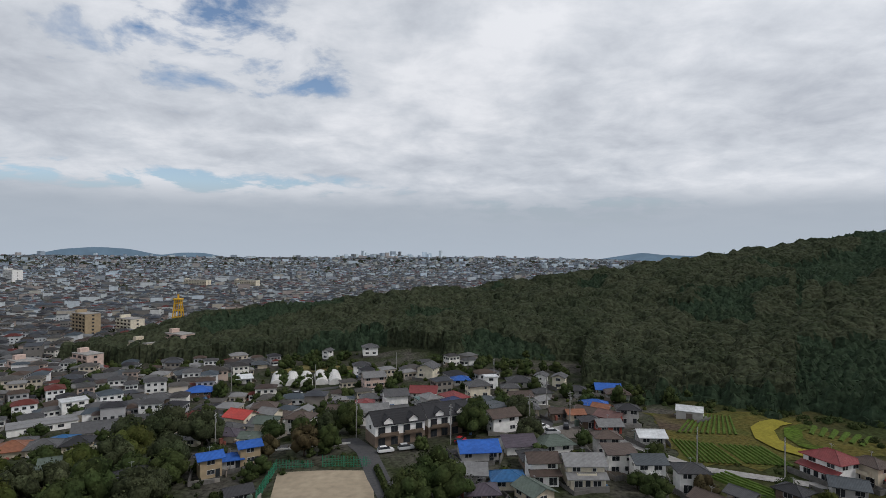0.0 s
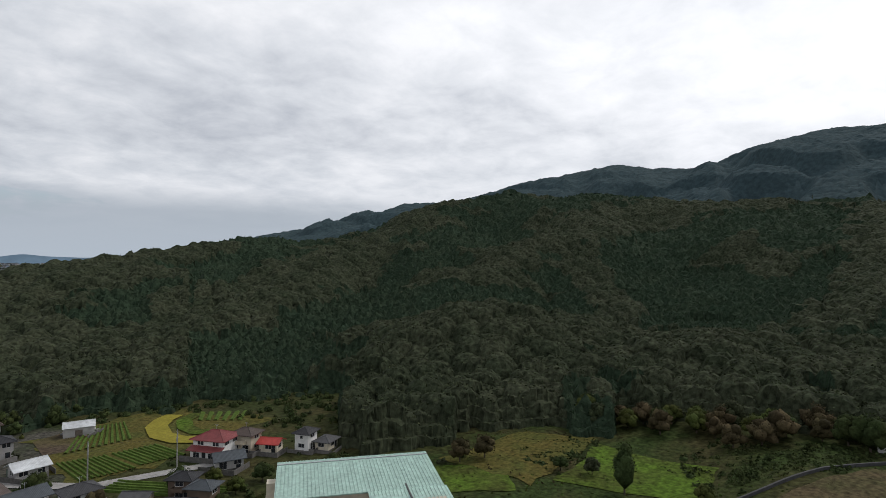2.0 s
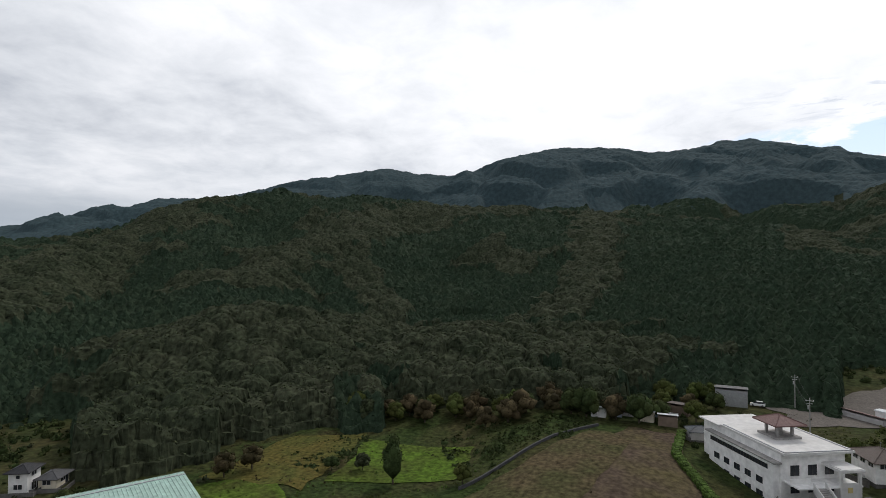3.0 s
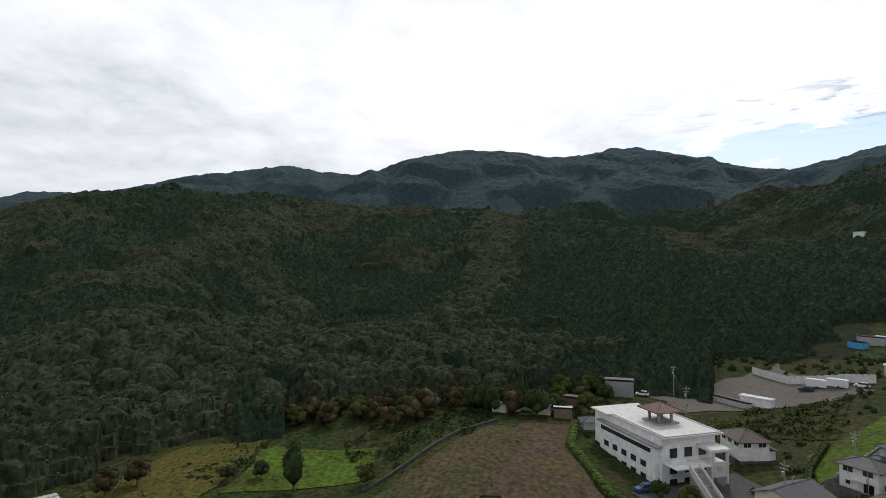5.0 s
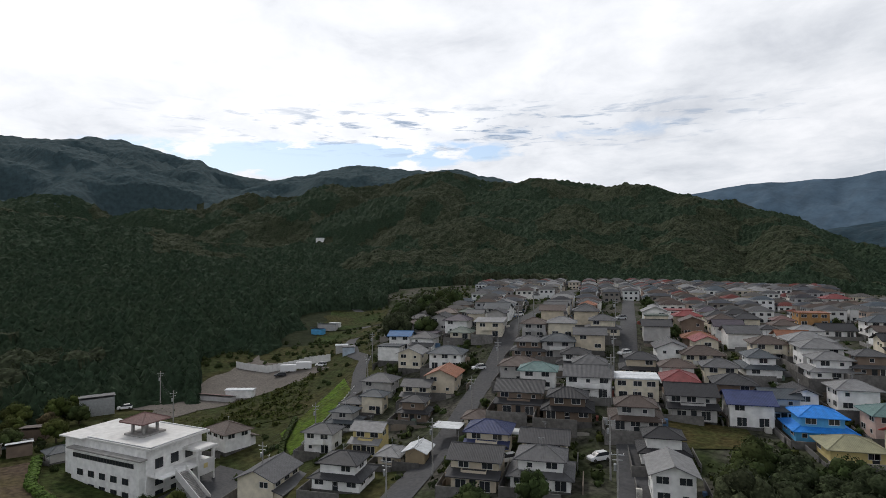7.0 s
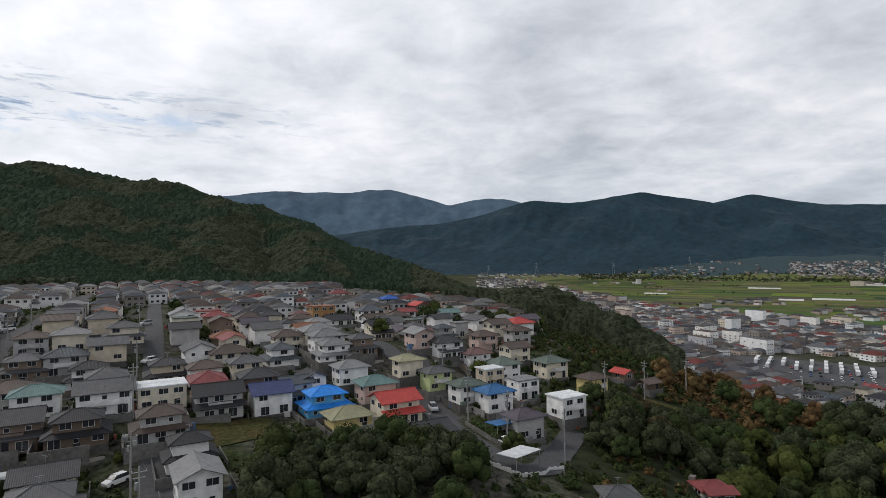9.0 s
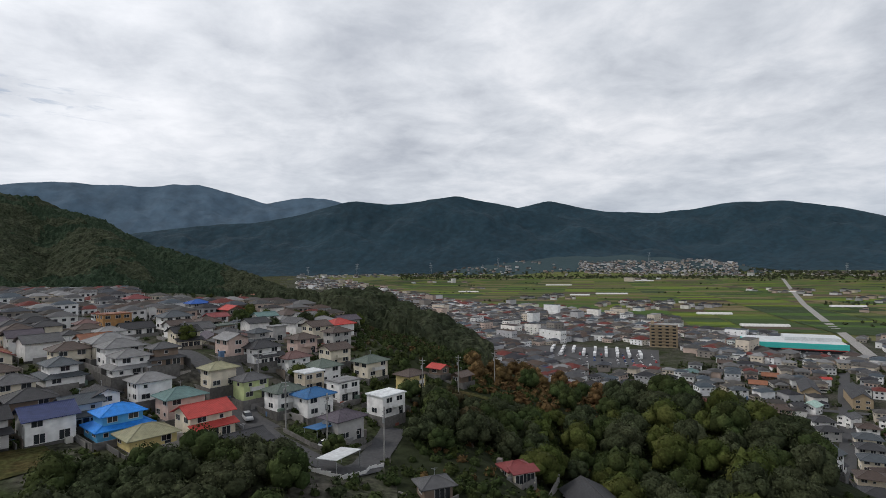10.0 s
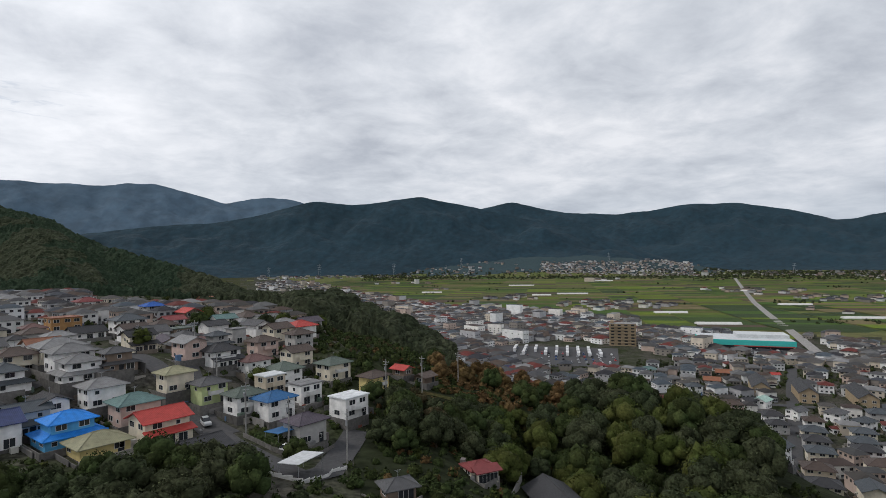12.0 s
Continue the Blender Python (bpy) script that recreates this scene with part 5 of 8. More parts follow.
# ---- larger buildings ----
def school_hall():
    """Mint-roofed hall: a long block and a wing towards the hill below the drone."""
    ob = thing("assembly_hall", 78, 92.7, -42, -0.2)
    part("wall", boxed((0.8, 30.2, -16, -0.8, -2, 7.6), (17.5, 30.2, -33, -16, -2, 7.4)), WALLS["beige"], ob, "beige concrete wall")
    for name, (x0, x1, y0, y1, z0, z1) in (("roof", (0, 31, -16.6, 0, 7.4, 8.3)), ("wing_roof", (16.6, 31.4, -34, -16.6, 6.6, 7.4))):
        bm = bmesh.new()
        v = box(bm, x0, x1, y0, y1, z0, z0 + 0.2)
        for i in (2, 3, 6, 7):
            v[i].co.z += z1 - z0
        sheet = part(name, bm, ROOFS["mint"], ob, "pale mint ribbed sheet-metal roof")
        rib = bmesh.new()
        s = box(rib, 0, 0.08, y0, y1, z0 + 0.2, z0 + 0.32)
        for i in (2, 3, 6, 7):
            s[i].co.z += z1 - z0
        me = bpy.data.meshes.new("seam")
        rib.to_mesh(me)
        rib.free()
        me.materials.append(ROOFS["mint"])
        for k in range(int((x1 - x0) / 0.7)):
            share("seam", me, sheet, (x0 + 0.3 + 0.7 * k, 0, 0))
    part("ridge_cap", boxed((0, 31, -1.6, -1.2, 8.42, 8.56)), M["steel"], ob)
    part("gutter", boxed((23.8, 24.1, -30, -2.5, 7.5, 7.72)), M["dark"], ob, "dark drain channel on the roof")
    part("water_tank", boxed((-1.8, 0, -6, -3.6, 3.4, 6.6)), WALLS["cream"], ob)
    part("pillar", boxed((-2, 0.4, -7, -3, -2, 3.4)), WALLS["cream"], ob)
    for k in range(5):
        share("window", WINDOW["slot", "dark"], ob, (2.6 + 3.05 * k, -16.02, 5.0))
        share("window", WINDOW["slot", "dark"], ob, (2.6 + 3.05 * k, -16.02, 1.6))
    tagged(ob, "beige assembly hall with a pale mint metal roof", "hall")
    BUILT.append((92, 70, 20))


def meeting_house():
    """White two-storey hall with a flat roof, a roof lantern, an entrance canopy on columns and an outside stair."""
    ob = thing("meeting_hall", 135.5, -47.2, 18, 4.2)
    w, d = 22.0, 14.0
    part("wall", boxed((-w / 2, w / 2, -d / 2, d / 2, -5, 7.9), (w / 2, w / 2 + 4, -d / 2 + 2, d / 2, -5, 8.0)), WALLS["white"], ob)
    part("roof", boxed((-w / 2 - 1.3, w / 2 - 3, -d / 2 - 1.1, d / 2 + 0.2, 7.9, 8.35), (w / 2 - 3, w / 2 + 4.6, -d / 2 + 1, d / 2 + 1, 8.0, 8.3)), M["white"], ob, "bright white flat roof slab")
    part("parapet", boxed((-w / 2 - 1.0, w / 2 - 3.4, -d / 2 - 0.8, -d / 2 - 0.5, 8.35, 8.55), (-w / 2 - 1.0, w / 2 - 3.4, d / 2 - 0.4, d / 2 - 0.1, 8.35, 8.55),
                          (-w / 2 - 1.0, -w / 2 - 0.7, -d / 2 - 0.8, d / 2 - 0.1, 8.35, 8.55)), M["steel"], ob)
    part("eaves_band", boxed((-w / 2 - 0.4, w / 2 + 1, d / 2, d / 2 + 1.7, 6.0, 6.3)), M["concrete"], ob)
    part("upper_wall", boxed((-w / 2 + 0.5, w / 2, d / 2, d / 2 + 1.2, -5, 6.0)), WALLS["white"], ob)
    # roof lantern: four posts under a low pyramid
    lantern = part("lantern", boxed(*[(x, x + 0.5, y, y + 0.5, 8.35, 11.2) for x in (-3.2, 0.2) for y in (-2.2, 1.2)], (-1.7, -0.8, -0.5, 0.4, 8.35, 11.2), (-4.2, 1.7, -3.2, 2.7, 8.36, 8.75)), M["concrete"], ob)
    part("lantern_roof", roof_bm("hip", 6.2, 6.0, 1.3, over=0.6, thick=0.25, low=11.4, cx=-1.25, cy=-0.25), ROOFS["pinkish"], lantern, "faded pink pyramid roof")
    # canopy on columns at the entrance end
    part("canopy", boxed((-w / 2 - 5.0, -w / 2, -d / 2 + 0.2, -d / 2 + 5.2, 5.5, 6.0), (-w / 2 - 4.8, -w / 2, -d / 2 + 0.5, -d / 2 + 4.9, 6.0, 6.12)), M["white"], ob)
    for y in (-d / 2 + 0.6, -d / 2 + 4.6):
        part("column", boxed((-w / 2 - 4.6, -w / 2 - 4.1, y, y + 0.5, -5, 5.5)), M["white"], ob)
    part("landing", boxed((-w / 2 - 4.4, -w / 2, -d / 2 + 0.2, d / 2 - 0.4, 2.5, 2.8), (-w / 2 - 2.3, -w / 2 - 2.15, d / 2 - 4.6, d / 2 - 0.2, 2.8, 3.8)), WALLS["white"], ob)
    n = 21
    stair = part("stair", boxed((-w / 2 - 5.0, -w / 2 - 4.4, 1.2, 3.5, -4.0, 2.65)), M["concrete"], ob)
    for k in range(n):
        part("step", boxed((-w / 2 - 5.0 - 0.30 * k - 0.3, -w / 2 - 5.0 - 0.30 * k, 1.2, 3.5, -4.0, 2.65 - 0.24 * k)), M["concrete"], stair)
    for y in (1.0, 3.5):
        bm = bmesh.new()
        v = box(bm, -w / 2 - 11.4, -w / 2 - 4.4, y, y + 0.2, -3.0, -1.2)
        for i in (1, 2, 5, 6):
            v[i].co.z += 5.0
        part("stair_wall", bm, M["white"], ob)
    part("emblem", boxed((-w / 2 - 4.64, -w / 2 - 4.56, -d / 2 + 2.6, -d / 2 + 3.6, 1.6, 2.6)), WALLS["yellow"], ob, "round yellow emblem")
    part("sign_panel", boxed((-w / 2 - 4.55, -w / 2 - 4.4, -d / 2 + 1.1, -d / 2 + 4.6, 0.2, 3.4)), M["white"], ob)
    for k in range(7):
        share("window", WINDOW["slot", "dark"], ob, (9.0 - 2.75 * k, d / 2 + 1.22, 4.4), math.pi)
    for k in range(5):
        share("window", WINDOW["wide", "dark"], ob, (8.0 - 3.6 * k, d / 2 + 1.22, 0.8), math.pi)
        share("window", WINDOW["wide", "dark"], ob, (8.0 - 3.6 * k, d / 2 + 1.22, -2.0), math.pi)
    for y in (-3.5, 0.2, 4.0):
        share("window", WINDOW["tall", "dark"], ob, (-w / 2 - 0.02, y, 3.6), -math.pi / 2)
        share("window", WINDOW["wide", "dark"], ob, (-w / 2 - 0.02, y, 0.2), -math.pi / 2)
        share("window", WINDOW["wide", "dark"], ob, (-w / 2 - 0.02, y, -2.2), -math.pi / 2)
    tagged(ob, "white meeting hall with flat roof, roof lantern and stair", "hall")
    BUILT.append((135, -47, 16))


def row_flats(x, y, turn, w=14.0, walls="brown"):
    """Two-storey rented flats: brown below, white above, steep gables with dormers."""
    ob = thing("terrace_flats", x, y, turn)
    d = 8.0
    bm = boxed((-w / 2, w / 2, -d / 2, d / 2, -2, 2.9))
    part("wall", bm, WALLS[walls], ob)
    up = boxed((-w / 2 + 0.02, w / 2 - 0.02, -d / 2 + 0.02, d / 2 - 0.02, 2.9, 5.8))
    gable_ends(up, w - 0.04, d - 0.04, 5.8, 2.4)
    part("upper_wall", up, WALLS["white"], ob)
    part("roof", roof_bm("gable", w, d, 2.4, low=5.8), ROOFS["black"], ob)
    for k in (-1, 1):
        dm = boxed((k * w / 4 - 1.2, k * w / 4 + 1.2, -d / 2 - 0.3, -d / 2 + 2.2, 5.4, 6.6))
        v = [dm.verts.new((k * w / 4 + px, -d / 2 - 0.3, pz)) for px, pz in ((-1.2, 6.6), (1.2, 6.6), (0, 7.5))]
        dm.faces.new(v)
        part("dormer", dm, WALLS["white"], ob)
        rb = roof_bm("gable", 3.0, 2.4, 0.95, over=0.3, low=6.6)
        bmesh.ops.rotate(rb, verts=rb.verts, cent=(0, 0, 0), matrix=Matrix.Rotation(radians(90), 3, "Z"))
        bmesh.ops.translate(rb, verts=rb.verts, vec=(k * w / 4, -d / 2 + 1.2, 0))
        part("dormer_roof", rb, ROOFS["black"], ob)
        part("balcony", boxed((k * w / 4 - 2.6, k * w / 4 + 2.6, -d / 2 - 1.0, -d / 2, 2.8, 2.95), (k * w / 4 - 2.6, k * w / 4 + 2.6, -d / 2 - 1.05, -d / 2 - 0.95, 2.95, 3.8)), WALLS["timber"], ob)
    for k in range(4):
        u = (k + 0.5) * w / 4 - w / 2
        share("window", WINDOW["tall", "dark"], ob, (u, -d / 2 - 0.02, 3.1))
        share("window", WINDOW["tall", "dark"], ob, (u, -d / 2 - 0.02, 0.3))
    for s, t in ((w / 2 + 0.02, math.pi / 2), (-w / 2 - 0.02, -math.pi / 2)):
        share("window", WINDOW["small", "dark"], ob, (s, 0, 3.9), t)
    BUILT.append((x, y, w / 2 + 1))
    return tagged(ob, "terraced flats, white over brown, black gabled roof", "flats", "terraced flats")


def long_flats(x, y, turn, w=30.0):
    ob = thing("apartment_row", x, y, turn)
    d = 9.0
    up = boxed((-w / 2, w / 2, -d / 2, d / 2, -2, 5.8))
    gable_ends(up, w, d, 5.8, 3.0)
    part("wall", up, WALLS["tan"], ob)
    part("roof", roof_bm("gable", w, d, 3.0, low=5.8), ROOFS["dark"], ob)
    for f in (0, 1):
        for s, t in ((w / 2 + 0.02, math.pi / 2), (-w / 2 - 0.02, -math.pi / 2)):
            for u in (-2.2, 2.2):
                share("window", WINDOW["wide", "white"], ob, (s, u, 1.0 + 2.8 * f), t)
        for k in range(6):
            share("window", WINDOW["tall", "white"], ob, ((k + 0.5) * w / 6 - w / 2, -d / 2 - 0.02, 0.4 + 2.8 * f))
    BUILT.append((x, y, w / 2))
    return tagged(ob, "two-storey apartment row, tan walls, dark gabled roof", "apartments", "apartment rows")


def block_of_flats(x, y, turn, w, d, floors, walls, label, storey=2.9):
    ob = thing("apartment_block", x, y, turn)
    h = floors * storey
    part("wall", boxed((-w / 2, w / 2, -d / 2, d / 2, -2, h), (-w / 2 + 1, -w / 2 + 4, -d / 2 + 2, d / 2 - 2, h, h + 2.6)), WALLS[walls], ob)
    part("roof", boxed((-w / 2 - 0.2, w / 2 + 0.2, -d / 2 - 0.2, d / 2 + 0.2, h, h + 0.35)), M["concrete"], ob)
    n = max(2, int(w / 5))
    for f in range(floors):
        part("balcony", boxed((-w / 2 + 0.3, w / 2 - 0.3, -d / 2 - 1.4, -d / 2 - 1.25, f * storey + 0.1, f * storey + 1.15), (-w / 2 + 0.3, w / 2 - 0.3, -d / 2 - 1.3, -d / 2, f * storey, f * storey + 0.14)), WALLS[walls], ob)
        for k in range(n):
            share("window", WINDOW["tall", "dark"], ob, ((k + 0.5) * w / n - w / 2, -d / 2 - 0.02, f * storey + 0.3), 0, (1.5, 1, 1))
        share("window", WINDOW["wide", "dark"], ob, (w / 2 + 0.02, 0, f * storey + 1), math.pi / 2)
        share("window", WINDOW["wide", "dark"], ob, (-w / 2 - 0.02, 0, f * storey + 1), -math.pi / 2)
    BUILT.append((x, y, w / 2))
    return tagged(ob, label, "apartment block")


def shed(x, y, w, d, h, turn, walls, tiles, label, roof="shed", rise=0.6, name="shed", mat=None):
    ob = thing(name, x, y, turn)
    bm = boxed((-w / 2, w / 2, -d / 2, d / 2, -1.5, h))
    if roof == "gable":
        gable_ends(bm, w, d, h, rise)
    part("wall", bm, mat or WALLS[walls], ob)
    part("roof", roof_bm(roof, w, d, rise, over=0.25, thick=0.08, low=h), ROOFS[tiles], ob)
    part("door", boxed((-0.9, 0.9, -d / 2 - 0.05, -d / 2 + 0.02, 0, min(2.1, h - 0.2))), M["brown_metal"], ob)
    BUILT.append((x, y, max(w, d) / 2))
    return tagged(ob, label, "shed", "sheds")


def superstore():
    ob = thing("superstore", -462, -362, 136)
    part("wall", boxed((-38, 38, -22, 22, -2, 7.5)), WALLS["cream"], ob)
    part("fascia", boxed((-38.6, 38.6, -22.8, -22.0, 3.6, 8.2), (-38.8, -38.0, -22.8, 10, 3.6, 8.2)), material("turquoise_fascia", (0.06, 0.50, 0.46), 0.6, 0.1, 1, 0.3, 0.02), ob, "turquoise fascia")
    part("roof", boxed((-38.2, 38.2, -22, 22.2, 7.5, 7.9), (-5, 37, -4, 20, 7.9, 11.0)), ROOFS["white"], ob, "pale flat roof with a raised part")
    part("shopfront", boxed((-36, 36, -22.3, -22.0, 0, 3.4)), M["glass"], ob)
    part("red_awning", boxed((-10, 37, -24.2, -22.1, 3.0, 3.5)), ROOFS["red"], ob)
    part("sign", boxed((-34, -28, -23.1, -22.8, 4.2, 7.6)), WALLS["yellow"], ob, "yellow sign board")
    BUILT.append((-462, -362, 44))
    return tagged(ob, "superstore with turquoise fascia and pale flat roof", "shop")


def headframe():
    """A tall yellow steel structure at the edge of the town."""
    ob = thing("yellow_tower", -186, 398, 10)
    ym = material("yellow_paint", (0.62, 0.36, 0.02), 0.6, 0.25, 1.2, 0.3, 0.05)
    for sx in (-1, 1):
        for sy in (-1, 1):
            bm = bmesh.new()
            v = box(bm, sx * 4 - 0.35, sx * 4 + 0.35, sy * 4 - 0.35, sy * 4 + 0.35, -3, 22)
            for i in (4, 5, 6, 7):
                v[i].co.x -= sx * 2.2
                v[i].co.y -= sy * 2.2
            part("leg", bm, ym, ob)
    for z in (4, 9, 14, 19):
        r = 4.2 - z * 0.1
        part("brace", boxed((-r, r, -r, -r + 0.5, z, z + 0.6), (-r, r, r - 0.5, r, z, z + 0.6), (-r, -r + 0.5, -r, r, z, z + 0.6), (r - 0.5, r, -r, r, z, z + 0.6)), ym, ob)
    part("platform", boxed((-2.8, 2.8, -2.8, 2.8, 21.5, 22.6), (-0.3, 0.3, -0.3, 0.3, 6, 21.5), (-0.5, 0.5, -0.5, 0.5, 22.6, 25.5)), ym, ob)
    part("house_base", boxed((-7, 7, -5, 5, -3, 3)), WALLS["cream"], ob)
    return tagged(ob, "tall yellow steel frame tower over a low base", "tower")


school_hall()
meeting_house()
row_flats(-12.5, 152.5, -32 + 58)
row_flats(0.5, 160.5, 26, 13)
for x, y, t in ((-312, -234, 222), (-322, -213, 222), (-337, -191, 222)):
    long_flats(x, y, t)
block_of_flats(-372, -418, 138, 24, 13, 7, "tan", "seven-storey brown block of flats with balconies")
block_of_flats(-296, 470, -32, 22, 12, 7, "tan", "seven-storey tan block of flats with balconies")
block_of_flats(-268, 486, -32, 22, 12, 5, "cream", "five-storey cream block of flats with balconies")
for x, y, w, f, c in ((-199, 318, 15, 3, "pink"), (-176, 335, 18, 3, "beige"), (-160, 345, 16, 3, "pink"), (-222, 300, 14, 2, "pink")):
    block_of_flats(x, y, -30, w, 9, f, c, "low pinkish block of flats")
block_of_flats(-1080, 1420, -37, 70, 22, 8, "white", "large white block far out in the town", 3.6)
block_of_flats(-560, 1290, -25, 70, 14, 5, "cream", "long pale block far out in the town", 3.4)
block_of_flats(-450, 1300, -20, 60, 14, 5, "cream", "long pale block far out in the town", 3.4)
superstore()
headframe()
house(-65, -92, 14, 8.6, 78, 1, "gable", "dark", "white", 0, "white one-storey house with a long dark ribbed roof", detail=1, pitch=0.55)
shed(193, -55, 9, 6.5, 5.0, 75, "grey", "grey", "grey corrugated sheet-metal barn", mat=M["steel"])
shed(77, 176, 7.5, 5, 2.8, -25, "grey", "white", "timber field shed with a white roof", "gable", 1.1)
for x, y, w, d, h, t, c, r in ((160, 4, 4, 3, 2.4, 80, "white", "white"), (163, -4, 5, 3, 2.6, 70, "grey", "white"), (158, -9, 4, 3, 2.4, 75, "cream", "white"), (164, -12, 4, 2.5, 2.2, 70, "paleblue", "teal"), (168, -20, 6, 5, 2.6, 60, "timber", "brown"), (155, -14, 5, 3.5, 2.6, 80, "brown", "white"), (168, -8, 4, 3, 2.2, 60, "timber", "pinkish"), (161, -1, 3, 2.5, 2.2, 85, "paleblue", "white"), (166, 1, 3, 2, 2.0, 60, "tan", "teal"), (160, -16, 3, 2, 1.8, 70, "white", "white")):
    shed(x + 11, y - 17, w, d, h, t, c, r, "small makeshift hut with a sheet roof")
shed(176, -92, 9, 2.6, 2.6, 40, "white", "white", "white site cabin on the earth bank", "flat", 0.1)
shed(181, -85, 16, 2.5, 1.6, 25, "grey", "pinkish", "long low lean-to with a faded red roof")
shed(181, -137, 4.5, 3, 2.6, 50, "grey", "white", "pale metal store on the gravel yard", "flat")
shed(174, -135, 4.5, 3, 2.6, 50, "paleblue", "light", "pale metal store on the gravel yard", "flat")
shed(229, -165, 9, 4, 3, 40, "grey", "white", "open-sided yard shelter with sheet roof")
shed(224, -156, 6, 3, 2.5, 20, "blue", "tarp", "yard store under a blue sheet")
shed(716, -503, 12, 9, 6, 40, "white", "white", "small white hut high on the wooded ridge", "flat")
for k in range(5):
    x, y = -76 + 6.6 * k, 262 + (k % 2) * 1.5
    ob = thing("greenhouse", x, y, 14)
    bm = bmesh.new()
    arc = [(3.0 * math.cos(a), 2.9 * math.sin(a)) for a in np.linspace(0, math.pi, 13)]
    for y0 in range(6):
        for (x1, z1), (x2, z2) in zip(arc, arc[1:]):
            bm.faces.new([bm.verts.new(p) for p in ((x1, y0 * 3.4 - 10, z1), (x2, y0 * 3.4 - 10, z2), (x2, y0 * 3.4 - 6.65, z2), (x1, y0 * 3.4 - 6.65, z1))])
    for y0 in (-10, 10.35):
        bm.faces.new([bm.verts.new((px, y0, pz)) for px, pz in arc])
    part("film_cover", bm, M["white"], ob)
    part("hoop", boxed(*[(-3.08, -3.0, y0 * 3.4 - 10.05, y0 * 3.4 - 9.95, -1, 0.6) for y0 in range(7)]), M["steel"], ob)
    tagged(ob, "white film-covered tunnel greenhouse beside the yellow field", "greenhouse", "greenhouses")


def field_tunnels():
    """Long pale crop tunnels out on the rice plain."""
    rng = random.Random(15)
    for bearing, d in ((221, 640), (226, 900), (214, 1250), (217, 1300), (207, 900), (232, 1500), (230, 760), (236, 1100), (212, 1700), (203, 1400), (220, 2000), (241, 900)):
        x, y = polar(bearing, d)
        ob = thing("field_tunnel", x, y, 145 + rng.uniform(-4, 4))
        run = rng.uniform(40, 80)
        bm = bmesh.new()
        arc = [(6 * math.cos(a), 3.4 * math.sin(a)) for a in np.linspace(0, math.pi, 9)]
        ends = [[bm.verts.new((e, py, pz - 0.2)) for py, pz in arc] for e in (-run / 2, run / 2)]
        for k in range(8):
            bm.faces.new((ends[0][k], ends[1][k], ends[1][k + 1], ends[0][k + 1]))
        bm.faces.new(ends[0]), bm.faces.new(ends[1][::-1])
        part("film_cover", bm, M["white"], ob)
        tagged(ob, "long white crop tunnel on the rice plain", "greenhouse", "crop tunnels")


field_tunnels()

# ---- fields, yards and roads laid over the ground ----
def town_edge(b):
    """How far the lower town reaches out into the rice plain, by bearing."""
    return np.interp(b, [188, 196, 202, 210, 219, 225, 240, 262], [2300, 1250, 1030, 900, 800, 690, 640, 620])


def patchwork():
    """The rice plain to the south-west: strips of parcels between paths, each parcel an island of its own colour."""
    rng = random.Random(3)
    verts, faces = [], []
    a = radians(35)
    ux, uy = Vector((-math.sin(a) , -math.cos(a))), Vector((-math.cos(a), math.sin(a)))
    start = Vector((-250, -560))
    v = -700
    while v < 2300:
        wide = rng.choice((40, 55, 75, 100))
        u = 0
        while u < 2900:
            deep = rng.choice((22, 30, 40, 55))
            p = [start + ux * (u + 1.2) + uy * (v + 1.2), start + ux * (u + deep - 1.2) + uy * (v + 1.2), start + ux * (u + deep - 1.2) + uy * (v + wide - 1.2), start + ux * (u + 1.2) + uy * (v + wide - 1.2)]
            c = (p[0] + p[2]) / 2
            b, d = bearing_of(c.x, c.y), c.length
            if 190 < b < 258 and town_edge(b) * (1 + 0.06 * float(wobble(c.x, c.y, 150, 4))) < d < 2750 and rng.random() < 0.93:
                k = len(verts)
                verts += [(q.x, q.y) for q in p]
                faces.append((k, k + 1, k + 2, k + 3))
            u += deep
        v += wide
    xy = np.array(verts)
    z, rise = lie(xy[:, 0], xy[:, 1])
    good = [f for f in faces if max(rise[list(f)]) < 0.5]
    # each parcel is flat ground
    for f in good:
        z[list(f)] = z[list(f)].mean() + 0.5
    good = [f if (Vector(verts[f[1]]) - Vector(verts[f[0]])).cross(Vector(verts[f[2]]) - Vector(verts[f[0]])) > 0 else f[::-1] for f in good]
    mat = variegated("rice_plain_parcels", [(0.055, 0.10, 0.020), (0.10, 0.13, 0.026), (0.045, 0.072, 0.022), (0.10, 0.10, 0.034), (0.07, 0.11, 0.022), (0.15, 0.125, 0.062), (0.11, 0.15, 0.018), (0.042, 0.068, 0.02),
                                            (0.065, 0.10, 0.02), (0.04, 0.06, 0.025), (0.085, 0.062, 0.045), (0.10, 0.098, 0.038), (0.14, 0.115, 0.055), (0.035, 0.055, 0.02), (0.12, 0.165, 0.02)], 0.9, 0.08)
    me = mesh_from("farm_parcels", np.column_stack([xy, z]), good, [mat])
    tagged(new("farm_parcels", me), "patchwork of green and yellow rice parcels on the plain", "farmland", kind="stuff")


patchwork()


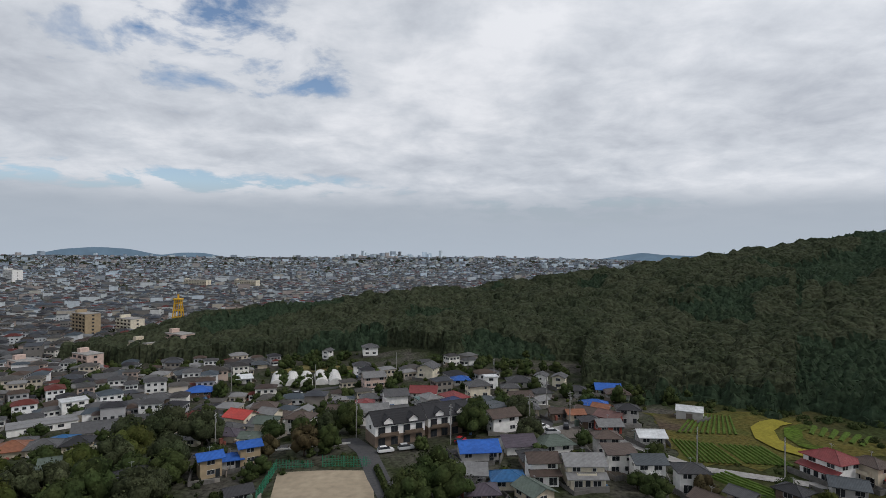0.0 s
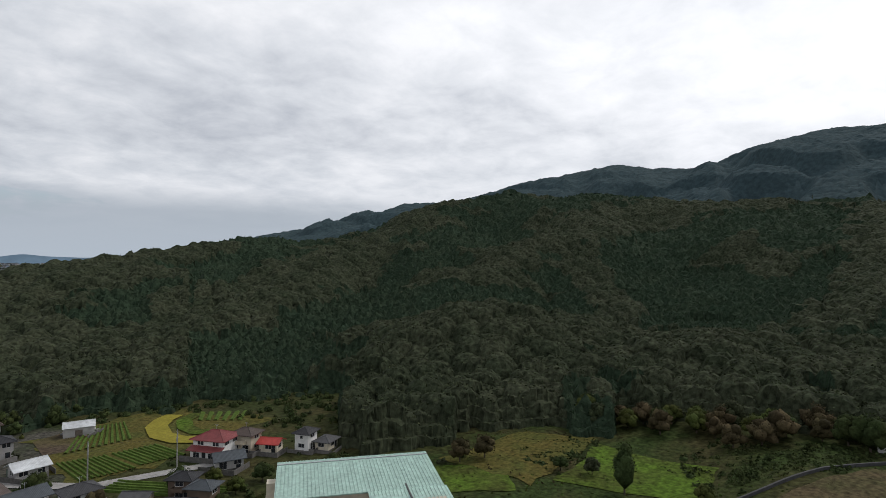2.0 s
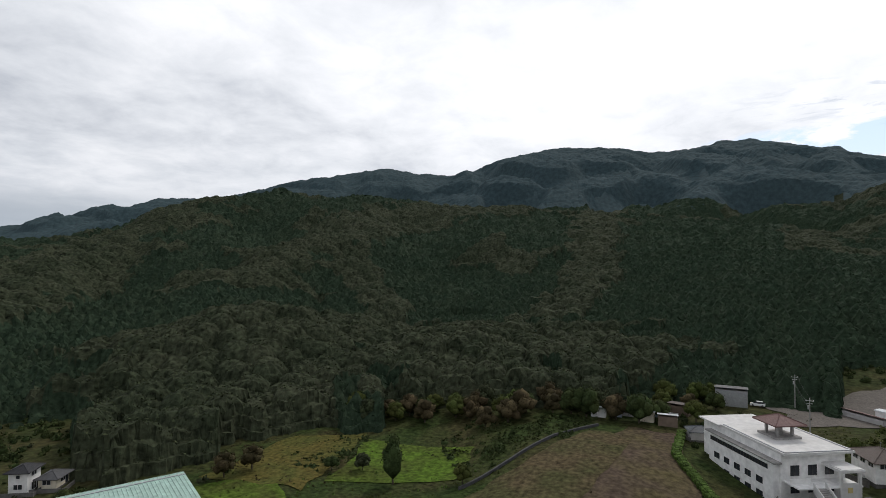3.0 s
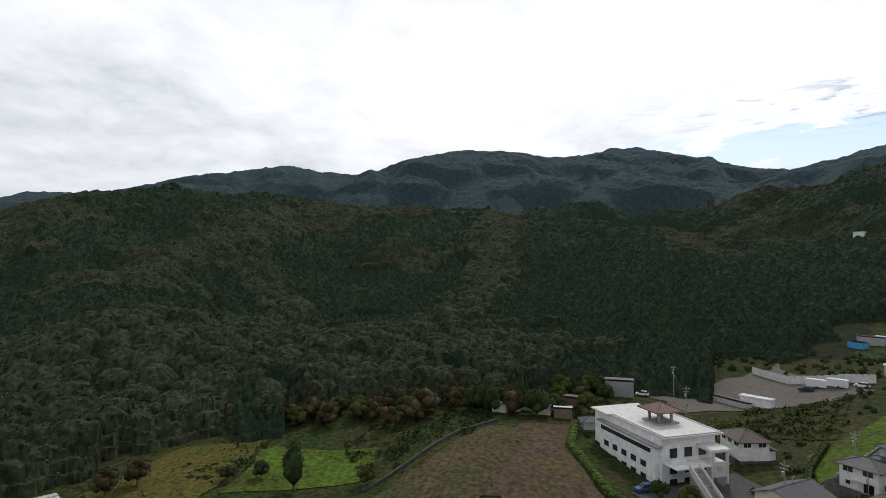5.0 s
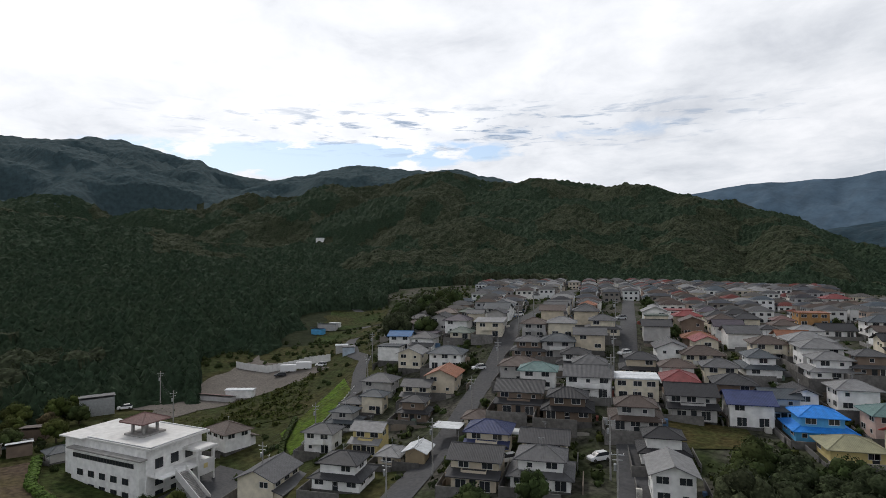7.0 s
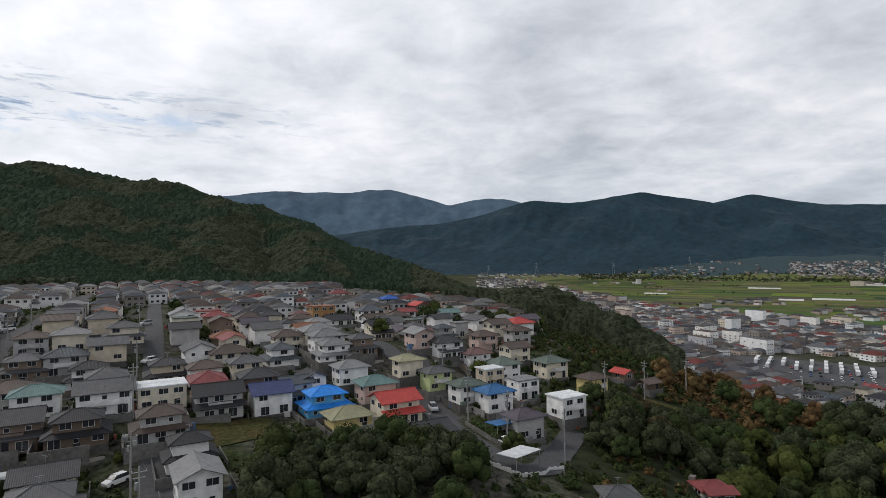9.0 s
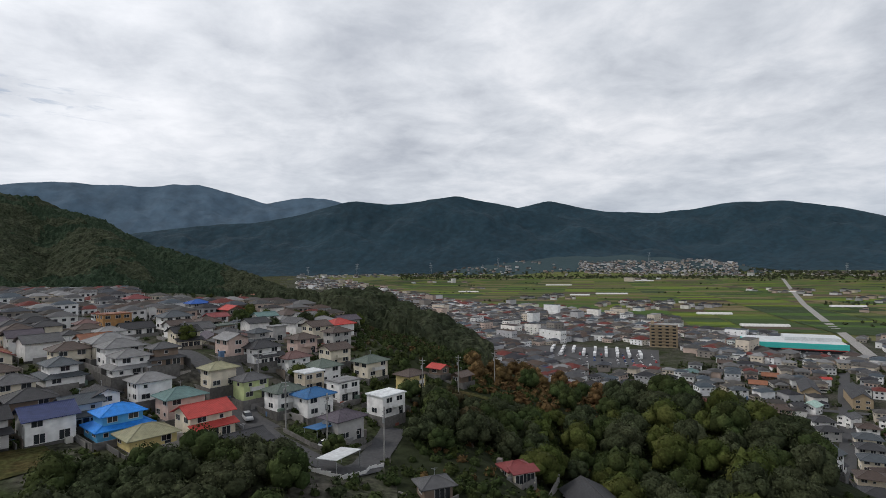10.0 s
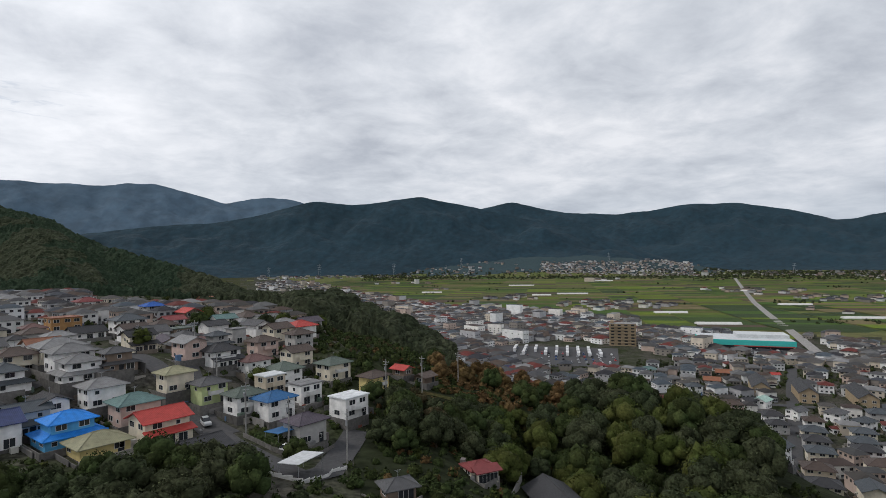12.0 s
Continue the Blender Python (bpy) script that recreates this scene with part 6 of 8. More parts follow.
def crop_rows(name, corners, rows, mat, label, height=0.45, gap=0.35):
    """Beds of crops: rounded ridges side by side between two edges of a field."""
    p = [Vector(c) for c in corners]
    ob = thing(name, *((p[0] + p[2]) / 2), z=0)
    base = ob.location.copy()
    for k in range(rows):
        f0, f1 = (k + gap / 2) / rows, (k + 1 - gap / 2) / rows
        a0, a1, b0, b1 = p[0].lerp(p[3], f0), p[0].lerp(p[3], f1), p[1].lerp(p[2], f0), p[1].lerp(p[2], f1)
        n = max(3, int((b0 - a0).length / 3))
        mids = np.array([(a0.lerp(b0, i / n) + a1.lerp(b1, i / n)) / 2 for i in range(n + 1)])
        rows_z = lie(mids[:, 0], mids[:, 1])[0]
        bm = bmesh.new()
        ring = None
        for i in range(n + 1):
            q0, q1 = a0.lerp(b0, i / n), a1.lerp(b1, i / n)
            m = (q0 + q1) / 2
            z = rows_z[i]
            now = [bm.verts.new((c.x - base.x, c.y - base.y, z + h)) for c, h in ((q0, 0.0), (q0.lerp(q1, 0.25), height * random.uniform(0.8, 1.2)), (q0.lerp(q1, 0.75), height * random.uniform(0.8, 1.2)), (q1, 0.0))]
            if ring:
                for j in range(3):
                    bm.faces.new((ring[j], now[j], now[j + 1], ring[j + 1]))
            ring = now
        bmesh.ops.recalc_face_normals(bm, faces=bm.faces)
        part("crop_bed", bm, mat, ob)
    return tagged(ob, label, "crop field")


drape("field_earth", [(58, 133), (66, 182), (104, 184), (118, 142)], M["gold"], "rough grassy terraces between the vegetable plots", 0.10, ragged=0.12)
drape("brown_plot", [(63, 163), (67, 180), (79, 183), (71, 161)], M["mud"], "bare brown vegetable plot", 0.16)
ribbon("rice_plot", [(103, 171.5), (98, 169), (92.5, 163.5), (88.5, 154), (89, 146.5), (93, 141)], 6.0, M["rice"], "ripe yellow rice on a curved terrace", 0.42, "field", 3.0)
ribbon("green_terrace", [(108, 167), (101, 163), (97, 156), (96, 149), (99, 144)], 4.5, M["meadow"], "green grass on a curved terrace", 0.36, "field", 3.0)
drape("rice_plot", [(96, 133), (99, 141), (106, 137), (101, 130)], M["rice"], "ripe yellow rice on a terrace", 0.42)
drape("sand_ground", [(-38, 131.5), (-16, 130), (-13, 112), (-35, 115)], M["sand"], "bare sandy playground beside the village road", 0.14)
drape("yellow_field", [(-86, 280), (-46, 280), (-26, 272), (-70, 303)], M["stubble"], "dry yellow field below the wood", 0.3)
drape("yellow_field", [(-46, 278), (-26, 270), (-22, 262), (-48, 268)], M["meadow"], "green strip of field", 0.3)
drape("earth_mound_top", [(112, 8), (160, -20), (158, -31), (108, -30)], M["mud"], "bare brown earth with thin grass", 0.2, ragged=0.1)
drape("dry_bank", [(116, 18), (154, -9), (150, -20), (108, -4)], M["bank"], "bank of dry yellow grass", 0.28, ragged=0.12)
drape("green_meadow", [(99, 72), (112, 77), (127, 66), (111, 55)], M["meadow"], "bright green meadow behind the assembly hall", 0.18, ragged=0.1)
drape("green_meadow", [(121, 51), (150, 50), (146, 20), (126, 21)], M["meadow"], "bright green meadow under the wood", 0.16, ragged=0.08)
drape("rough_meadow", [(118, 80), (150, 70), (154, 52), (116, 54)], M["gold"], "rough yellow-brown grass at the wood's edge", 0.2, ragged=0.15)
drape("lawn", [(116, -73), (132, -80), (152, -116), (138, -108)], M["meadow"], "sloping green lawn beside the lane", 0.16)
drape("gravel_yard", [(172, -66), (194, -66), (212, -118), (170, -122)], M["gravel"], "pale gravel yard at the foot of the wood", 0.18, ragged=0.1)
drape("terrace_field", [polar(125, 282), polar(126, 326), polar(132, 322), polar(131, 280)], M["valley"], "overgrown yellow-green terrace up the valley", 0.25, ragged=0.1)
drape("terrace_field", [polar(124, 252), polar(125, 278), polar(131, 274), polar(130, 250)], M["valley"], "weedy green terrace up the valley", 0.25, ragged=0.1)
drape("estate_plot", [(44, -113), (32, -121), (26, -110), (38, -102)], M["straw"], "empty plot of yellow-green grass", 0.2)
drape("scrub_bank", [(150, -70), (172, -88), (172, -118), (140, -92)], M["scrub"], "bank overgrown with weeds and creepers", 0.2)
drape("car_park", [(-262, -470), (-352, -402), (-290, -330), (-205, -375)], M["asphalt"], "large asphalt car park full of buses and cars", 0.3, 12)
drape("store_car_park", [(-470, -300), (-500, -335), (-440, -380), (-405, -340)], M["asphalt"], "asphalt car park in front of the superstore", 0.3, 12)
drape("forecourt", [(118, -36), (128, -62), (108, -66), (104, -42)], M["asphalt"], "dark asphalt forecourt of the meeting hall", 0.16)
drape("bare_yard", [(24, 150), (40, 156), (40, 168), (22, 162)], M["gravel"], "gravel yard with parked cars", 0.16)
crop_rows("vegetable_plot", [(66, 160), (80, 181), (91, 178), (83, 158)], 11, M["crop"], "green vegetable rows on a valley plot")
crop_rows("vegetable_plot", [(62, 154), (60, 137), (72, 135), (72, 150)], 10, M["crop"], "dark green vegetable rows on a valley plot")
crop_rows("vegetable_plot", [(73, 150), (73, 136), (84, 134), (84, 148)], 9, M["crop"], "green vegetable rows on a valley plot")
crop_rows("vegetable_plot", [(103, 160), (109, 168), (119, 155), (111, 148)], 6, M["crop"], "green vegetable rows on a valley plot")
crop_rows("vegetable_plot", [(60, 128), (72, 104), (78, 107), (66, 131)], 5, M["crop"], "narrow strip of green vegetables")

ribbon("estate_street", [(60, -42), (73, -71), (94, -118), (116, -168), (146, -240), (188, -330)], 6.0, M["asphalt"], "worn asphalt street through the estate")
ribbon("estate_street", [(20, -52), (40, -88), (52, -113), (88, -192), (120, -262)], 5.0, M["asphalt"], "worn asphalt street between the houses")
ribbon("estate_street", [(2, -165), (-3, -128), (-6.5, -116), (-11, -105.5), (-15.5, -98), (-18.5, -96.2), (-22, -99), (-26.5, -108), (-33, -120)], 5.4, M["asphalt"], "asphalt street round the corner house")
ribbon("estate_street", [(-7, -121), (22, -186), (60, -270)], 5.0, M["asphalt"], "asphalt street between the houses")
ribbon("estate_lane", [(94, -118), (52, -140), (10, -160)], 4.2, M["asphalt"], "narrow asphalt lane between the houses")
ribbon("estate_lane", [(116, -168), (75, -190), (25, -215)], 4.2, M["asphalt"], "narrow asphalt lane between the houses")
ribbon("valley_lane", [(92, -38), (102, -56), (114, -75), (134, -107), (150, -121), (158, -130), (170, -134), (192, -150), (206, -168), (232, -196), (270, -210)], 4.5, M["asphalt"], "narrow asphalt lane up the valley")
ribbon("village_road", [(-9, 112), (-14, 126), (-19, 143), (-24, 152), (-60, 148), (-120, 140)], 5.0, M["asphalt"], "asphalt village road")
ribbon("village_road", [(3, 112), (4, 143), (28, 160), (38, 188), (20, 230), (-20, 250), (-90, 240)], 4.2, M["asphalt"], "narrow asphalt village road")
ribbon("village_lane", [(28, 160), (40, 168), (52, 146), (60, 133), (76, 126), (90, 120)], 3.4, M["concrete"], "concrete farm lane past the plots")
ribbon("slope_path", [(-54, -149), (-63, -147.5), (-67.6, -145.7), (-73.5, -139.8), (-80.7, -136.6), (-92, -134)], 2.6, M["straw"], "pale gravel path down the slope")
ribbon("farm_road", [(-472, -299), (-900, -680), (-1822, -1454)], 9, M["concrete"], "straight pale road across the rice plain", 0.7, step=40)
ribbon("plain_street", [(-205, -140), (-262, -178), (-330, -226), (-440, -300), (-480, -330)], 6, M["asphalt"], "asphalt street of the lower town", 0.3, step=10)
ribbon("plain_street", [(-230, -262), (-300, -200), (-360, -150)], 5, M["asphalt"], "asphalt street of the lower town", 0.3, step=10)
ribbon("plain_street", [(-190, -330), (-300, -310), (-420, -318)], 6, M["asphalt"], "asphalt street of the lower town", 0.3, step=10)

# ---- the rest of the estate, the village and the lower town ----
TILES = ["grey", "grey", "dark", "slate", "brown", "brown", "light", "black", "green", "grey", "purple"]
WALL_MIX = ["cream", "white", "beige", "grey", "white", "white", "brown", "cream"]
BRIGHT = ["maroon", "red", "orange", "blue", "teal", "pinkish", "navy"]
STREETS = []


def street_line(points, half):
    pts = [Vector(p) for p in points]
    for a, b in zip(pts, pts[1:]):
        STREETS.append((a, b, half))


for line in ([(60, -42), (73, -71), (94, -118), (116, -168), (146, -240), (188, -330)], [(20, -52), (40, -88), (52, -113), (88, -192), (120, -262)], [(2, -165), (-3, -128), (-6.5, -116), (-11, -105.5), (-15.5, -98), (-18.5, -96.2), (-26.5, -108), (-33, -120)],
             [(-7, -121), (22, -186), (60, -270)], [(-9, 112), (-19, 143), (-24, 152), (-120, 140)], [(3, 112), (4, 143), (28, 160), (38, 188), (20, 230), (-90, 240)],
             [(-205, -140), (-330, -226), (-480, -330)], [(-230, -262), (-360, -150)], [(-190, -330), (-420, -318)], [(92, -38), (114, -75), (150, -121), (170, -134)],
             [(28, 160), (40, 168), (60, 133), (90, 120)], [(-54, -149), (-67, -146), (-80, -137), (-92, -134)]):
    street_line(line, 5.5)
KEEP_CLEAR = [(-18, 296, 27), (6, 298, 18), (-26, 122, 17), (85, 158, 34), (-55, 284, 34), (36, -111, 13), (125, 40, 40), (130, -8, 38), (185, -90, 38), (126, -88, 14), (32, 160, 9), (120, -50, 14), (-50, -96, 8), (-54, -82, 9), (-62, -84, 11), (-20, -93, 6),
              (-300, -400, 75), (-470, -345, 48), (158, -90, 22), (-62, 262, 24)]


def free(x, y, r):
    if any((x - a) ** 2 + (y - b) ** 2 < (r + c) ** 2 for a, b, c in BUILT) or any((x - a) ** 2 + (y - b) ** 2 < c * c for a, b, c in KEEP_CLEAR):
        return False
    p = Vector((x, y))
    for a, b, h in STREETS:
        t = max(0, min(1, (p - a).dot(b - a) / (b - a).length_squared))
        if (p - a.lerp(b, t)).length < h + r * 0.45:
            return False
    return True


REST = []


def infill(places, turn, lo, hi, full, most, bright=0.12, two=0.8, skip=0.08):
    """Houses on free lots: the nearest as things of their own, the others left for the joined rows."""
    rng = random.Random(len(places))
    made = 0
    rises = lie(np.array([p[0] for p in places]), np.array([p[1] for p in places]))[1]
    for (x, y), rise in zip(places, rises):
        w = rng.uniform(lo, hi)
        d = w * rng.uniform(0.72, 0.95)
        if rng.random() < skip or rise > 1.2 or not free(x, y, w * 0.46):
            continue
        far = math.hypot(x, y)
        storeys = 2 if rng.random() < two else 1
        t = turn + rng.choice((0, 0, 90, 180)) + rng.uniform(-4, 4) + (0 if turn == ESTATE else 28 * float(wobble(x, y, 170, 6)))
        if made >= most:
            REST.append((x, y, w, d, 2.3 * storeys + 0.3, radians(t)))
            BUILT.append((x, y, w / 2))
            if rng.random() < 0.5:
                # a low wing or store built on to one side
                a = radians(t + rng.choice((0, 180)))
                REST.append((x + math.cos(a) * w * 0.5, y + math.sin(a) * w * 0.5, w * 0.62, d * 0.7, 2.5, radians(t)))
            continue
        made += 1
        house(x, y, w, d, t, storeys, rng.choice(("hip", "hip", "gable", "gable" if rng.random() < 0.8 else "flat")), rng.choice(BRIGHT) if rng.random() < bright else rng.choice(TILES), rng.choice(WALL_MIX),
              1 if storeys == 2 and rng.random() < 0.4 and far < full else 0, detail=1)


def lots(u0, u1, v0, v1, du, dv, bearing, keep, jitter=1.0, seed=1):
    rng = random.Random(seed)
    a = radians(bearing)
    along, across = Vector((math.sin(a), math.cos(a))), Vector((math.cos(a), -math.sin(a)))
    out = []
    u = u0
    while u < u1:
        v = v0
        while v < v1:
            p = along * (u + rng.uniform(-jitter, jitter)) + across * (v + rng.uniform(-jitter, jitter))
            if keep(bearing_of(p.x, p.y), p.length):
                out.append((p.x, p.y))
            v += dv
        u += du
    out.sort(key=lambda q: q[0] ** 2 + q[1] ** 2)
    return out


infill(lots(70, 480, -220, 260, 10.8, 10.4, 152, lambda b, d: 132 < b < 168 and 100 < d < 250 or 168 <= b < 191 and 128 < d < 250 or 141 < b < 187 and 200 < d < 340 or 141 < b < 172 and 300 < d < 450), ESTATE, 7.0, 8.8, 260, 72, 0.26, 0.88)
infill(lots(120, 560, -420, 60, 9.8, 9.8, 352, lambda b, d: (b > 318 or b < 16) and 148 < d < 470 or b < 24 and 118 < d < 240, 2.2, 2), 20, 5.6, 8.8, 240, 56, 0.10, 0.4, 0.2)
infill(lots(60, 560, -330, 330, 11.2, 10.6, 222, lambda b, d: (202 if d > 330 else 212) < b < 262 and 225 < d < 500, 3.5, 3), 48, 6.8, 10.2, 300, 10, 0.13, 0.75, 0.06)


def far_town(name, places, sizes, heights, turns, label, dim=1.0, haze_tint=0.0):
    """Roofs and walls of a town too far off to count: two meshes, walls and roofs."""
    xs, ys = places
    rng = np.random.default_rng(len(xs))
    z = lie(xs, ys)[0]
    n = len(xs)
    w, d = sizes
    c, s = np.cos(turns), np.sin(turns)

    def world(px, py, pz):
        return np.stack([xs + c * px - s * py, ys + s * px + c * py, z + pz], -1)

    hw, hd, h = w / 2, d / 2, heights
    flat = h > 9
    rise = np.where(flat, 0.3, d * 0.2)
    low = [world(sx * hw, sy * hd, np.full(n, -3.0)) for sx, sy in ((-1, -1), (1, -1), (1, 1), (-1, 1))]
    top = [world(sx * hw, sy * hd, h) for sx, sy in ((-1, -1), (1, -1), (1, 1), (-1, 1))]
    v = np.stack(low + top, 1).reshape(-1, 3)
    k = 8 * np.arange(n)[:, None]
    f = np.concatenate([k + np.array(q) for q in ((0, 1, 5, 4), (1, 2, 6, 5), (2, 3, 7, 6), (3, 0, 4, 7), (4, 5, 6, 7))])
    # distance haze is put into these colours: a blue cast, and lighter roofs
    walls = variegated(name + "_walls", [tuple(dim * q * k for q, k in zip(c, (1 - haze_tint, 1, 1 + haze_tint))) for c in ((0.64, 0.64, 0.63), (0.36, 0.36, 0.37), (0.70, 0.68, 0.64), (0.22, 0.20, 0.18), (0.52, 0.46, 0.38), (0.74, 0.74, 0.74), (0.44, 0.35, 0.30))], 0.85, 0.3)
    roofs = variegated(name + "_roofs", [tuple((0.5 + haze_tint * 2) * dim * 0.9 * q * k for q, k in zip(c, (1 - haze_tint, 1, 1 + haze_tint))) for c in ((0.14, 0.14, 0.145), (0.19, 0.19, 0.195), (0.07, 0.07, 0.08), (0.15, 0.11, 0.09), (0.09, 0.085, 0.085), (0.13, 0.10, 0.09), (0.24, 0.24, 0.24), (0.12, 0.13, 0.15), (0.17, 0.16, 0.15), (0.42, 0.42, 0.42), (0.24, 0.07, 0.06), (0.13, 0.16, 0.19), (0.13, 0.13, 0.13), (0.12, 0.11, 0.10))], 0.7, 0.3)
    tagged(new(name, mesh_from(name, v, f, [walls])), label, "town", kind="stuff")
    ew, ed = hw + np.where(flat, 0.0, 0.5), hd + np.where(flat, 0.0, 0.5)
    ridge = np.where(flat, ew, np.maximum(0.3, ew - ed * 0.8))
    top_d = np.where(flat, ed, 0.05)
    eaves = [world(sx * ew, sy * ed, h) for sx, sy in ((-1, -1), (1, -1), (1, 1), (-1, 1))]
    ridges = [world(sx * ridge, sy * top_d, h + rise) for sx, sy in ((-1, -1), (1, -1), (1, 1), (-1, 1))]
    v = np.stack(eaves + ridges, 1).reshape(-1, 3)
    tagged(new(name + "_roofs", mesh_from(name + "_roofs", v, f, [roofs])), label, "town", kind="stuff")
    # rows of windows on the taller blocks and the nearer houses
    win = np.hypot(xs, ys) < 800
    vs = []
    for floor in range(4):
        ok = win & (h > 2.4 * floor + 2.0) & (rng.random(n) < 0.75)
        for u in (-0.6, 0.02, 0.62):
            for side, off in ((0, -1), (1, 1), (2, -1), (3, 1)):
                px = u * hw if side < 2 else off * (hw + 0.06)
                py = off * (hd + 0.06) if side < 2 else u * hd
                q = []
                for e, zz in ((-0.6, 0.8), (0.6, 0.8), (0.6, 1.75), (-0.6, 1.75)):
                    q.append(world(px + (e if side < 2 else 0), py + (e if side >= 2 else 0), np.full(n, zz + floor * 2.4))[ok])
                vs.append(np.stack(q, 1).reshape(-1, 3))
    v = np.concatenate(vs)
    if len(v):
        tagged(new(name + "_windows", mesh_from(name + "_windows", v, np.arange(len(v)).reshape(-1, 4), [M["glass"]])), "dark windows of the distant houses", "windows", kind="stuff")


def build_far_towns():
    rng = np.random.default_rng(21)
    r = np.array(REST)
    far_town("joined_houses", (r[:, 0], r[:, 1]), (r[:, 2], r[:, 3]), r[:, 4], r[:, 5], "more distant rows of tiled two-storey houses", 1.05)

    def sow(n, b0, b1, d0, d1, power, keep=None):
        d = d0 * (d1 / d0) ** (rng.random(n) ** power)
        b = np.radians(rng.uniform(b0, b1, n))
        x, y = d * np.sin(b), d * np.cos(b)
        z, rise = lie(x, y)
        ok = rise < (60 if d0 > 2200 else 1.0)
        if keep is not None:
            ok &= keep(x, y)
        return x[ok], y[ok]

    def make(name, x, y, label, tall=0.08, grow=1.0, dim=1.0, haze_tint=0.0):
        n, far = len(x), np.hypot(x, y)
        big = np.maximum(1, far / 1500) ** 0.5 * grow
        w = rng.uniform(9, 16, n) * big
        d = w * rng.uniform(0.6, 0.95, n)
        h = rng.uniform(3.2, 6.4, n)
        t = rng.random(n) < tall
        h = np.where(t, rng.uniform(9, 17, n) * big, h)
        w = np.where(t, w * rng.uniform(1.2, 2.6, n), w)
        far_town(name, (x, y), (w, d), h, np.round(rng.uniform(0, 4, n)) * math.pi / 2 + 0.4 + rng.normal(0, 0.08, n), label, dim, haze_tint)

    x, y = sow(21000, 314, 384, 440, 4750, 0.6)
    far = np.hypot(x, y)
    # each farther band is bluer and lighter, with more haze painted in
    for lo, hi, dim, haze_tint in ((0, 900, 0.76, 0.04), (900, 1900, 0.78, 0.1), (1900, 9000, 0.82, 0.15)):
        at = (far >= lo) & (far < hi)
        make("north_town", x[at], y[at], "grey sprawl of houses and flats out to the bay", 0.03, 0.8, dim, haze_tint)
    n = 46
    b, d = np.radians(np.where(rng.random(n) < 0.6, rng.normal(354.5, 2.2, n), rng.uniform(322, 375, n))), rng.uniform(4300, 4750, n)
    far_town("city_towers", (d * np.sin(b), d * np.cos(b)), (rng.uniform(16, 40, n), rng.uniform(16, 30, n)), rng.uniform(24, 60, n) * np.where(rng.random(n) < 0.25, 1.0, 0.55), rng.uniform(0, 1.5, n), "tall pale towers on the horizon of the city", 1.0, 0.16)
    ok = lambda x, y: ~((np.hypot(x + 300, y + 400) < 70) | (np.hypot(x + 470, y + 345) < 52))
    x, y = sow(5200, 194, 262, 330, 1300, 0.85, lambda x, y: ok(x, y) & ((np.hypot(x, y) > 500) | (bearing_of(x, y) < 214)) & (np.hypot(x, y) < town_edge(bearing_of(x, y)) * (1 + 0.08 * wobble(x, y, 110, 4))))
    make("lower_town", x, y, "houses and shops of the lower town on the plain", 0.02, 0.92, 1.2)
    x, y = sow(1400, 188, 256, 650, 2600, 0.8, lambda x, y: wobble(x, y, 700, 14) > 0.75)
    make("plain_hamlet", x, y, "farmhouses and sheds clustered on the rice plain", 0.02, 0.9, 0.9)
    x, y = sow(1500, 186, 200, 620, 2400, 0.8, lambda x, y: (wobble(x, y, 500, 24) > -0.15) & (np.hypot(x, y) < 1.1 * town_edge(bearing_of(x, y))))
    make("plain_town", x, y, "houses and sheds of the town along the foot of the hills", 0.03, 0.85, 0.85)
    for b, d, r, n in ((221, 1010, 95, 46), (219, 780, 60, 26), (211, 1150, 60, 14), (213, 900, 40, 8), (233, 1500, 120, 22), (240, 1300, 90, 30)):
        cx, cy = polar(b, d)
        a, q = rng.uniform(0, 6.283, n), r * np.sqrt(rng.random(n))
        make("plain_hamlet", cx + q * np.cos(a), cy + q * np.sin(a), "farmhouses and sheds clustered on the rice plain", 0.0, 1.0, 0.9)
    x, y = sow(1100, 214, 228, 2550, 3000, 1.0)
    make("hillside_suburb", x, y, "pale suburb at the foot of the far hills", 0.02, 0.5, 0.75)
    x, y = sow(800, 186, 262, 2500, 3200, 1.0)
    make("far_village", x, y, "villages strung along the foot of the far hills", 0.03, 0.7, 0.6)


build_far_towns()

# ---- trees, shrubs and hedges near the houses ----
def tree_meshes(kind, leaf, n, tufts, size, lobes=12):
    rng = np.random.default_rng(n * 7 + tufts)
    out = []
    for _ in range(n):
        v, f = crown(rng, kind, tufts, size, ICO1, lobes)
        out.append(mesh_from("crown", v, f, [LEAVES[leaf]], None, True))
    return out


def trunk_mesh():
    bm = bmesh.new()
    for (x, y, z), (x2, y2, z2), r, r2 in (((0, 0, -0.3), (0.03, 0.02, 0.75), 0.07, 0.045), ((0.02, 0, 0.4), (0.45, 0.1, 1.0), 0.035, 0.015), ((0.02, 0, 0.5), (-0.35, 0.3, 1.05), 0.035, 0.015), ((0.02, 0.0, 0.6), (-0.05, -0.45, 1.1), 0.03, 0.012)):
        a, b = Vector((x, y, z)), Vector((x2, y2, z2))
        q = (b - a).to_track_quat("Z", "Y")
        rings = [[bm.verts.new(p + q @ Vector((rr * math.cos(k * math.pi / 3), rr * math.sin(k * math.pi / 3), 0))) for k in range(6)] for p, rr in ((a, r), (b, r2))]
        for k in range(6):
            bm.faces.new((rings[0][k], rings[0][(k + 1) % 6], rings[1][(k + 1) % 6], rings[1][k]))
    me = bpy.data.meshes.new("trunk")
    bm.to_mesh(me)
    bm.free()
    me.materials.append(M["trunk"])
    return me


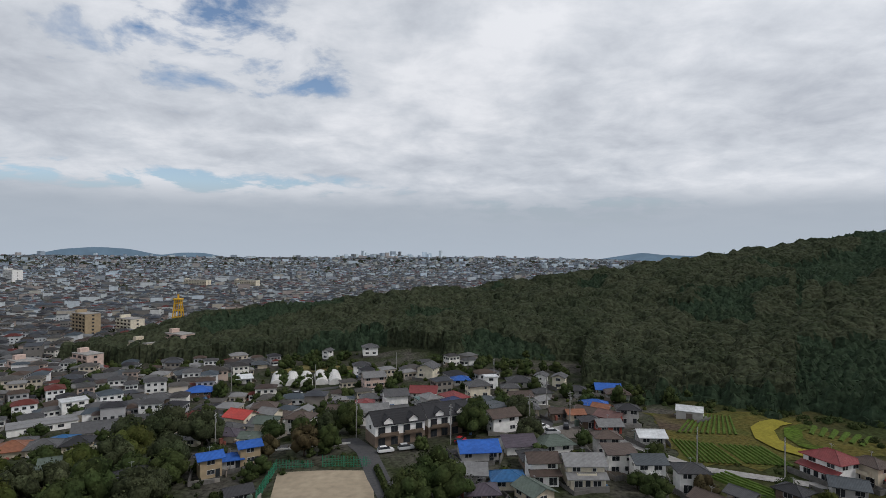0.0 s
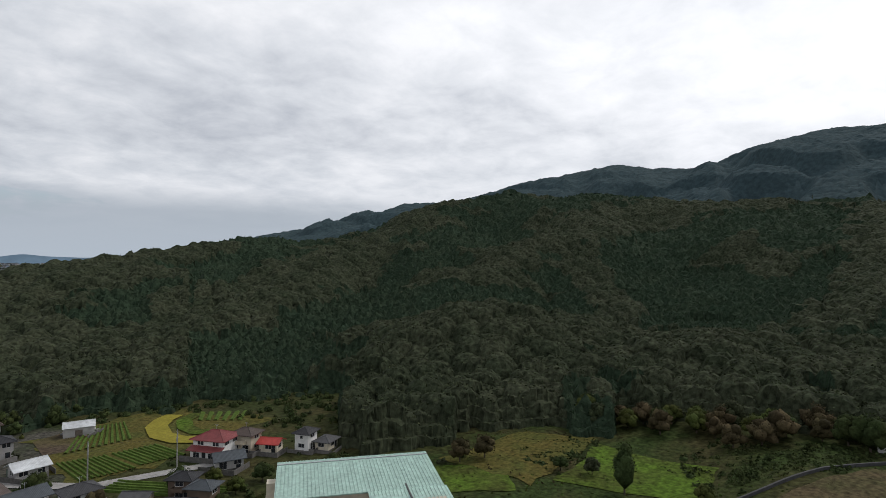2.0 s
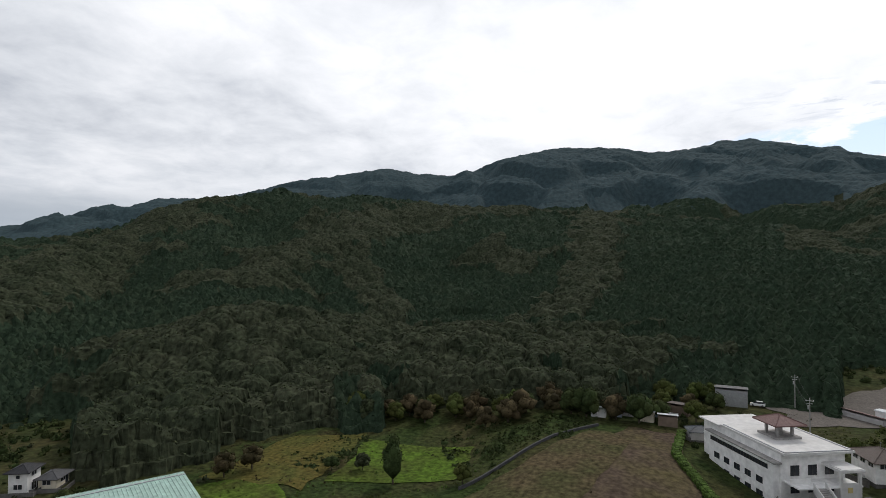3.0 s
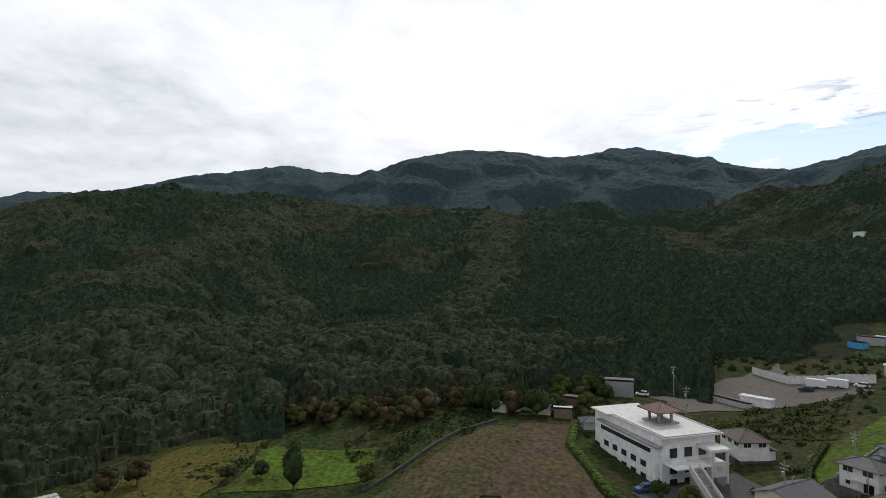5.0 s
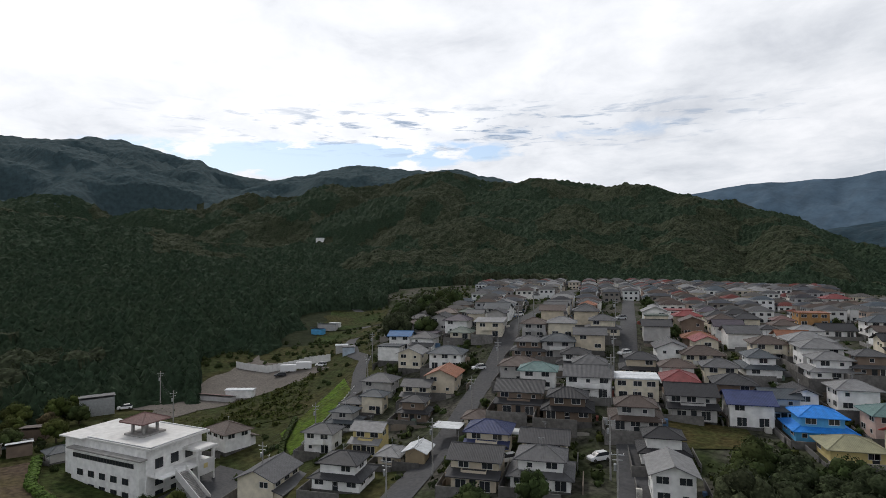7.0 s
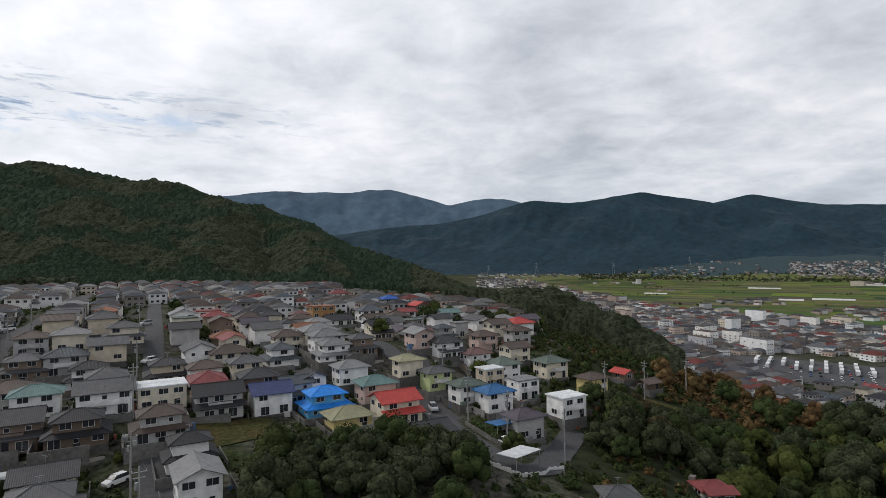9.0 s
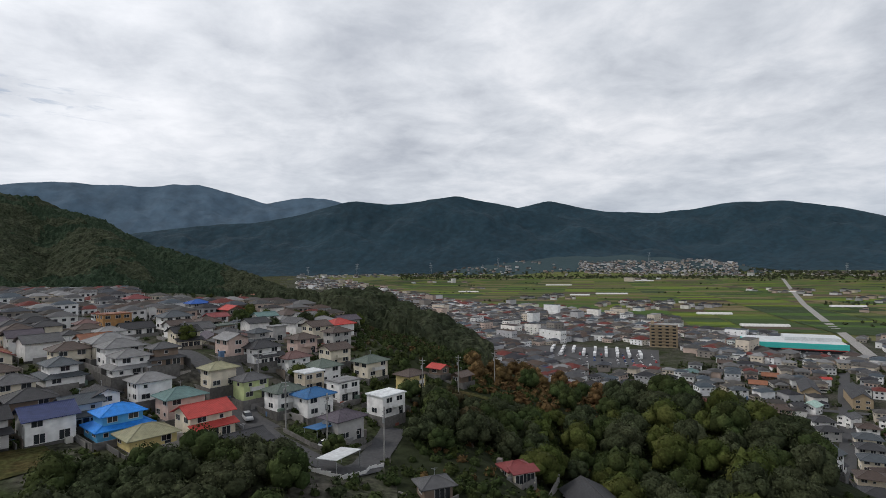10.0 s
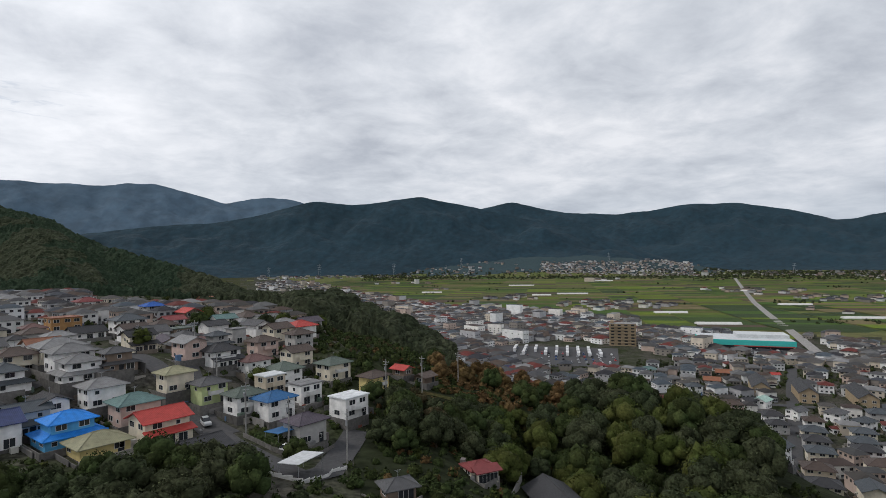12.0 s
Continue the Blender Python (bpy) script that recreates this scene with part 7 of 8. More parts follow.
TRUNK = trunk_mesh()
STOCK = {"broadleaf": tree_meshes("broadleaf", "broadleaf", 4, 800, 0.065, 11), "garden": tree_meshes("broadleaf", "garden", 4, 800, 0.065, 11), "light": tree_meshes("broadleaf", "light", 3, 760, 0.065, 10),
         "autumn": tree_meshes("broadleaf", "autumn", 3, 560, 0.08, 7), "dry": tree_meshes("broadleaf", "dry", 3, 560, 0.08, 7), "cedar": tree_meshes("cedar", "garden", 3, 560, 0.08, 9)}
TREE_WORDS = {"broadleaf": "dark evergreen tree with a dense rounded crown", "garden": "deep green broadleaf tree with a full crown", "light": "yellow-green leafy tree with an open crown",
              "autumn": "red-brown autumn tree with thinning foliage", "dry": "brownish half-bare tree with thin foliage", "cedar": "dark green conifer with a pointed crown"}
tree_rng = random.Random(8)


def tree(x, y, r, kind, z=None, lift=0.55):
    ob = thing("tree", x, y, tree_rng.uniform(0, 360), z)
    share("trunk", TRUNK, ob, (0, 0, 0), 0, (r, r, r))
    share("crown", tree_rng.choice(STOCK[kind]), ob, (0, 0, r * lift), 0, (r, r, r * tree_rng.uniform(0.9, 1.25)))
    return tagged(ob, TREE_WORDS[kind], "tree", "trees")


def grove(b0, b1, d0, d1, gap, r0, r1, kinds, lift=0.55, clear=True):
    """Trees about gap metres apart in a stretch of land, keeping off houses and roads."""
    rng = random.Random(int(b0 * 10 + d0))
    done = []
    area = math.radians((b1 - b0) % 360) / 2 * (d1 * d1 - d0 * d0)
    for _ in range(int(area / gap ** 2 * 6)):
        b, d = rng.uniform(b0, b0 + (b1 - b0) % 360), math.sqrt(rng.uniform(d0 * d0, d1 * d1))
        x, y = polar(b, d)
        r = rng.uniform(r0, r1)
        if any((x - p) ** 2 + (y - q) ** 2 < (gap * 0.85) ** 2 for p, q in done) or clear and not free(x, y, r * 0.4):
            continue
        done.append((x, y))
        tree(x, y, r, rng.choice(kinds), None, lift)


grove(165, 185.5, 76, 97, 5.0, 3.0, 4.3, ["garden", "broadleaf", "broadleaf"], 0.3)
grove(204, 209.5, 126, 150, 5.6, 3.0, 4.6, ["garden", "broadleaf"], 0.3)
grove(196, 204, 110, 142, 5.6, 3.0, 4.4, ["garden", "broadleaf", "broadleaf", "dry"], 0.35)
grove(209.5, 217, 104, 168, 7.0, 3.0, 4.6, ["garden", "broadleaf", "light"], 0.3)
grove(217, 233.5, 100, 188, 7.4, 3.8, 6.0, ["garden", "broadleaf", "broadleaf", "broadleaf", "light", "garden"], 0.35)
grove(203, 216, 176, 226, 8.0, 2.6, 3.8, ["autumn", "autumn", "garden"], 0.25)
grove(316, 335, 128, 168, 7.0, 3.6, 5.6, ["garden", "broadleaf", "light"], 0.4)
grove(331, 338, 162, 188, 6.5, 4.2, 6.0, ["broadleaf", "garden"], 0.45)
grove(338, 351, 146, 166, 6.0, 2.8, 4.4, ["broadleaf", "garden", "dry"], 0.4)
grove(3, 10, 150, 180, 6.0, 3.4, 5.0, ["garden", "broadleaf"], 0.4)
grove(356.5, 361, 106, 117, 5.0, 4.2, 5.2, ["garden"], 0.5, False)
grove(18, 26, 120, 150, 8.0, 2.2, 3.4, ["garden", "dry"], 0.4)
grove(70, 100, 154, 180, 5.6, 2.6, 4.4, ["light", "dry", "garden", "broadleaf"], 0.35)
grove(100, 112, 186, 205, 6.0, 2.4, 4.0, ["light", "dry", "garden"], 0.35)
grove(132.5, 138.5, 200, 262, 7.0, 4.2, 6.2, ["broadleaf", "garden"], 0.4)
grove(179, 192, 205, 238, 7.0, 2.4, 4.0, ["garden", "light", "broadleaf"], 0.35)
grove(30, 46, 118, 136, 8.0, 1.8, 2.8, ["garden", "light"], 0.4)
for b, d, r, kind in ((74, 128, 3.6, "cedar"), (81, 126, 2.2, "light"), (58, 140, 3.0, "dry"), (60.5, 143, 3.0, "dry"), (68, 138, 1.9, "garden"), (71, 137, 2.0, "broadleaf"), (103, 175, 3.2, "light"), (115, 160, 2.4, "light"),
                      (186, 150, 3.0, "light"), (176, 172, 3.2, "light"), (164, 90, 2.4, "garden"), (140, 78, 3.0, "garden"), (146, 84, 2.6, "garden"), (112, 118, 2.4, "light"), (109.5, 122, 2.0, "garden")):
    tree(*polar(b, d), r, kind)


def shrubbery():
    """Garden shrubs between the houses, and weeds on the banks, in two joined stands."""
    rng = np.random.default_rng(17)
    stock = [crown(rng, "bush", 15, 0.31, ICO1, 1) for _ in range(6)]
    tuft = [crown(rng, "bush", 14, 0.3, ICO1, 1) for _ in range(6)]
    spots = []
    for b0, b1, d0, d1, n in ((132, 192, 85, 300, 3000), (132, 192, 300, 430, 700), (316, 384, 130, 470, 2300), (203, 262, 215, 480, 3000), (22, 58, 105, 190, 160), (100, 130, 110, 190, 120)):
        x, y = scatter(rng, d0, d1, b0, b1, 4)
        keep = rng.permutation(len(x))[:n]
        spots += [(a, b) for a, b in zip(x[keep], y[keep])]
    ok = []
    for x, y in spots:
        p = Vector((x, y))
        if any((x - a) ** 2 + (y - b) ** 2 < (c * 0.98 + 0.3) ** 2 for a, b, c in BUILT) or any((x - a) ** 2 + (y - b) ** 2 < (0.8 * c) ** 2 for a, b, c in KEEP_CLEAR):
            continue
        if any((p - a.lerp(b, max(0, min(1, (p - a).dot(b - a) / (b - a).length_squared)))).length < 4.2 for a, b, h in STREETS):
            continue
        ok.append((x, y))
    x, y = np.array(ok).T
    size = rng.uniform(0.6, 1.9, len(x)) * np.maximum(1, np.hypot(x, y) / 260) ** 0.5
    half = rng.random(len(x))
    for lo, hi, leaf, label in ((0, 0.6, "garden", "green garden shrubs between the houses"), (0.6, 0.8, "light", "yellow-green garden shrubs between the houses"), (0.8, 1, "broadleaf", "dark clipped garden shrubs")):
        k = (half >= lo) & (half < hi)
        stand_of("garden_shrubs", x[k], y[k], size[k], 0.0, stock, LEAVES[leaf], label, "shrubs", 0.1)
    for corners, n, leaf, label in ([(150, -70), (172, -88), (172, -118), (140, -92)], 900, "light", "shrubs and creepers over the bank"), ([(112, 84), (150, 84), (158, 50), (122, 52)], 420, "dry", "tall dry weeds in the rough meadow"), \
            ([(108, 62), (132, 66), (148, 6), (124, 14)], 160, "hedge", "tufts of grass in the meadow"), ([(116, 18), (154, -9), (150, -20), (108, -4)], 240, "dry", "dry grass tufts on the bank"), \
            ([(96, 78), (156, 78), (158, 4), (112, 6)], 700, "light", "tufts of rank grass over the meadow"), ([(100, 84), (156, 84), (160, 44), (112, 48)], 320, "dry", "dry seed heads over the meadow"), \
            ([(142, 32), (166, 22), (160, 0), (130, 14)], 240, "garden", "dark shrubs along the foot of the wood"), ([(134, 18), (168, 4), (170, -12), (150, -6)], 300, "garden", "dark shrubs below the earth mound"), ([(128, 66), (152, 60), (150, 50), (126, 50)], 120, "garden", "bushes in the rough meadow"), \
            ([(148, -78), (166, -58), (196, -62), (180, -78)], 200, "light", "weeds behind the hall"):
        p = [Vector(c) for c in corners]
        u, v = rng.random(n), rng.random(n)
        q = [(1 - u) * (1 - v) * p[0][k] + u * (1 - v) * p[1][k] + u * v * p[2][k] + (1 - u) * v * p[3][k] for k in (0, 1)]
        stand_of("weeds", q[0], q[1], rng.uniform(0.15, 0.6, n) * (2.6 if "shrubs" in label or "bushes" in label else 1.0) * (0.6 + 0.8 * (wobble(q[0], q[1], 9, 4) > 0.1)), -0.1, tuft, LEAVES[leaf], label, "weeds", 0.3)


def undergrowth():
    """Thickets on the slope below the drone and on the valley's edges, and clumps of trees on the plain."""
    rng = np.random.default_rng(29)
    stock = [crown(rng, "bush", 40, 0.22, ICO1, 1) for _ in range(6)]
    clump = [crown(rng, "broadleaf", 12, 0.36, ICO1, 1) for _ in range(6)]
    for b0, b1, d0, d1, gap, lo, hi, leaf, label in ((191, 238, 70, 205, 2.7, 0.9, 2.2, "garden", "tangled green thicket on the slope"), (196, 215, 100, 230, 7.0, 0.9, 2.0, "autumn", "brown autumn shrubs on the slope"), (203, 217.5, 152, 224, 3.0, 1.7, 3.3, "autumn", "band of red-brown autumn shrubs across the slope"),
                                                     (200, 236, 75, 200, 8.0, 1.0, 2.2, "light", "yellow-green shrubs on the slope"), (112, 132, 190, 330, 5.0, 0.9, 2.2, "garden", "scrub on the valley side"),
                                                     (24, 62, 175, 215, 4.0, 1.0, 2.6, "garden", "scrub at the edge of the wood"), (316, 350, 110, 175, 5.0, 0.9, 2.2, "garden", "scrub below the village"),
                                                     (186, 204, 160, 268, 4.2, 1.2, 2.8, "garden", "green scrub on the side of the knoll"), (190, 204, 160, 250, 8.0, 1.0, 2.4, "dry", "brown scrub on the side of the knoll"), (166, 192, 66, 100, 4.0, 0.8, 2.0, "broadleaf", "dark scrub below the estate")):
        x, y = scatter(rng, d0, d1, b0, b1, gap)
        z, rise = lie(x, y)
        ok = (z > -31) & (rise < (60 if leaf == "autumn" or "knoll" in label else 3))
        for a, b, c in BUILT:
            ok &= (x - a) ** 2 + (y - b) ** 2 > (c + 1.2) ** 2
        for a, b, c in KEEP_CLEAR[:7] + KEEP_CLEAR[8:11]:
            ok &= (x - a) ** 2 + (y - b) ** 2 > (0.8 * c) ** 2
        for a, b, h in STREETS:
            e = b - a
            t = np.clip(((x - a.x) * e.x + (y - a.y) * e.y) / e.length_squared, 0, 1)
            ok &= np.hypot(x - a.x - t * e.x, y - a.y - t * e.y) > 4.0
        stand_of("thicket", x[ok], y[ok], rng.uniform(lo, hi, ok.sum()), -0.05, stock, LEAVES[leaf], label, "shrubs", 0.1)
    x, y = scatter(rng, 230, 3200, 196, 258, 22)
    z, rise = lie(x, y)
    d = np.hypot(x, y)
    ok = (rise < 20) & ((wobble(x, y, 260, 21) > 0.85) & (d > 560) | (d < 560) & (rng.random(len(x)) < 0.9) | (d > 2200) & (rng.random(len(x)) < 0.8))
    for a, b, c in [q for q in KEEP_CLEAR if q[2] > 45] + [q for q in BUILT if q[1] < -100 and q[0] < -100]:
        ok &= (x - a) ** 2 + (y - b) ** 2 > (c + 1.5) ** 2
    stand_of("plain_trees", x[ok], y[ok], rng.uniform(2.0, 5.0, ok.sum()) * np.maximum(1, d[ok] / 1500), 0.1, clump, LEAVES["broadleaf"], "dark clumps of trees among the houses and fields", "trees", 0.2)
    leafy = [crown(rng, "broadleaf", 130, 0.14, ICO1, 5) for _ in range(6)]
    for b0, b1, d0, d1, gap, lo, hi, label in ((318, 384, 125, 400, 9.5, 1.4, 3.4, "dark garden trees between the village houses"), (132, 194, 95, 330, 13, 1.1, 2.4, "dark garden trees between the estate's houses")):
        x, y = scatter(rng, d0, d1, b0, b1, gap)
        z, rise = lie(x, y)
        ok = rise < 1
        for a, b, c in KEEP_CLEAR[:4] + KEEP_CLEAR[5:6] + BUILT:
            ok &= (x - a) ** 2 + (y - b) ** 2 > (c * 0.95 + 0.9) ** 2
        for a, b, h in STREETS:
            e = b - a
            t = np.clip(((x - a.x) * e.x + (y - a.y) * e.y) / e.length_squared, 0, 1)
            ok &= np.hypot(x - a.x - t * e.x, y - a.y - t * e.y) > 4.4
        stand_of("garden_trees", x[ok], y[ok], rng.uniform(lo, hi, ok.sum()), 0.3, leafy, LEAVES["garden"], label, "trees", 0.2)
    x, y = scatter(rng, 215, 620, 204, 262, 14)
    z, rise = lie(x, y)
    ok = rise < 1
    for a, b, c in [q for q in KEEP_CLEAR if q[2] > 45] + [q for q in BUILT if q[1] < -80 and q[0] < -80]:
        ok &= (x - a) ** 2 + (y - b) ** 2 > (c * 0.95 + 0.6) ** 2
    stand_of("garden_trees", x[ok], y[ok], rng.uniform(1.3, 3.2, ok.sum()), 0.2, clump, LEAVES["garden"], "dark garden trees between the houses of the lower town", "trees", 0.2)
    x, y = scatter(rng, 450, 4000, 316, 382, 44)
    z, rise = lie(x, y)
    ok = (rise < 1) & (wobble(x, y, 300, 5) > 0.2)
    # these clumps, too, use the foliage colour with some haze in it
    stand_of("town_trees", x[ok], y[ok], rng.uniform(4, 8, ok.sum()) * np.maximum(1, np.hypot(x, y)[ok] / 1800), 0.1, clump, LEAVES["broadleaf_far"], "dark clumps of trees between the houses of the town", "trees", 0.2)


shrubbery()
undergrowth()


def hedge(points, wide, tall, leaf="hedge", label="clipped green hedge"):
    rng = np.random.default_rng(int(abs(points[0][0]) * 10))
    stock = [crown(rng, "bush", 50, 0.14, ICO1, 5) for _ in range(4)]
    pts = [Vector(p) for p in points]
    spots = []
    for a, b in zip(pts, pts[1:]):
        n = max(2, int((b - a).length / (wide * 0.3)))
        spots += [tuple(a.lerp(b, (k + 0.5) / n) + Vector((random.uniform(-0.15, 0.15), random.uniform(-0.15, 0.15)))) for k in range(n)]
    x, y = np.array(spots).T
    z = lie(x, y)[0]
    verts, faces, count = [], [], 0
    for k in range(len(x)):
        v, f = stock[k % 4]
        verts.append(np.stack([x[k] + v[:, 0] * wide * 0.55, y[k] + v[:, 1] * wide * 0.55, z[k] + np.minimum(v[:, 2], 1.0) * tall], 1))
        faces.append(f + count)
        count += len(v)
    tagged(new("hedge", mesh_from("hedge", np.concatenate(verts), np.concatenate(faces), [LEAVES[leaf]])), label, "hedge", "hedges")


hedge([(158, -33), (140, -28), (116, -31), (110, -34)], 2.4, 1.5, label="bright green clipped hedge beside the meeting hall")
hedge([(108, -37), (106, -44), (107, -50)], 2.4, 1.3, label="clipped green hedge along the forecourt")
hedge([(108, -55), (110, -60), (113, -66)], 2.4, 1.6, label="clipped green hedge beside the lane")
hedge([(114, -69), (124, -76), (137, -88)], 1.8, 1.4, "garden", "dark hedge above the lawn")
hedge([(-11, -119), (-15, -110.5), (-17.8, -106.5), (-21.5, -108.4), (-25, -113)], 1.6, 1.2, "garden", "dark hedge round the corner garden")
hedge([(46, -115), (31, -124)], 1.4, 1.1, "garden", "dark hedge behind the empty plot")
hedge([(-15, 131), (-10, 114)], 1.4, 1.4, "garden", "dark hedge beside the playground")

# ---- yard walls, stores and pots round the houses ----
def yards():
    """Low block walls along the lots, and the small stores and boxes that stand beside the houses: too many to count."""
    rng = random.Random(41)
    walls, boxes, spots = [], [], []

    def put(out, x, y, w, d, h, turn):
        out.append((w, d, h, turn))
        return (x, y)

    wall_at, box_at = [], []
    for x, y, r in BUILT:
        b, far = float(bearing_of(x, y)), math.hypot(x, y)
        estate, village = 131 < b < 196 and far < 320, (b > 318 or b < 26) and far < 300
        lower = 203 < b < 262 and far < 420
        if not (estate or village or lower) or r > 8 or r < 2:
            continue
        turn = radians(ESTATE) if estate else radians(rng.uniform(0, 90)) if village else radians(48)
        for side in range(4):
            if rng.random() > (0.6 if estate else 0.35):
                continue
            a = turn + side * math.pi / 2
            off, long = r + rng.uniform(1.0, 1.7), 2 * r * rng.uniform(0.6, 1.2)
            px, py = x + math.cos(a) * off, y + math.sin(a) * off
            p = Vector((px, py))
            if any((p - s.lerp(e, max(0, min(1, (p - s).dot(e - s) / (e - s).length_squared)))).length < 3.6 for s, e, h in STREETS):
                continue
            if any((px - q) ** 2 + (py - s) ** 2 < (c * 0.9) ** 2 for q, s, c in BUILT):
                continue
            wall_at.append(put(walls, px, py, 0.15, long, rng.uniform(0.9, 1.5), a))
        for _ in range(rng.randint(1, 4)):
            a = rng.uniform(0, 6.283)
            px, py = x + math.cos(a) * (r + 0.9), y + math.sin(a) * (r + 0.9)
            box_at.append(put(boxes, px, py, rng.uniform(0.4, 1.6), rng.uniform(0.4, 1.1), rng.choice((0.5, 0.7, 1.0, 1.9)), turn))
    grey = variegated("yard_wall_blocks", [(0.17, 0.165, 0.155), (0.24, 0.23, 0.22), (0.13, 0.125, 0.12), (0.30, 0.28, 0.25), (0.20, 0.17, 0.14)], 0.9, 1.2)
    mixed = variegated("yard_boxes", [(0.45, 0.45, 0.44), (0.20, 0.20, 0.20), (0.12, 0.16, 0.13), (0.28, 0.22, 0.16), (0.55, 0.53, 0.48), (0.10, 0.17, 0.28), (0.25, 0.09, 0.07), (0.16, 0.14, 0.13)], 0.7, 2.0)
    for name, at, sizes, mat, label, sort in (("yard_walls", wall_at, walls, grey, "low concrete block walls round the house lots", "walls"), ("yard_clutter", box_at, boxes, mixed, "small stores, boxes and pots beside the houses", "clutter")):
        xy, s = np.array(at), np.array(sizes)
        z = lie(xy[:, 0], xy[:, 1])[0]
        c, n = np.cos(s[:, 3]), np.sin(s[:, 3])
        corners = []
        for up in (0, 1):
            for sx, sy in ((-1, -1), (1, -1), (1, 1), (-1, 1)):
                px, py = sx * s[:, 0] / 2, sy * s[:, 1] / 2
                corners.append(np.stack([xy[:, 0] + c * px - n * py, xy[:, 1] + n * px + c * py, z + (s[:, 2] if up else -1.0)], 1))
        v = np.stack(corners, 1).reshape(-1, 3)
        k = 8 * np.arange(len(xy))[:, None]
        f = np.concatenate([k + np.array(q) for q in ((0, 1, 5, 4), (1, 2, 6, 5), (2, 3, 7, 6), (3, 0, 4, 7), (4, 5, 6, 7))])
        tagged(new(name, mesh_from(name, v, f, [mat])), label, sort, kind="stuff")


yards()

# ---- poles, cables, walls, vehicles ----
def cylinder(bm, a, b, r0, r1, n=8):
    a, b = Vector(a), Vector(b)
    q = (b - a).to_track_quat("Z", "Y")
    rings = [[bm.verts.new(p + q @ Vector((r * math.cos(2 * math.pi * k / n), r * math.sin(2 * math.pi * k / n), 0))) for k in range(n)] for p, r in ((a, r0), (b, r1))]
    for k in range(n):
        bm.faces.new((rings[0][k], rings[0][(k + 1) % n], rings[1][(k + 1) % n], rings[1][k]))
    bm.faces.new(rings[1])
    return bm


POLE_MASTER = thing("utility_pole", 60, -46, 60)
part("pole", cylinder(bmesh.new(), (0, 0, -0.5), (0, 0, 10.5), 0.17, 0.11), M["concrete"], POLE_MASTER)
part("crossarm", boxed((-0.9, 0.9, -0.05, 0.05, 9.7, 9.8)), M["steel"], POLE_MASTER)
part("crossarm", boxed((-0.7, 0.7, -0.05, 0.05, 9.0, 9.1)), M["steel"], POLE_MASTER)
for k in (-0.8, 0.0, 0.8):
    part("insulator", cylinder(bmesh.new(), (k, 0, 9.8), (k, 0, 10.0), 0.06, 0.04, 6), M["white"], POLE_MASTER)
part("transformer", cylinder(bmesh.new(), (0.32, 0, 7.6), (0.32, 0, 8.5), 0.2, 0.2), M["steel"], POLE_MASTER)
tagged(POLE_MASTER, "grey concrete utility pole with crossarms and transformer", "utility pole", "utility poles")
pole_used = False


def pole_line(points, gap=30.0, side=3.6):
    """Poles along one side of a street, strung with three cables."""
    global pole_used
    pts = [Vector(p) for p in points]
    where = []
    for a, b in zip(pts, pts[1:]):
        t = (b - a).normalized()
        s = Vector((t.y, -t.x)) * side
        n = max(1, round((b - a).length / gap))
        where += [(a.lerp(b, k / n) + s, math.degrees(math.atan2(t.y, t.x)) + 90) for k in range(n)]
    where.append((pts[-1] + s, where[-1][1]))
    tops = []
    for p, turn in where:
        m = pose(p.x, p.y, ground_at(p.x, p.y), 0, 0, turn)
        if not pole_used:
            POLE_MASTER.matrix_basis = m
            pole_used = True
        else:
            copy_thing(POLE_MASTER, m)
        tops.append((m @ Vector((0, 0, 9.95)), (m.to_3x3() @ Vector((1, 0, 0)))))
    for (a, ra), (b, rb) in zip(tops, tops[1:]):
        for k, drop in ((-0.8, 0.0), (0.8, 0.0), (0.3, -1.6)):
            p, q = a + ra * k, b + rb * k
            bm = bmesh.new()
            last = None
            for i in range(9):
                f = i / 8
                c = p.lerp(q, f) + Vector((0, 0, drop - 0.9 * 4 * f * (1 - f)))
                now = [bm.verts.new(c + Vector(o)) for o in ((0.018, 0, 0), (-0.009, 0.016, 0), (-0.009, -0.016, 0))]
                if last:
                    for j in range(3):
                        bm.faces.new((last[j], last[(j + 1) % 3], now[(j + 1) % 3], now[j]))
                last = now
            me = bpy.data.meshes.new("cable")
            bm.to_mesh(me)
            bm.free()
            me.materials.append(M["wire"])
            tagged(new("cable", me), "thin black cable strung between utility poles", "cable", "cables")


pole_line([(66, -54), (73, -71), (94, -118), (116, -168)], 27)
pole_line([(32, -74), (40, -88), (52, -113), (76, -165)], 27, -3.4)
pole_line([(-24, -99), (-14, -107), (-7, -119), (2, -160)], 24, 3.2)
pole_line([(104, -56), (114, -75), (134, -107), (152, -124)], 28, 3.2)
pole_line([(-60, 148), (-24, 152), (4, 146), (28, 160), (38, 188)], 30, -3.2)
pole_line([(-44, -140), (-58, -150), (-74, -160)], 20, 2.6)
pole_line([(40, 168), (60, 133), (76, 126)], 32, 2.6)
pole_line([(160, -62), (190, -70)], 30, 2)
pole_line([(20, 230), (-20, 250), (-90, 240)], 36, 3)


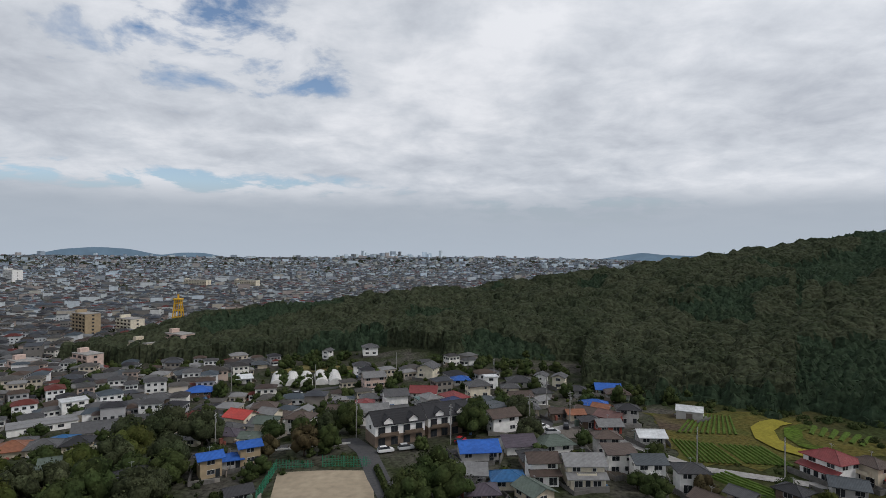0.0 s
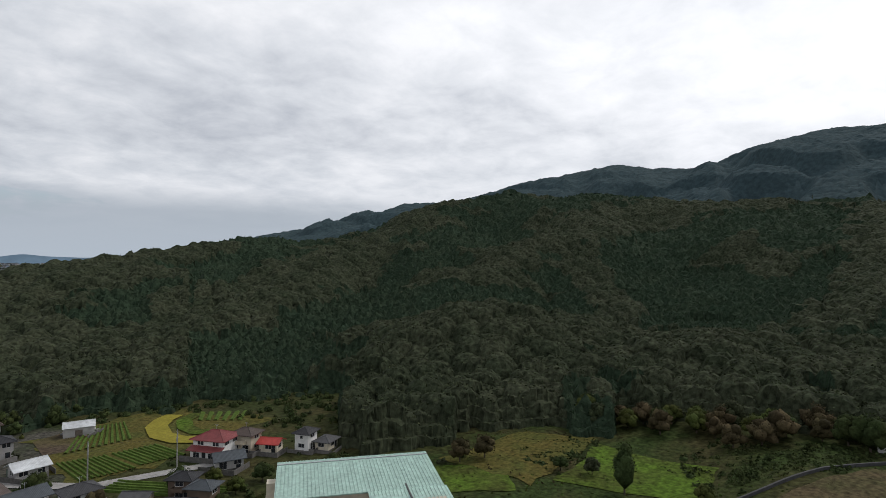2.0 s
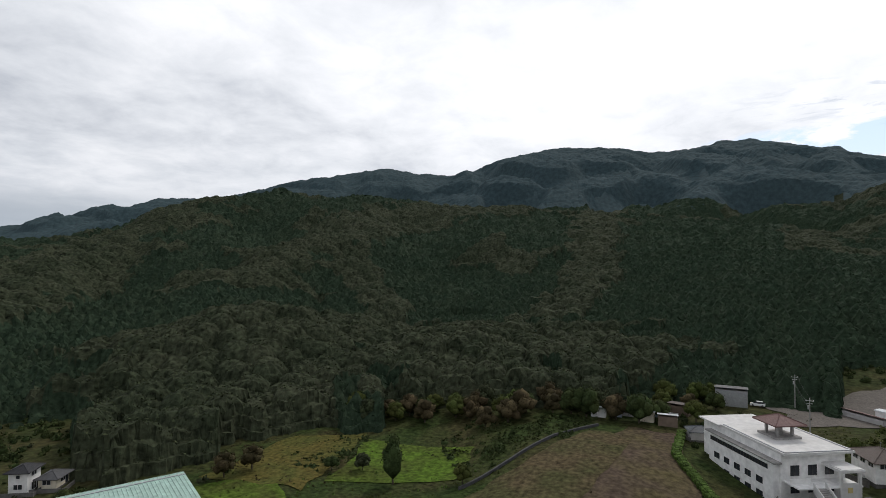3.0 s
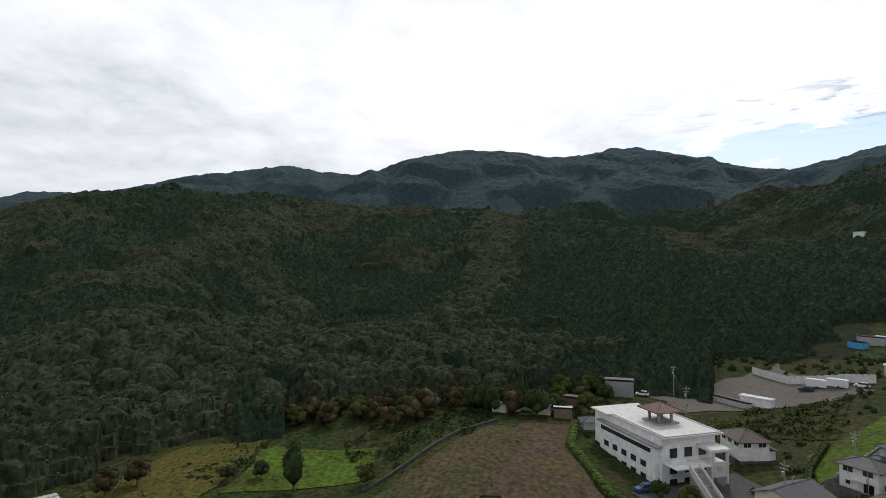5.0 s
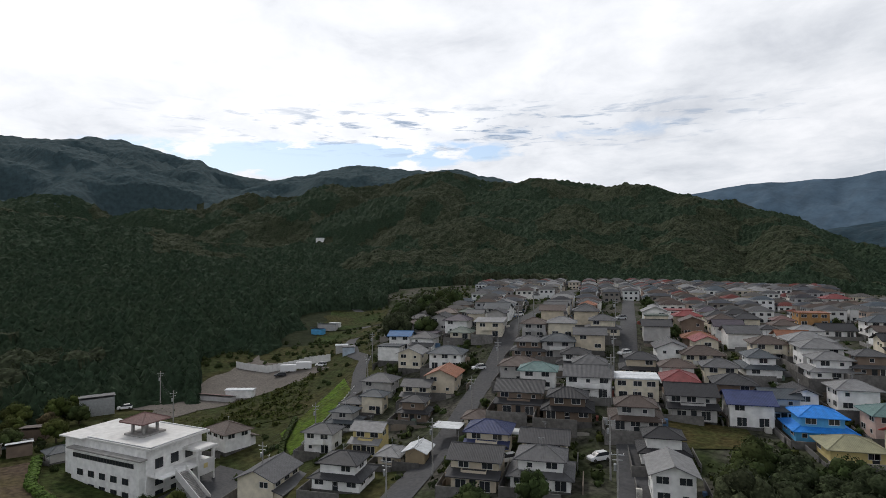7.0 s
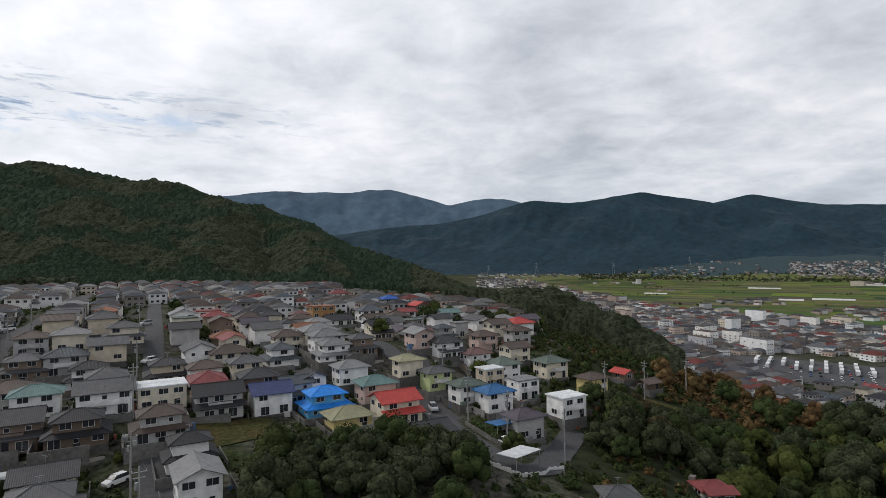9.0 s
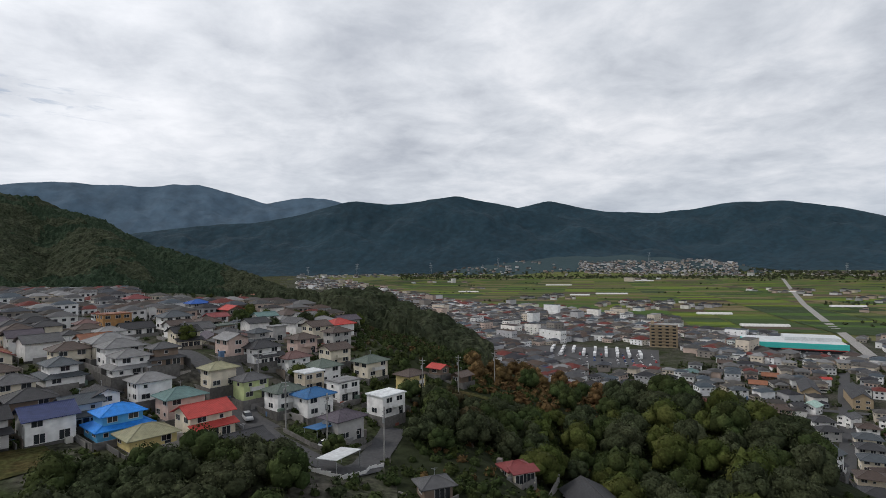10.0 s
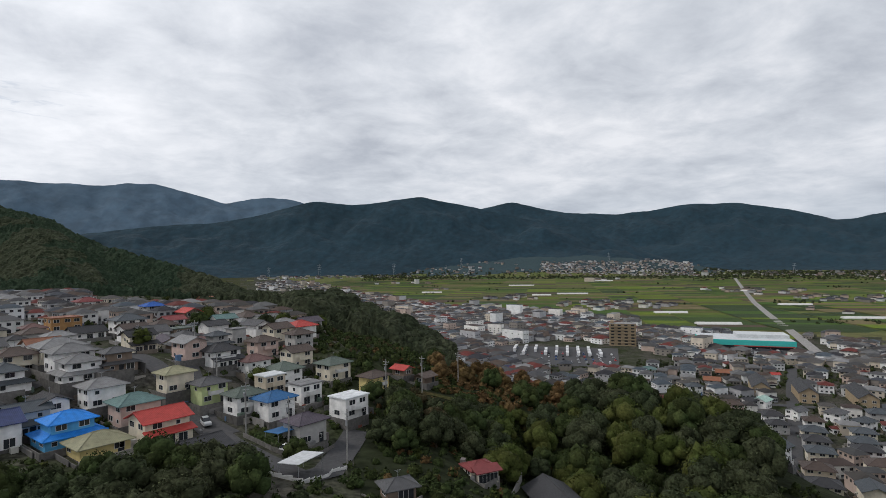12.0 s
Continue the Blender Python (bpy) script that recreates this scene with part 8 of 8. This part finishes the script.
def shaped(sections, mat_name, mats):
    """A body lofted through cross sections (x, half width, low, high)."""
    bm = bmesh.new()
    last = None
    for x, hw, lo, hi in sections:
        now = [bm.verts.new((x, y, z)) for y, z in ((-hw, lo), (hw, lo), (hw * 1.0, (lo + hi) / 2), (hw * 0.9, hi), (-hw * 0.9, hi), (-hw, (lo + hi) / 2))]
        if last:
            for j in range(6):
                bm.faces.new((last[j], last[(j + 1) % 6], now[(j + 1) % 6], now[j]))
        else:
            bm.faces.new(now[::-1])
        last = now
    bm.faces.new(last)
    bmesh.ops.recalc_face_normals(bm, faces=bm.faces)
    me = bpy.data.meshes.new(mat_name)
    bm.to_mesh(me)
    bm.free()
    me.materials.append(mats)
    return me


TYRE = box_mesh("wheel", (0.62, 0.2, 0.62), M["dark"])
wheel_bm = bmesh.new()
cylinder(wheel_bm, (0, -0.1, 0.31), (0, 0.1, 0.31), 0.31, 0.31, 12)
TYRE = bpy.data.meshes.new("wheel")
wheel_bm.to_mesh(TYRE)
wheel_bm.free()
TYRE.materials.append(M["dark"])
PAINT = {k: material(k + "_car_paint", c, 0.3, 0.05, 2, 0.3, 0.0) for k, c in {"white": (0.70, 0.70, 0.70), "silver": (0.42, 0.43, 0.44), "black": (0.02, 0.02, 0.025), "red": (0.40, 0.03, 0.03), "blue": (0.04, 0.09, 0.25)}.items()}
BODY = {k: shaped([(-2.05, 0.70, 0.35, 0.85), (-1.9, 0.82, 0.25, 0.98), (1.2, 0.82, 0.25, 0.98), (1.95, 0.80, 0.25, 0.86), (2.1, 0.68, 0.35, 0.72)], "body", m) for k, m in PAINT.items()}
CABIN = shaped([(-1.95, 0.70, 0.96, 1.2), (-1.5, 0.74, 0.96, 1.52), (0.3, 0.74, 0.96, 1.54), (1.15, 0.70, 0.96, 1.0)], "cabin_glass", M["glass"])
TOP = {k: shaped([(-1.45, 0.60, 1.50, 1.56), (0.25, 0.60, 1.50, 1.58)], "cabin_top", m) for k, m in PAINT.items()}
CAR = {}


def car(x, y, turn, colour="white"):
    m = pose(x, y, ground_at(x, y) + 0.22, 0, 0, turn)
    if colour in CAR:
        return copy_thing(CAR[colour], m)
    ob = new("car")
    share("body", BODY[colour], ob, (0, 0, 0))
    share("cabin_glass", CABIN, ob, (0, 0, 0))
    share("cabin_top", TOP[colour], ob, (0, 0, 0))
    for sx in (-1.3, 1.3):
        for sy in (-0.74, 0.74):
            share("wheel", TYRE, ob, (sx, sy, 0))
    ob.matrix_basis = m
    CAR[colour] = ob
    return tagged(ob, f"small {colour} parked car", "car", "parked cars")


BUS = {}


def bus(x, y, turn, size=1.0, colour="white"):
    m = pose(x, y, ground_at(x, y) + 0.35, 0, 0, turn)
    if colour in BUS:
        return copy_thing(BUS[colour], m)
    ob = new("bus")
    part("body", boxed((-5, 5, -1.2, 1.2, 0.35, 3.1), (-4.6, 4.6, -1.1, 1.1, 3.1, 3.22)), PAINT[colour], ob)
    for s in (-1.23, 1.21):
        part("window_band", boxed((-4.6, 4.6, s, s + 0.02, 1.5, 2.5)), M["glass"], ob)
    part("windscreen", boxed((5.0, 5.03, -1.05, 1.05, 1.2, 2.7)), M["glass"], ob)
    part("stripe", boxed((-4.9, 4.9, -1.24, -1.2, 0.9, 1.15), (-4.9, 4.9, 1.2, 1.24, 0.9, 1.15)), PAINT["blue"], ob)
    for sx in (-3.2, 3.2):
        for sy in (-1.1, 1.1):
            share("wheel", TYRE, ob, (sx, sy, 0), 0, (1.5, 1.3, 1.5))
    ob.matrix_basis = m
    BUS[colour] = ob
    return tagged(ob, f"{colour} coach parked on the asphalt lot", "bus", "parked coaches")


car_rng = random.Random(4)
for x, y, t, c in ((-14, 142, 20, "white"), (-9, 144, 20, "silver"), (5, 150, 60, "red"), (31, 158, 10, "silver"), (36, 164, 80, "black"), (29, 163, 30, "white"), (183, -111, 55, "black"), (175, -123, 40, "white"),
                   (119, -39, 110, "blue"), (110, -41, 60, "white"), (191, -62, 70, "white"), (62, -84, 65, "white"), (48, -92, 65, "white"), (80, -98, 65, "silver"), (101, -124, 65, "white"), (-3, -128, 100, "silver"),
                   (-17, -108, 140, "white"), (58, -122, 66, "black"), (70, -150, 66, "white"), (20, 236, 30, "white"), (-110, 196, 20, "white"), (-60, 236, 10, "silver"), (124, -176, 66, "white"), (88, -186, 60, "silver")):
    car(x, y, t, c)
lot_turn = math.degrees(math.atan2(-394 + 454, -337 + 257))
for r in range(3):
    for k in range(9):
        p = Vector((-270, -448)).lerp(Vector((-338, -396)), (k + 0.4) / 9.5) + Vector((22, 30)) * (r * 0.42 + 0.15)
        if car_rng.random() < 0.85:
            bus(p.x, p.y, lot_turn + 90 + car_rng.uniform(-3, 3))
for r in range(4):
    for k in range(16):
        p = Vector((-222, -386)).lerp(Vector((-300, -338)), (k + 0.4) / 16) + Vector((-9, -13)) * r * 0.9
        if car_rng.random() < 0.75:
            car(p.x, p.y, lot_turn + 90 + car_rng.choice((0, 180)), car_rng.choice(("white", "white", "silver", "black", "blue", "red")))
for r in range(3):
    for k in range(12):
        p = Vector((-478, -312)).lerp(Vector((-430, -352)), (k + 0.4) / 12) + Vector((7, 9)) * r
        if car_rng.random() < 0.7:
            car(p.x, p.y, 50 + car_rng.choice((0, 180)), car_rng.choice(("white", "silver", "black", "red")))


def caravan(x, y, turn):
    ob = thing("caravan", x, y, turn)
    ob.location.z += 0.35
    part("body", boxed((-2.8, 2.8, -1.1, 1.1, 0.3, 2.5), (-2.2, 2.4, -1.0, 1.0, 2.5, 2.62)), PAINT["white"], ob)
    for u in (-1.6, 0.6):
        share("window", WINDOW["wide", "dark"], ob, (u, -1.12, 1.2))
    for sy in (-1.0, 1.0):
        share("wheel", TYRE, ob, (-0.3, sy, 0))
    part("drawbar", boxed((2.8, 4.0, -0.06, 0.06, 0.3, 0.4)), M["steel"], ob)
    return tagged(ob, "white caravan parked on the gravel yard", "caravan", "caravans")


caravan(184, -115, 48)
caravan(180, -119, 48)
caravan(230, -170, 30)


def screen_wall(points, height, step, name, piece, mat, label, category, post=None):
    """A fence of upright panels along a line, each panel a part."""
    pts = [Vector(p) for p in points]
    ob = thing(name, *pts[0], z=0)
    ob.location.z = 0
    for a, b in zip(pts, pts[1:]):
        n = max(1, round((b - a).length / step))
        turn = math.atan2(b.y - a.y, b.x - a.x)
        me = box_mesh(piece, ((b - a).length / n - 0.04, 0.08, height), mat)
        for k in range(n):
            p = a.lerp(b, (k + 0.5) / n)
            share(piece, me, ob, (p.x - pts[0].x, p.y - pts[0].y, ground_at(p.x, p.y) - 0.2), turn)
    return tagged(ob, label, category)


screen_wall([(208, -107), (192, -111), (184, -124), (176, -128)], 2.9, 1.8, "site_hoarding", "panel", M["white"], "white panel hoarding round the gravel yard", "hoarding")
screen_wall([(-9.5, -118.7), (-13.7, -109.5), (-17, -104.5), (-21.5, -106.6), (-26.1, -112)], 1.1, 2.0, "garden_wall", "wall_panel", M["block"], "rough stone garden wall at the street corner", "wall")
screen_wall([(-8, -99.5), (-12, -95.5), (-16.5, -92.5), (-21.2, -95.8), (-22.6, -98.5), (-25.5, -100)], 0.9, 1.6, "guard_rail", "rail_panel", M["white"], "white guard rail at the bend of the street", "guard rail")
screen_wall([(119, -78), (140, -111)], 0.7, 2.0, "guard_rail", "rail_panel", M["white"], "white kerb rail along the lane", "guard rail")
screen_wall([(-60, 146), (-24, 149.5)], 0.8, 2.0, "guard_rail", "rail_panel", M["white"], "white guard rail along the village road", "guard rail")


def net_fence(a, b, height):
    """Green court fence: posts, rails and a lattice of netting."""
    a, b = Vector(a), Vector(b)
    ob = thing("court_fence", a.x, a.y, math.degrees(math.atan2(b.y - a.y, b.x - a.x)))
    run = (b - a).length
    green = GREEN_PAINT
    for k in range(int(run / 2.5) + 1):
        part("post", boxed((k * 2.5 - 0.05, k * 2.5 + 0.05, -0.05, 0.05, -0.5, height)), green, ob)
    bars = [(k * 0.35, k * 0.35 + 0.06, -0.01, 0.01, 0, height) for k in range(int(run / 0.35))] + [(0, run, -0.012, 0.012, z * 0.4, z * 0.4 + 0.06) for z in range(int(height / 0.4))]
    tagged(part("netting", boxed(*bars), green, ob), kind="stuff")
    return tagged(ob, "green netted court fence beside the sandy ground", "fence", "court fences")


GREEN_PAINT = material("green_net", (0.03, 0.22, 0.13), 0.7, 0.2, 2, 0.3, 0.0)
net_fence((-39, 134), (-30, 133.5), 2.4)
net_fence((-28, 133.4), (-16.5, 132.5), 2.8)
net_fence((-39, 134), (-38, 116), 2.4)


def small_roof(x, y, w, d, h, turn, mat, label):
    """A carport: a sheet roof on four posts."""
    ob = thing("carport", x, y, turn)
    bm = bmesh.new()
    v = box(bm, -w / 2, w / 2, -d / 2, d / 2, h, h + 0.1)
    for i in (2, 3, 6, 7):
        v[i].co.z += 0.35
    part("roof", bm, mat, ob)
    for sx in (-1, 1):
        for sy in (-1, 1):
            part("post", boxed((sx * (w / 2 - 0.2) - 0.05, sx * (w / 2 - 0.2) + 0.05, sy * (d / 2 - 0.2) - 0.05, sy * (d / 2 - 0.2) + 0.05, -0.3, h)), M["steel"], ob)
    return tagged(ob, label, "carport", "carports")


small_roof(-17, -97.5, 6.5, 4.5, 2.4, 40, ROOFS["white"], "pale sheet-metal carport beside the street")
small_roof(105, -62, 7, 4, 2.5, 30, ROOFS["straw"], "yellow sheet carport beside the house")
small_roof(-16, -113.5, 4.5, 4.5, 2.5, 28, ROOFS["blue"], "small garden carport with a blue roof")
small_roof(66, -92, 5, 5, 2.4, 28, ROOFS["white"], "white curved carport between houses")
small_roof(80, -88, 6, 6, 3, 28, ROOFS["white"], "white sheet-metal carport beside the street")
small_roof(20, -92, 3, 2.5, 2.4, 28, ROOFS["sky"], "bright blue garden shed roof on posts")

def retaining_wall(points, tall, thick, label):
    """A low wall that follows the ground, with a coping along its top."""
    bm = bmesh.new()
    pts = [Vector(p) for p in points]
    for a, b in zip(pts, pts[1:]):
        n = max(1, int((b - a).length / 2.0))
        side = Vector((b.y - a.y, a.x - b.x)).normalized() * thick / 2
        for k in range(n):
            p, q = a.lerp(b, k / n), a.lerp(b, (k + 0.985) / n)
            zp, zq = ground_at(*p), ground_at(*q)
            v = box(bm, 0, 1, 0, 1, 0, 1)
            for c, (at, z) in zip(sorted(v, key=lambda c: (c.co.z, c.co.y, c.co.x)), [(p - side, zp - 1), (q - side, zq - 1), (p + side, zp - 1), (q + side, zq - 1), (p - side, zp + tall), (q - side, zq + tall), (p + side, zp + tall), (q + side, zq + tall)]):
                c.co = (at.x, at.y, z)
    bmesh.ops.recalc_face_normals(bm, faces=bm.faces)
    me = bpy.data.meshes.new("retaining_wall")
    bm.to_mesh(me)
    bm.free()
    me.materials.append(M["asphalt"])
    return tagged(new("retaining_wall", me), label, "wall", kind="structure")


retaining_wall([(121, 20), (134, 9.5), (148, 0), (160, -12)], 0.7, 0.4, "dark retaining wall below the earth mound")

# low block walls round the gardens of the nearest plots
wall_rng = random.Random(6)
for x, y, r in [b for b in BUILT if math.hypot(b[0], b[1]) < 190 and b[2] < 8][:110]:
    turn = ESTATE if y < 0 else 20
    ob = thing("garden_wall", x, y, turn)
    ob.location.z -= 0.5
    s = r + wall_rng.uniform(1.0, 1.8)
    h = wall_rng.uniform(1.3, 1.9)
    part("wall_run", boxed((-s, -s + 0.15, -s, s, -1.5, h)), M["block"], ob)
    part("wall_run", boxed((-s + 0.152, s * 0.3, -s, -s + 0.15, -1.5, h)), M["block"], ob)
    tagged(ob, "low grey concrete block garden wall", "garden wall", "garden walls")

# ---- far mountains, bay and islands ----
def range_mesh(name, crest, depth, foot, mat, label, rough=18.0, seed=1, step=0.25):
    """A far mountain range: a crest line by bearing, distance and height, with spurred slopes down to its foot."""
    b = np.arange(crest[0][0], crest[-1][0] + 1e-6, step)
    keys = np.array(crest)
    d, top = (np.interp(b, keys[:, 0], keys[:, k]) for k in (1, 2))
    kernel = np.hanning(9)
    kernel /= kernel.sum()
    top = np.convolve(np.pad(top, 4, mode="edge"), kernel, "valid")
    rows = 26
    verts = []
    for r in range(rows + 1):
        q = r / rows
        dist = d - depth * q
        x, y = dist * np.sin(np.radians(b)), dist * np.cos(np.radians(b))
        z = foot + (top - foot) * (1 - q) ** 1.25
        spur = wobble(x, y, 420, seed) * rough * 1.6 + wobble(x, y, 150, seed + 3) * rough * 0.6 + wobble(x, y, 60, seed + 5) * rough * 0.25
        z = z + spur * min(1, 4 * q + 0.12) * (1 - q) * np.clip((top - foot) / 150, 0.05, 1)
        verts.append(np.stack([x, y, z], 1))
    n = len(b)
    i, j = np.meshgrid(np.arange(rows), np.arange(n - 1), indexing="ij")
    q = np.stack([i * n + j, i * n + j + 1, (i + 1) * n + j + 1, (i + 1) * n + j], -1).reshape(-1, 4)
    return tagged(new(name, mesh_from(name, np.concatenate(verts), q, [mat], None, True)), label, "mountains", kind="structure")


def heights(pairs, d):
    return [(b, d, 50 + d * math.tan(radians(e))) for b, e in pairs]


# haze is painted in: blue base colours, with emission for the scattered light
HAZE_NEAR = material("hazed_far_slope", (0.011, 0.030, 0.043), 0.95, 0.35, 0.03, 0.15, 0.6, glow=0.2)
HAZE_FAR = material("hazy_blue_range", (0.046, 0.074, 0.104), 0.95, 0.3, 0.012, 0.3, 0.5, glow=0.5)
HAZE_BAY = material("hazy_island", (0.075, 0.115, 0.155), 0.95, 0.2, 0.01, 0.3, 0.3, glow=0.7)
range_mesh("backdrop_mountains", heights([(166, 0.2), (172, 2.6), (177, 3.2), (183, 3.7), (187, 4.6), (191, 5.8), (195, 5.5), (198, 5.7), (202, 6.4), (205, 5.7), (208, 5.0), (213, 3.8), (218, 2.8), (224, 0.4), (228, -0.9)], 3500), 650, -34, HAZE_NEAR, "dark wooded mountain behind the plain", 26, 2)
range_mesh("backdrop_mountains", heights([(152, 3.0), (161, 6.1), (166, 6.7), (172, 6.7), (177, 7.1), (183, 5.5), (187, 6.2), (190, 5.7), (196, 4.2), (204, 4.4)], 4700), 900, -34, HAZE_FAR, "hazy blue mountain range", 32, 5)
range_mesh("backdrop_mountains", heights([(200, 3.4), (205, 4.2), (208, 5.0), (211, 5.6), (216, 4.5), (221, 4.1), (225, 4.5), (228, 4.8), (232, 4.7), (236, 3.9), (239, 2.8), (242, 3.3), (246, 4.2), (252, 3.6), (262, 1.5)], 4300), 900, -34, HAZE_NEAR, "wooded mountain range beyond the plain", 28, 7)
range_mesh("backdrop_island", heights([(322.5, -0.5), (324, -0.35), (326, 0.15), (328.5, 0.35), (331, 0.2), (332.5, -0.15), (333.5, -0.35), (335, -0.1), (337, -0.1), (339, -0.5)], 4850), 60, 4, HAZE_BAY, "island out in the bay, blue from painted haze", 2, 3)
range_mesh("backdrop_island", heights([(15, -0.5), (18, 0.0), (19.5, 0.25), (21, 0.05), (24, -0.05), (28, 0.3), (33, 0.2), (36, -0.2)], 4850), 60, 4, HAZE_BAY, "hills beyond the bay, blue from painted haze", 2, 6)
sea = material("grey_sea", (0.20, 0.24, 0.27), 0.35, 0.1, 0.02, 0.3, 0.1)
drape("sea", [polar(300, 4980), polar(322, 4980), polar(322, 4700), polar(300, 4700)], sea, "grey bay on the horizon", 1.0, 100)


def pylon(x, y, tall, turn):
    """A lattice mast for power lines: four leaning legs, rings of bracing and three pairs of arms."""
    ob = thing("pylon", x, y, turn)
    half = tall * 0.09
    for sx in (-1, 1):
        for sy in (-1, 1):
            part("leg", cylinder(bmesh.new(), (sx * half, sy * half, -2), (sx * half * 0.15, sy * half * 0.15, tall), 0.5, 0.35, 4), M["steel"], ob)
    for f in (0.62, 0.76, 0.9):
        part("arm", boxed((-half * 1.5, half * 1.5, -0.35, 0.35, tall * f, tall * f + 0.8)), M["steel"], ob)
    return tagged(ob, "grey steel lattice pylon standing before the far hills", "pylon", "pylons")


for b, d, tall in ((191.8, 2650, 62), (199.2, 2780, 60), (206, 2850, 48), (220.5, 2800, 50), (187, 2600, 50), (236, 2700, 48)):
    pylon(*polar(b, d), tall, 180 - b)
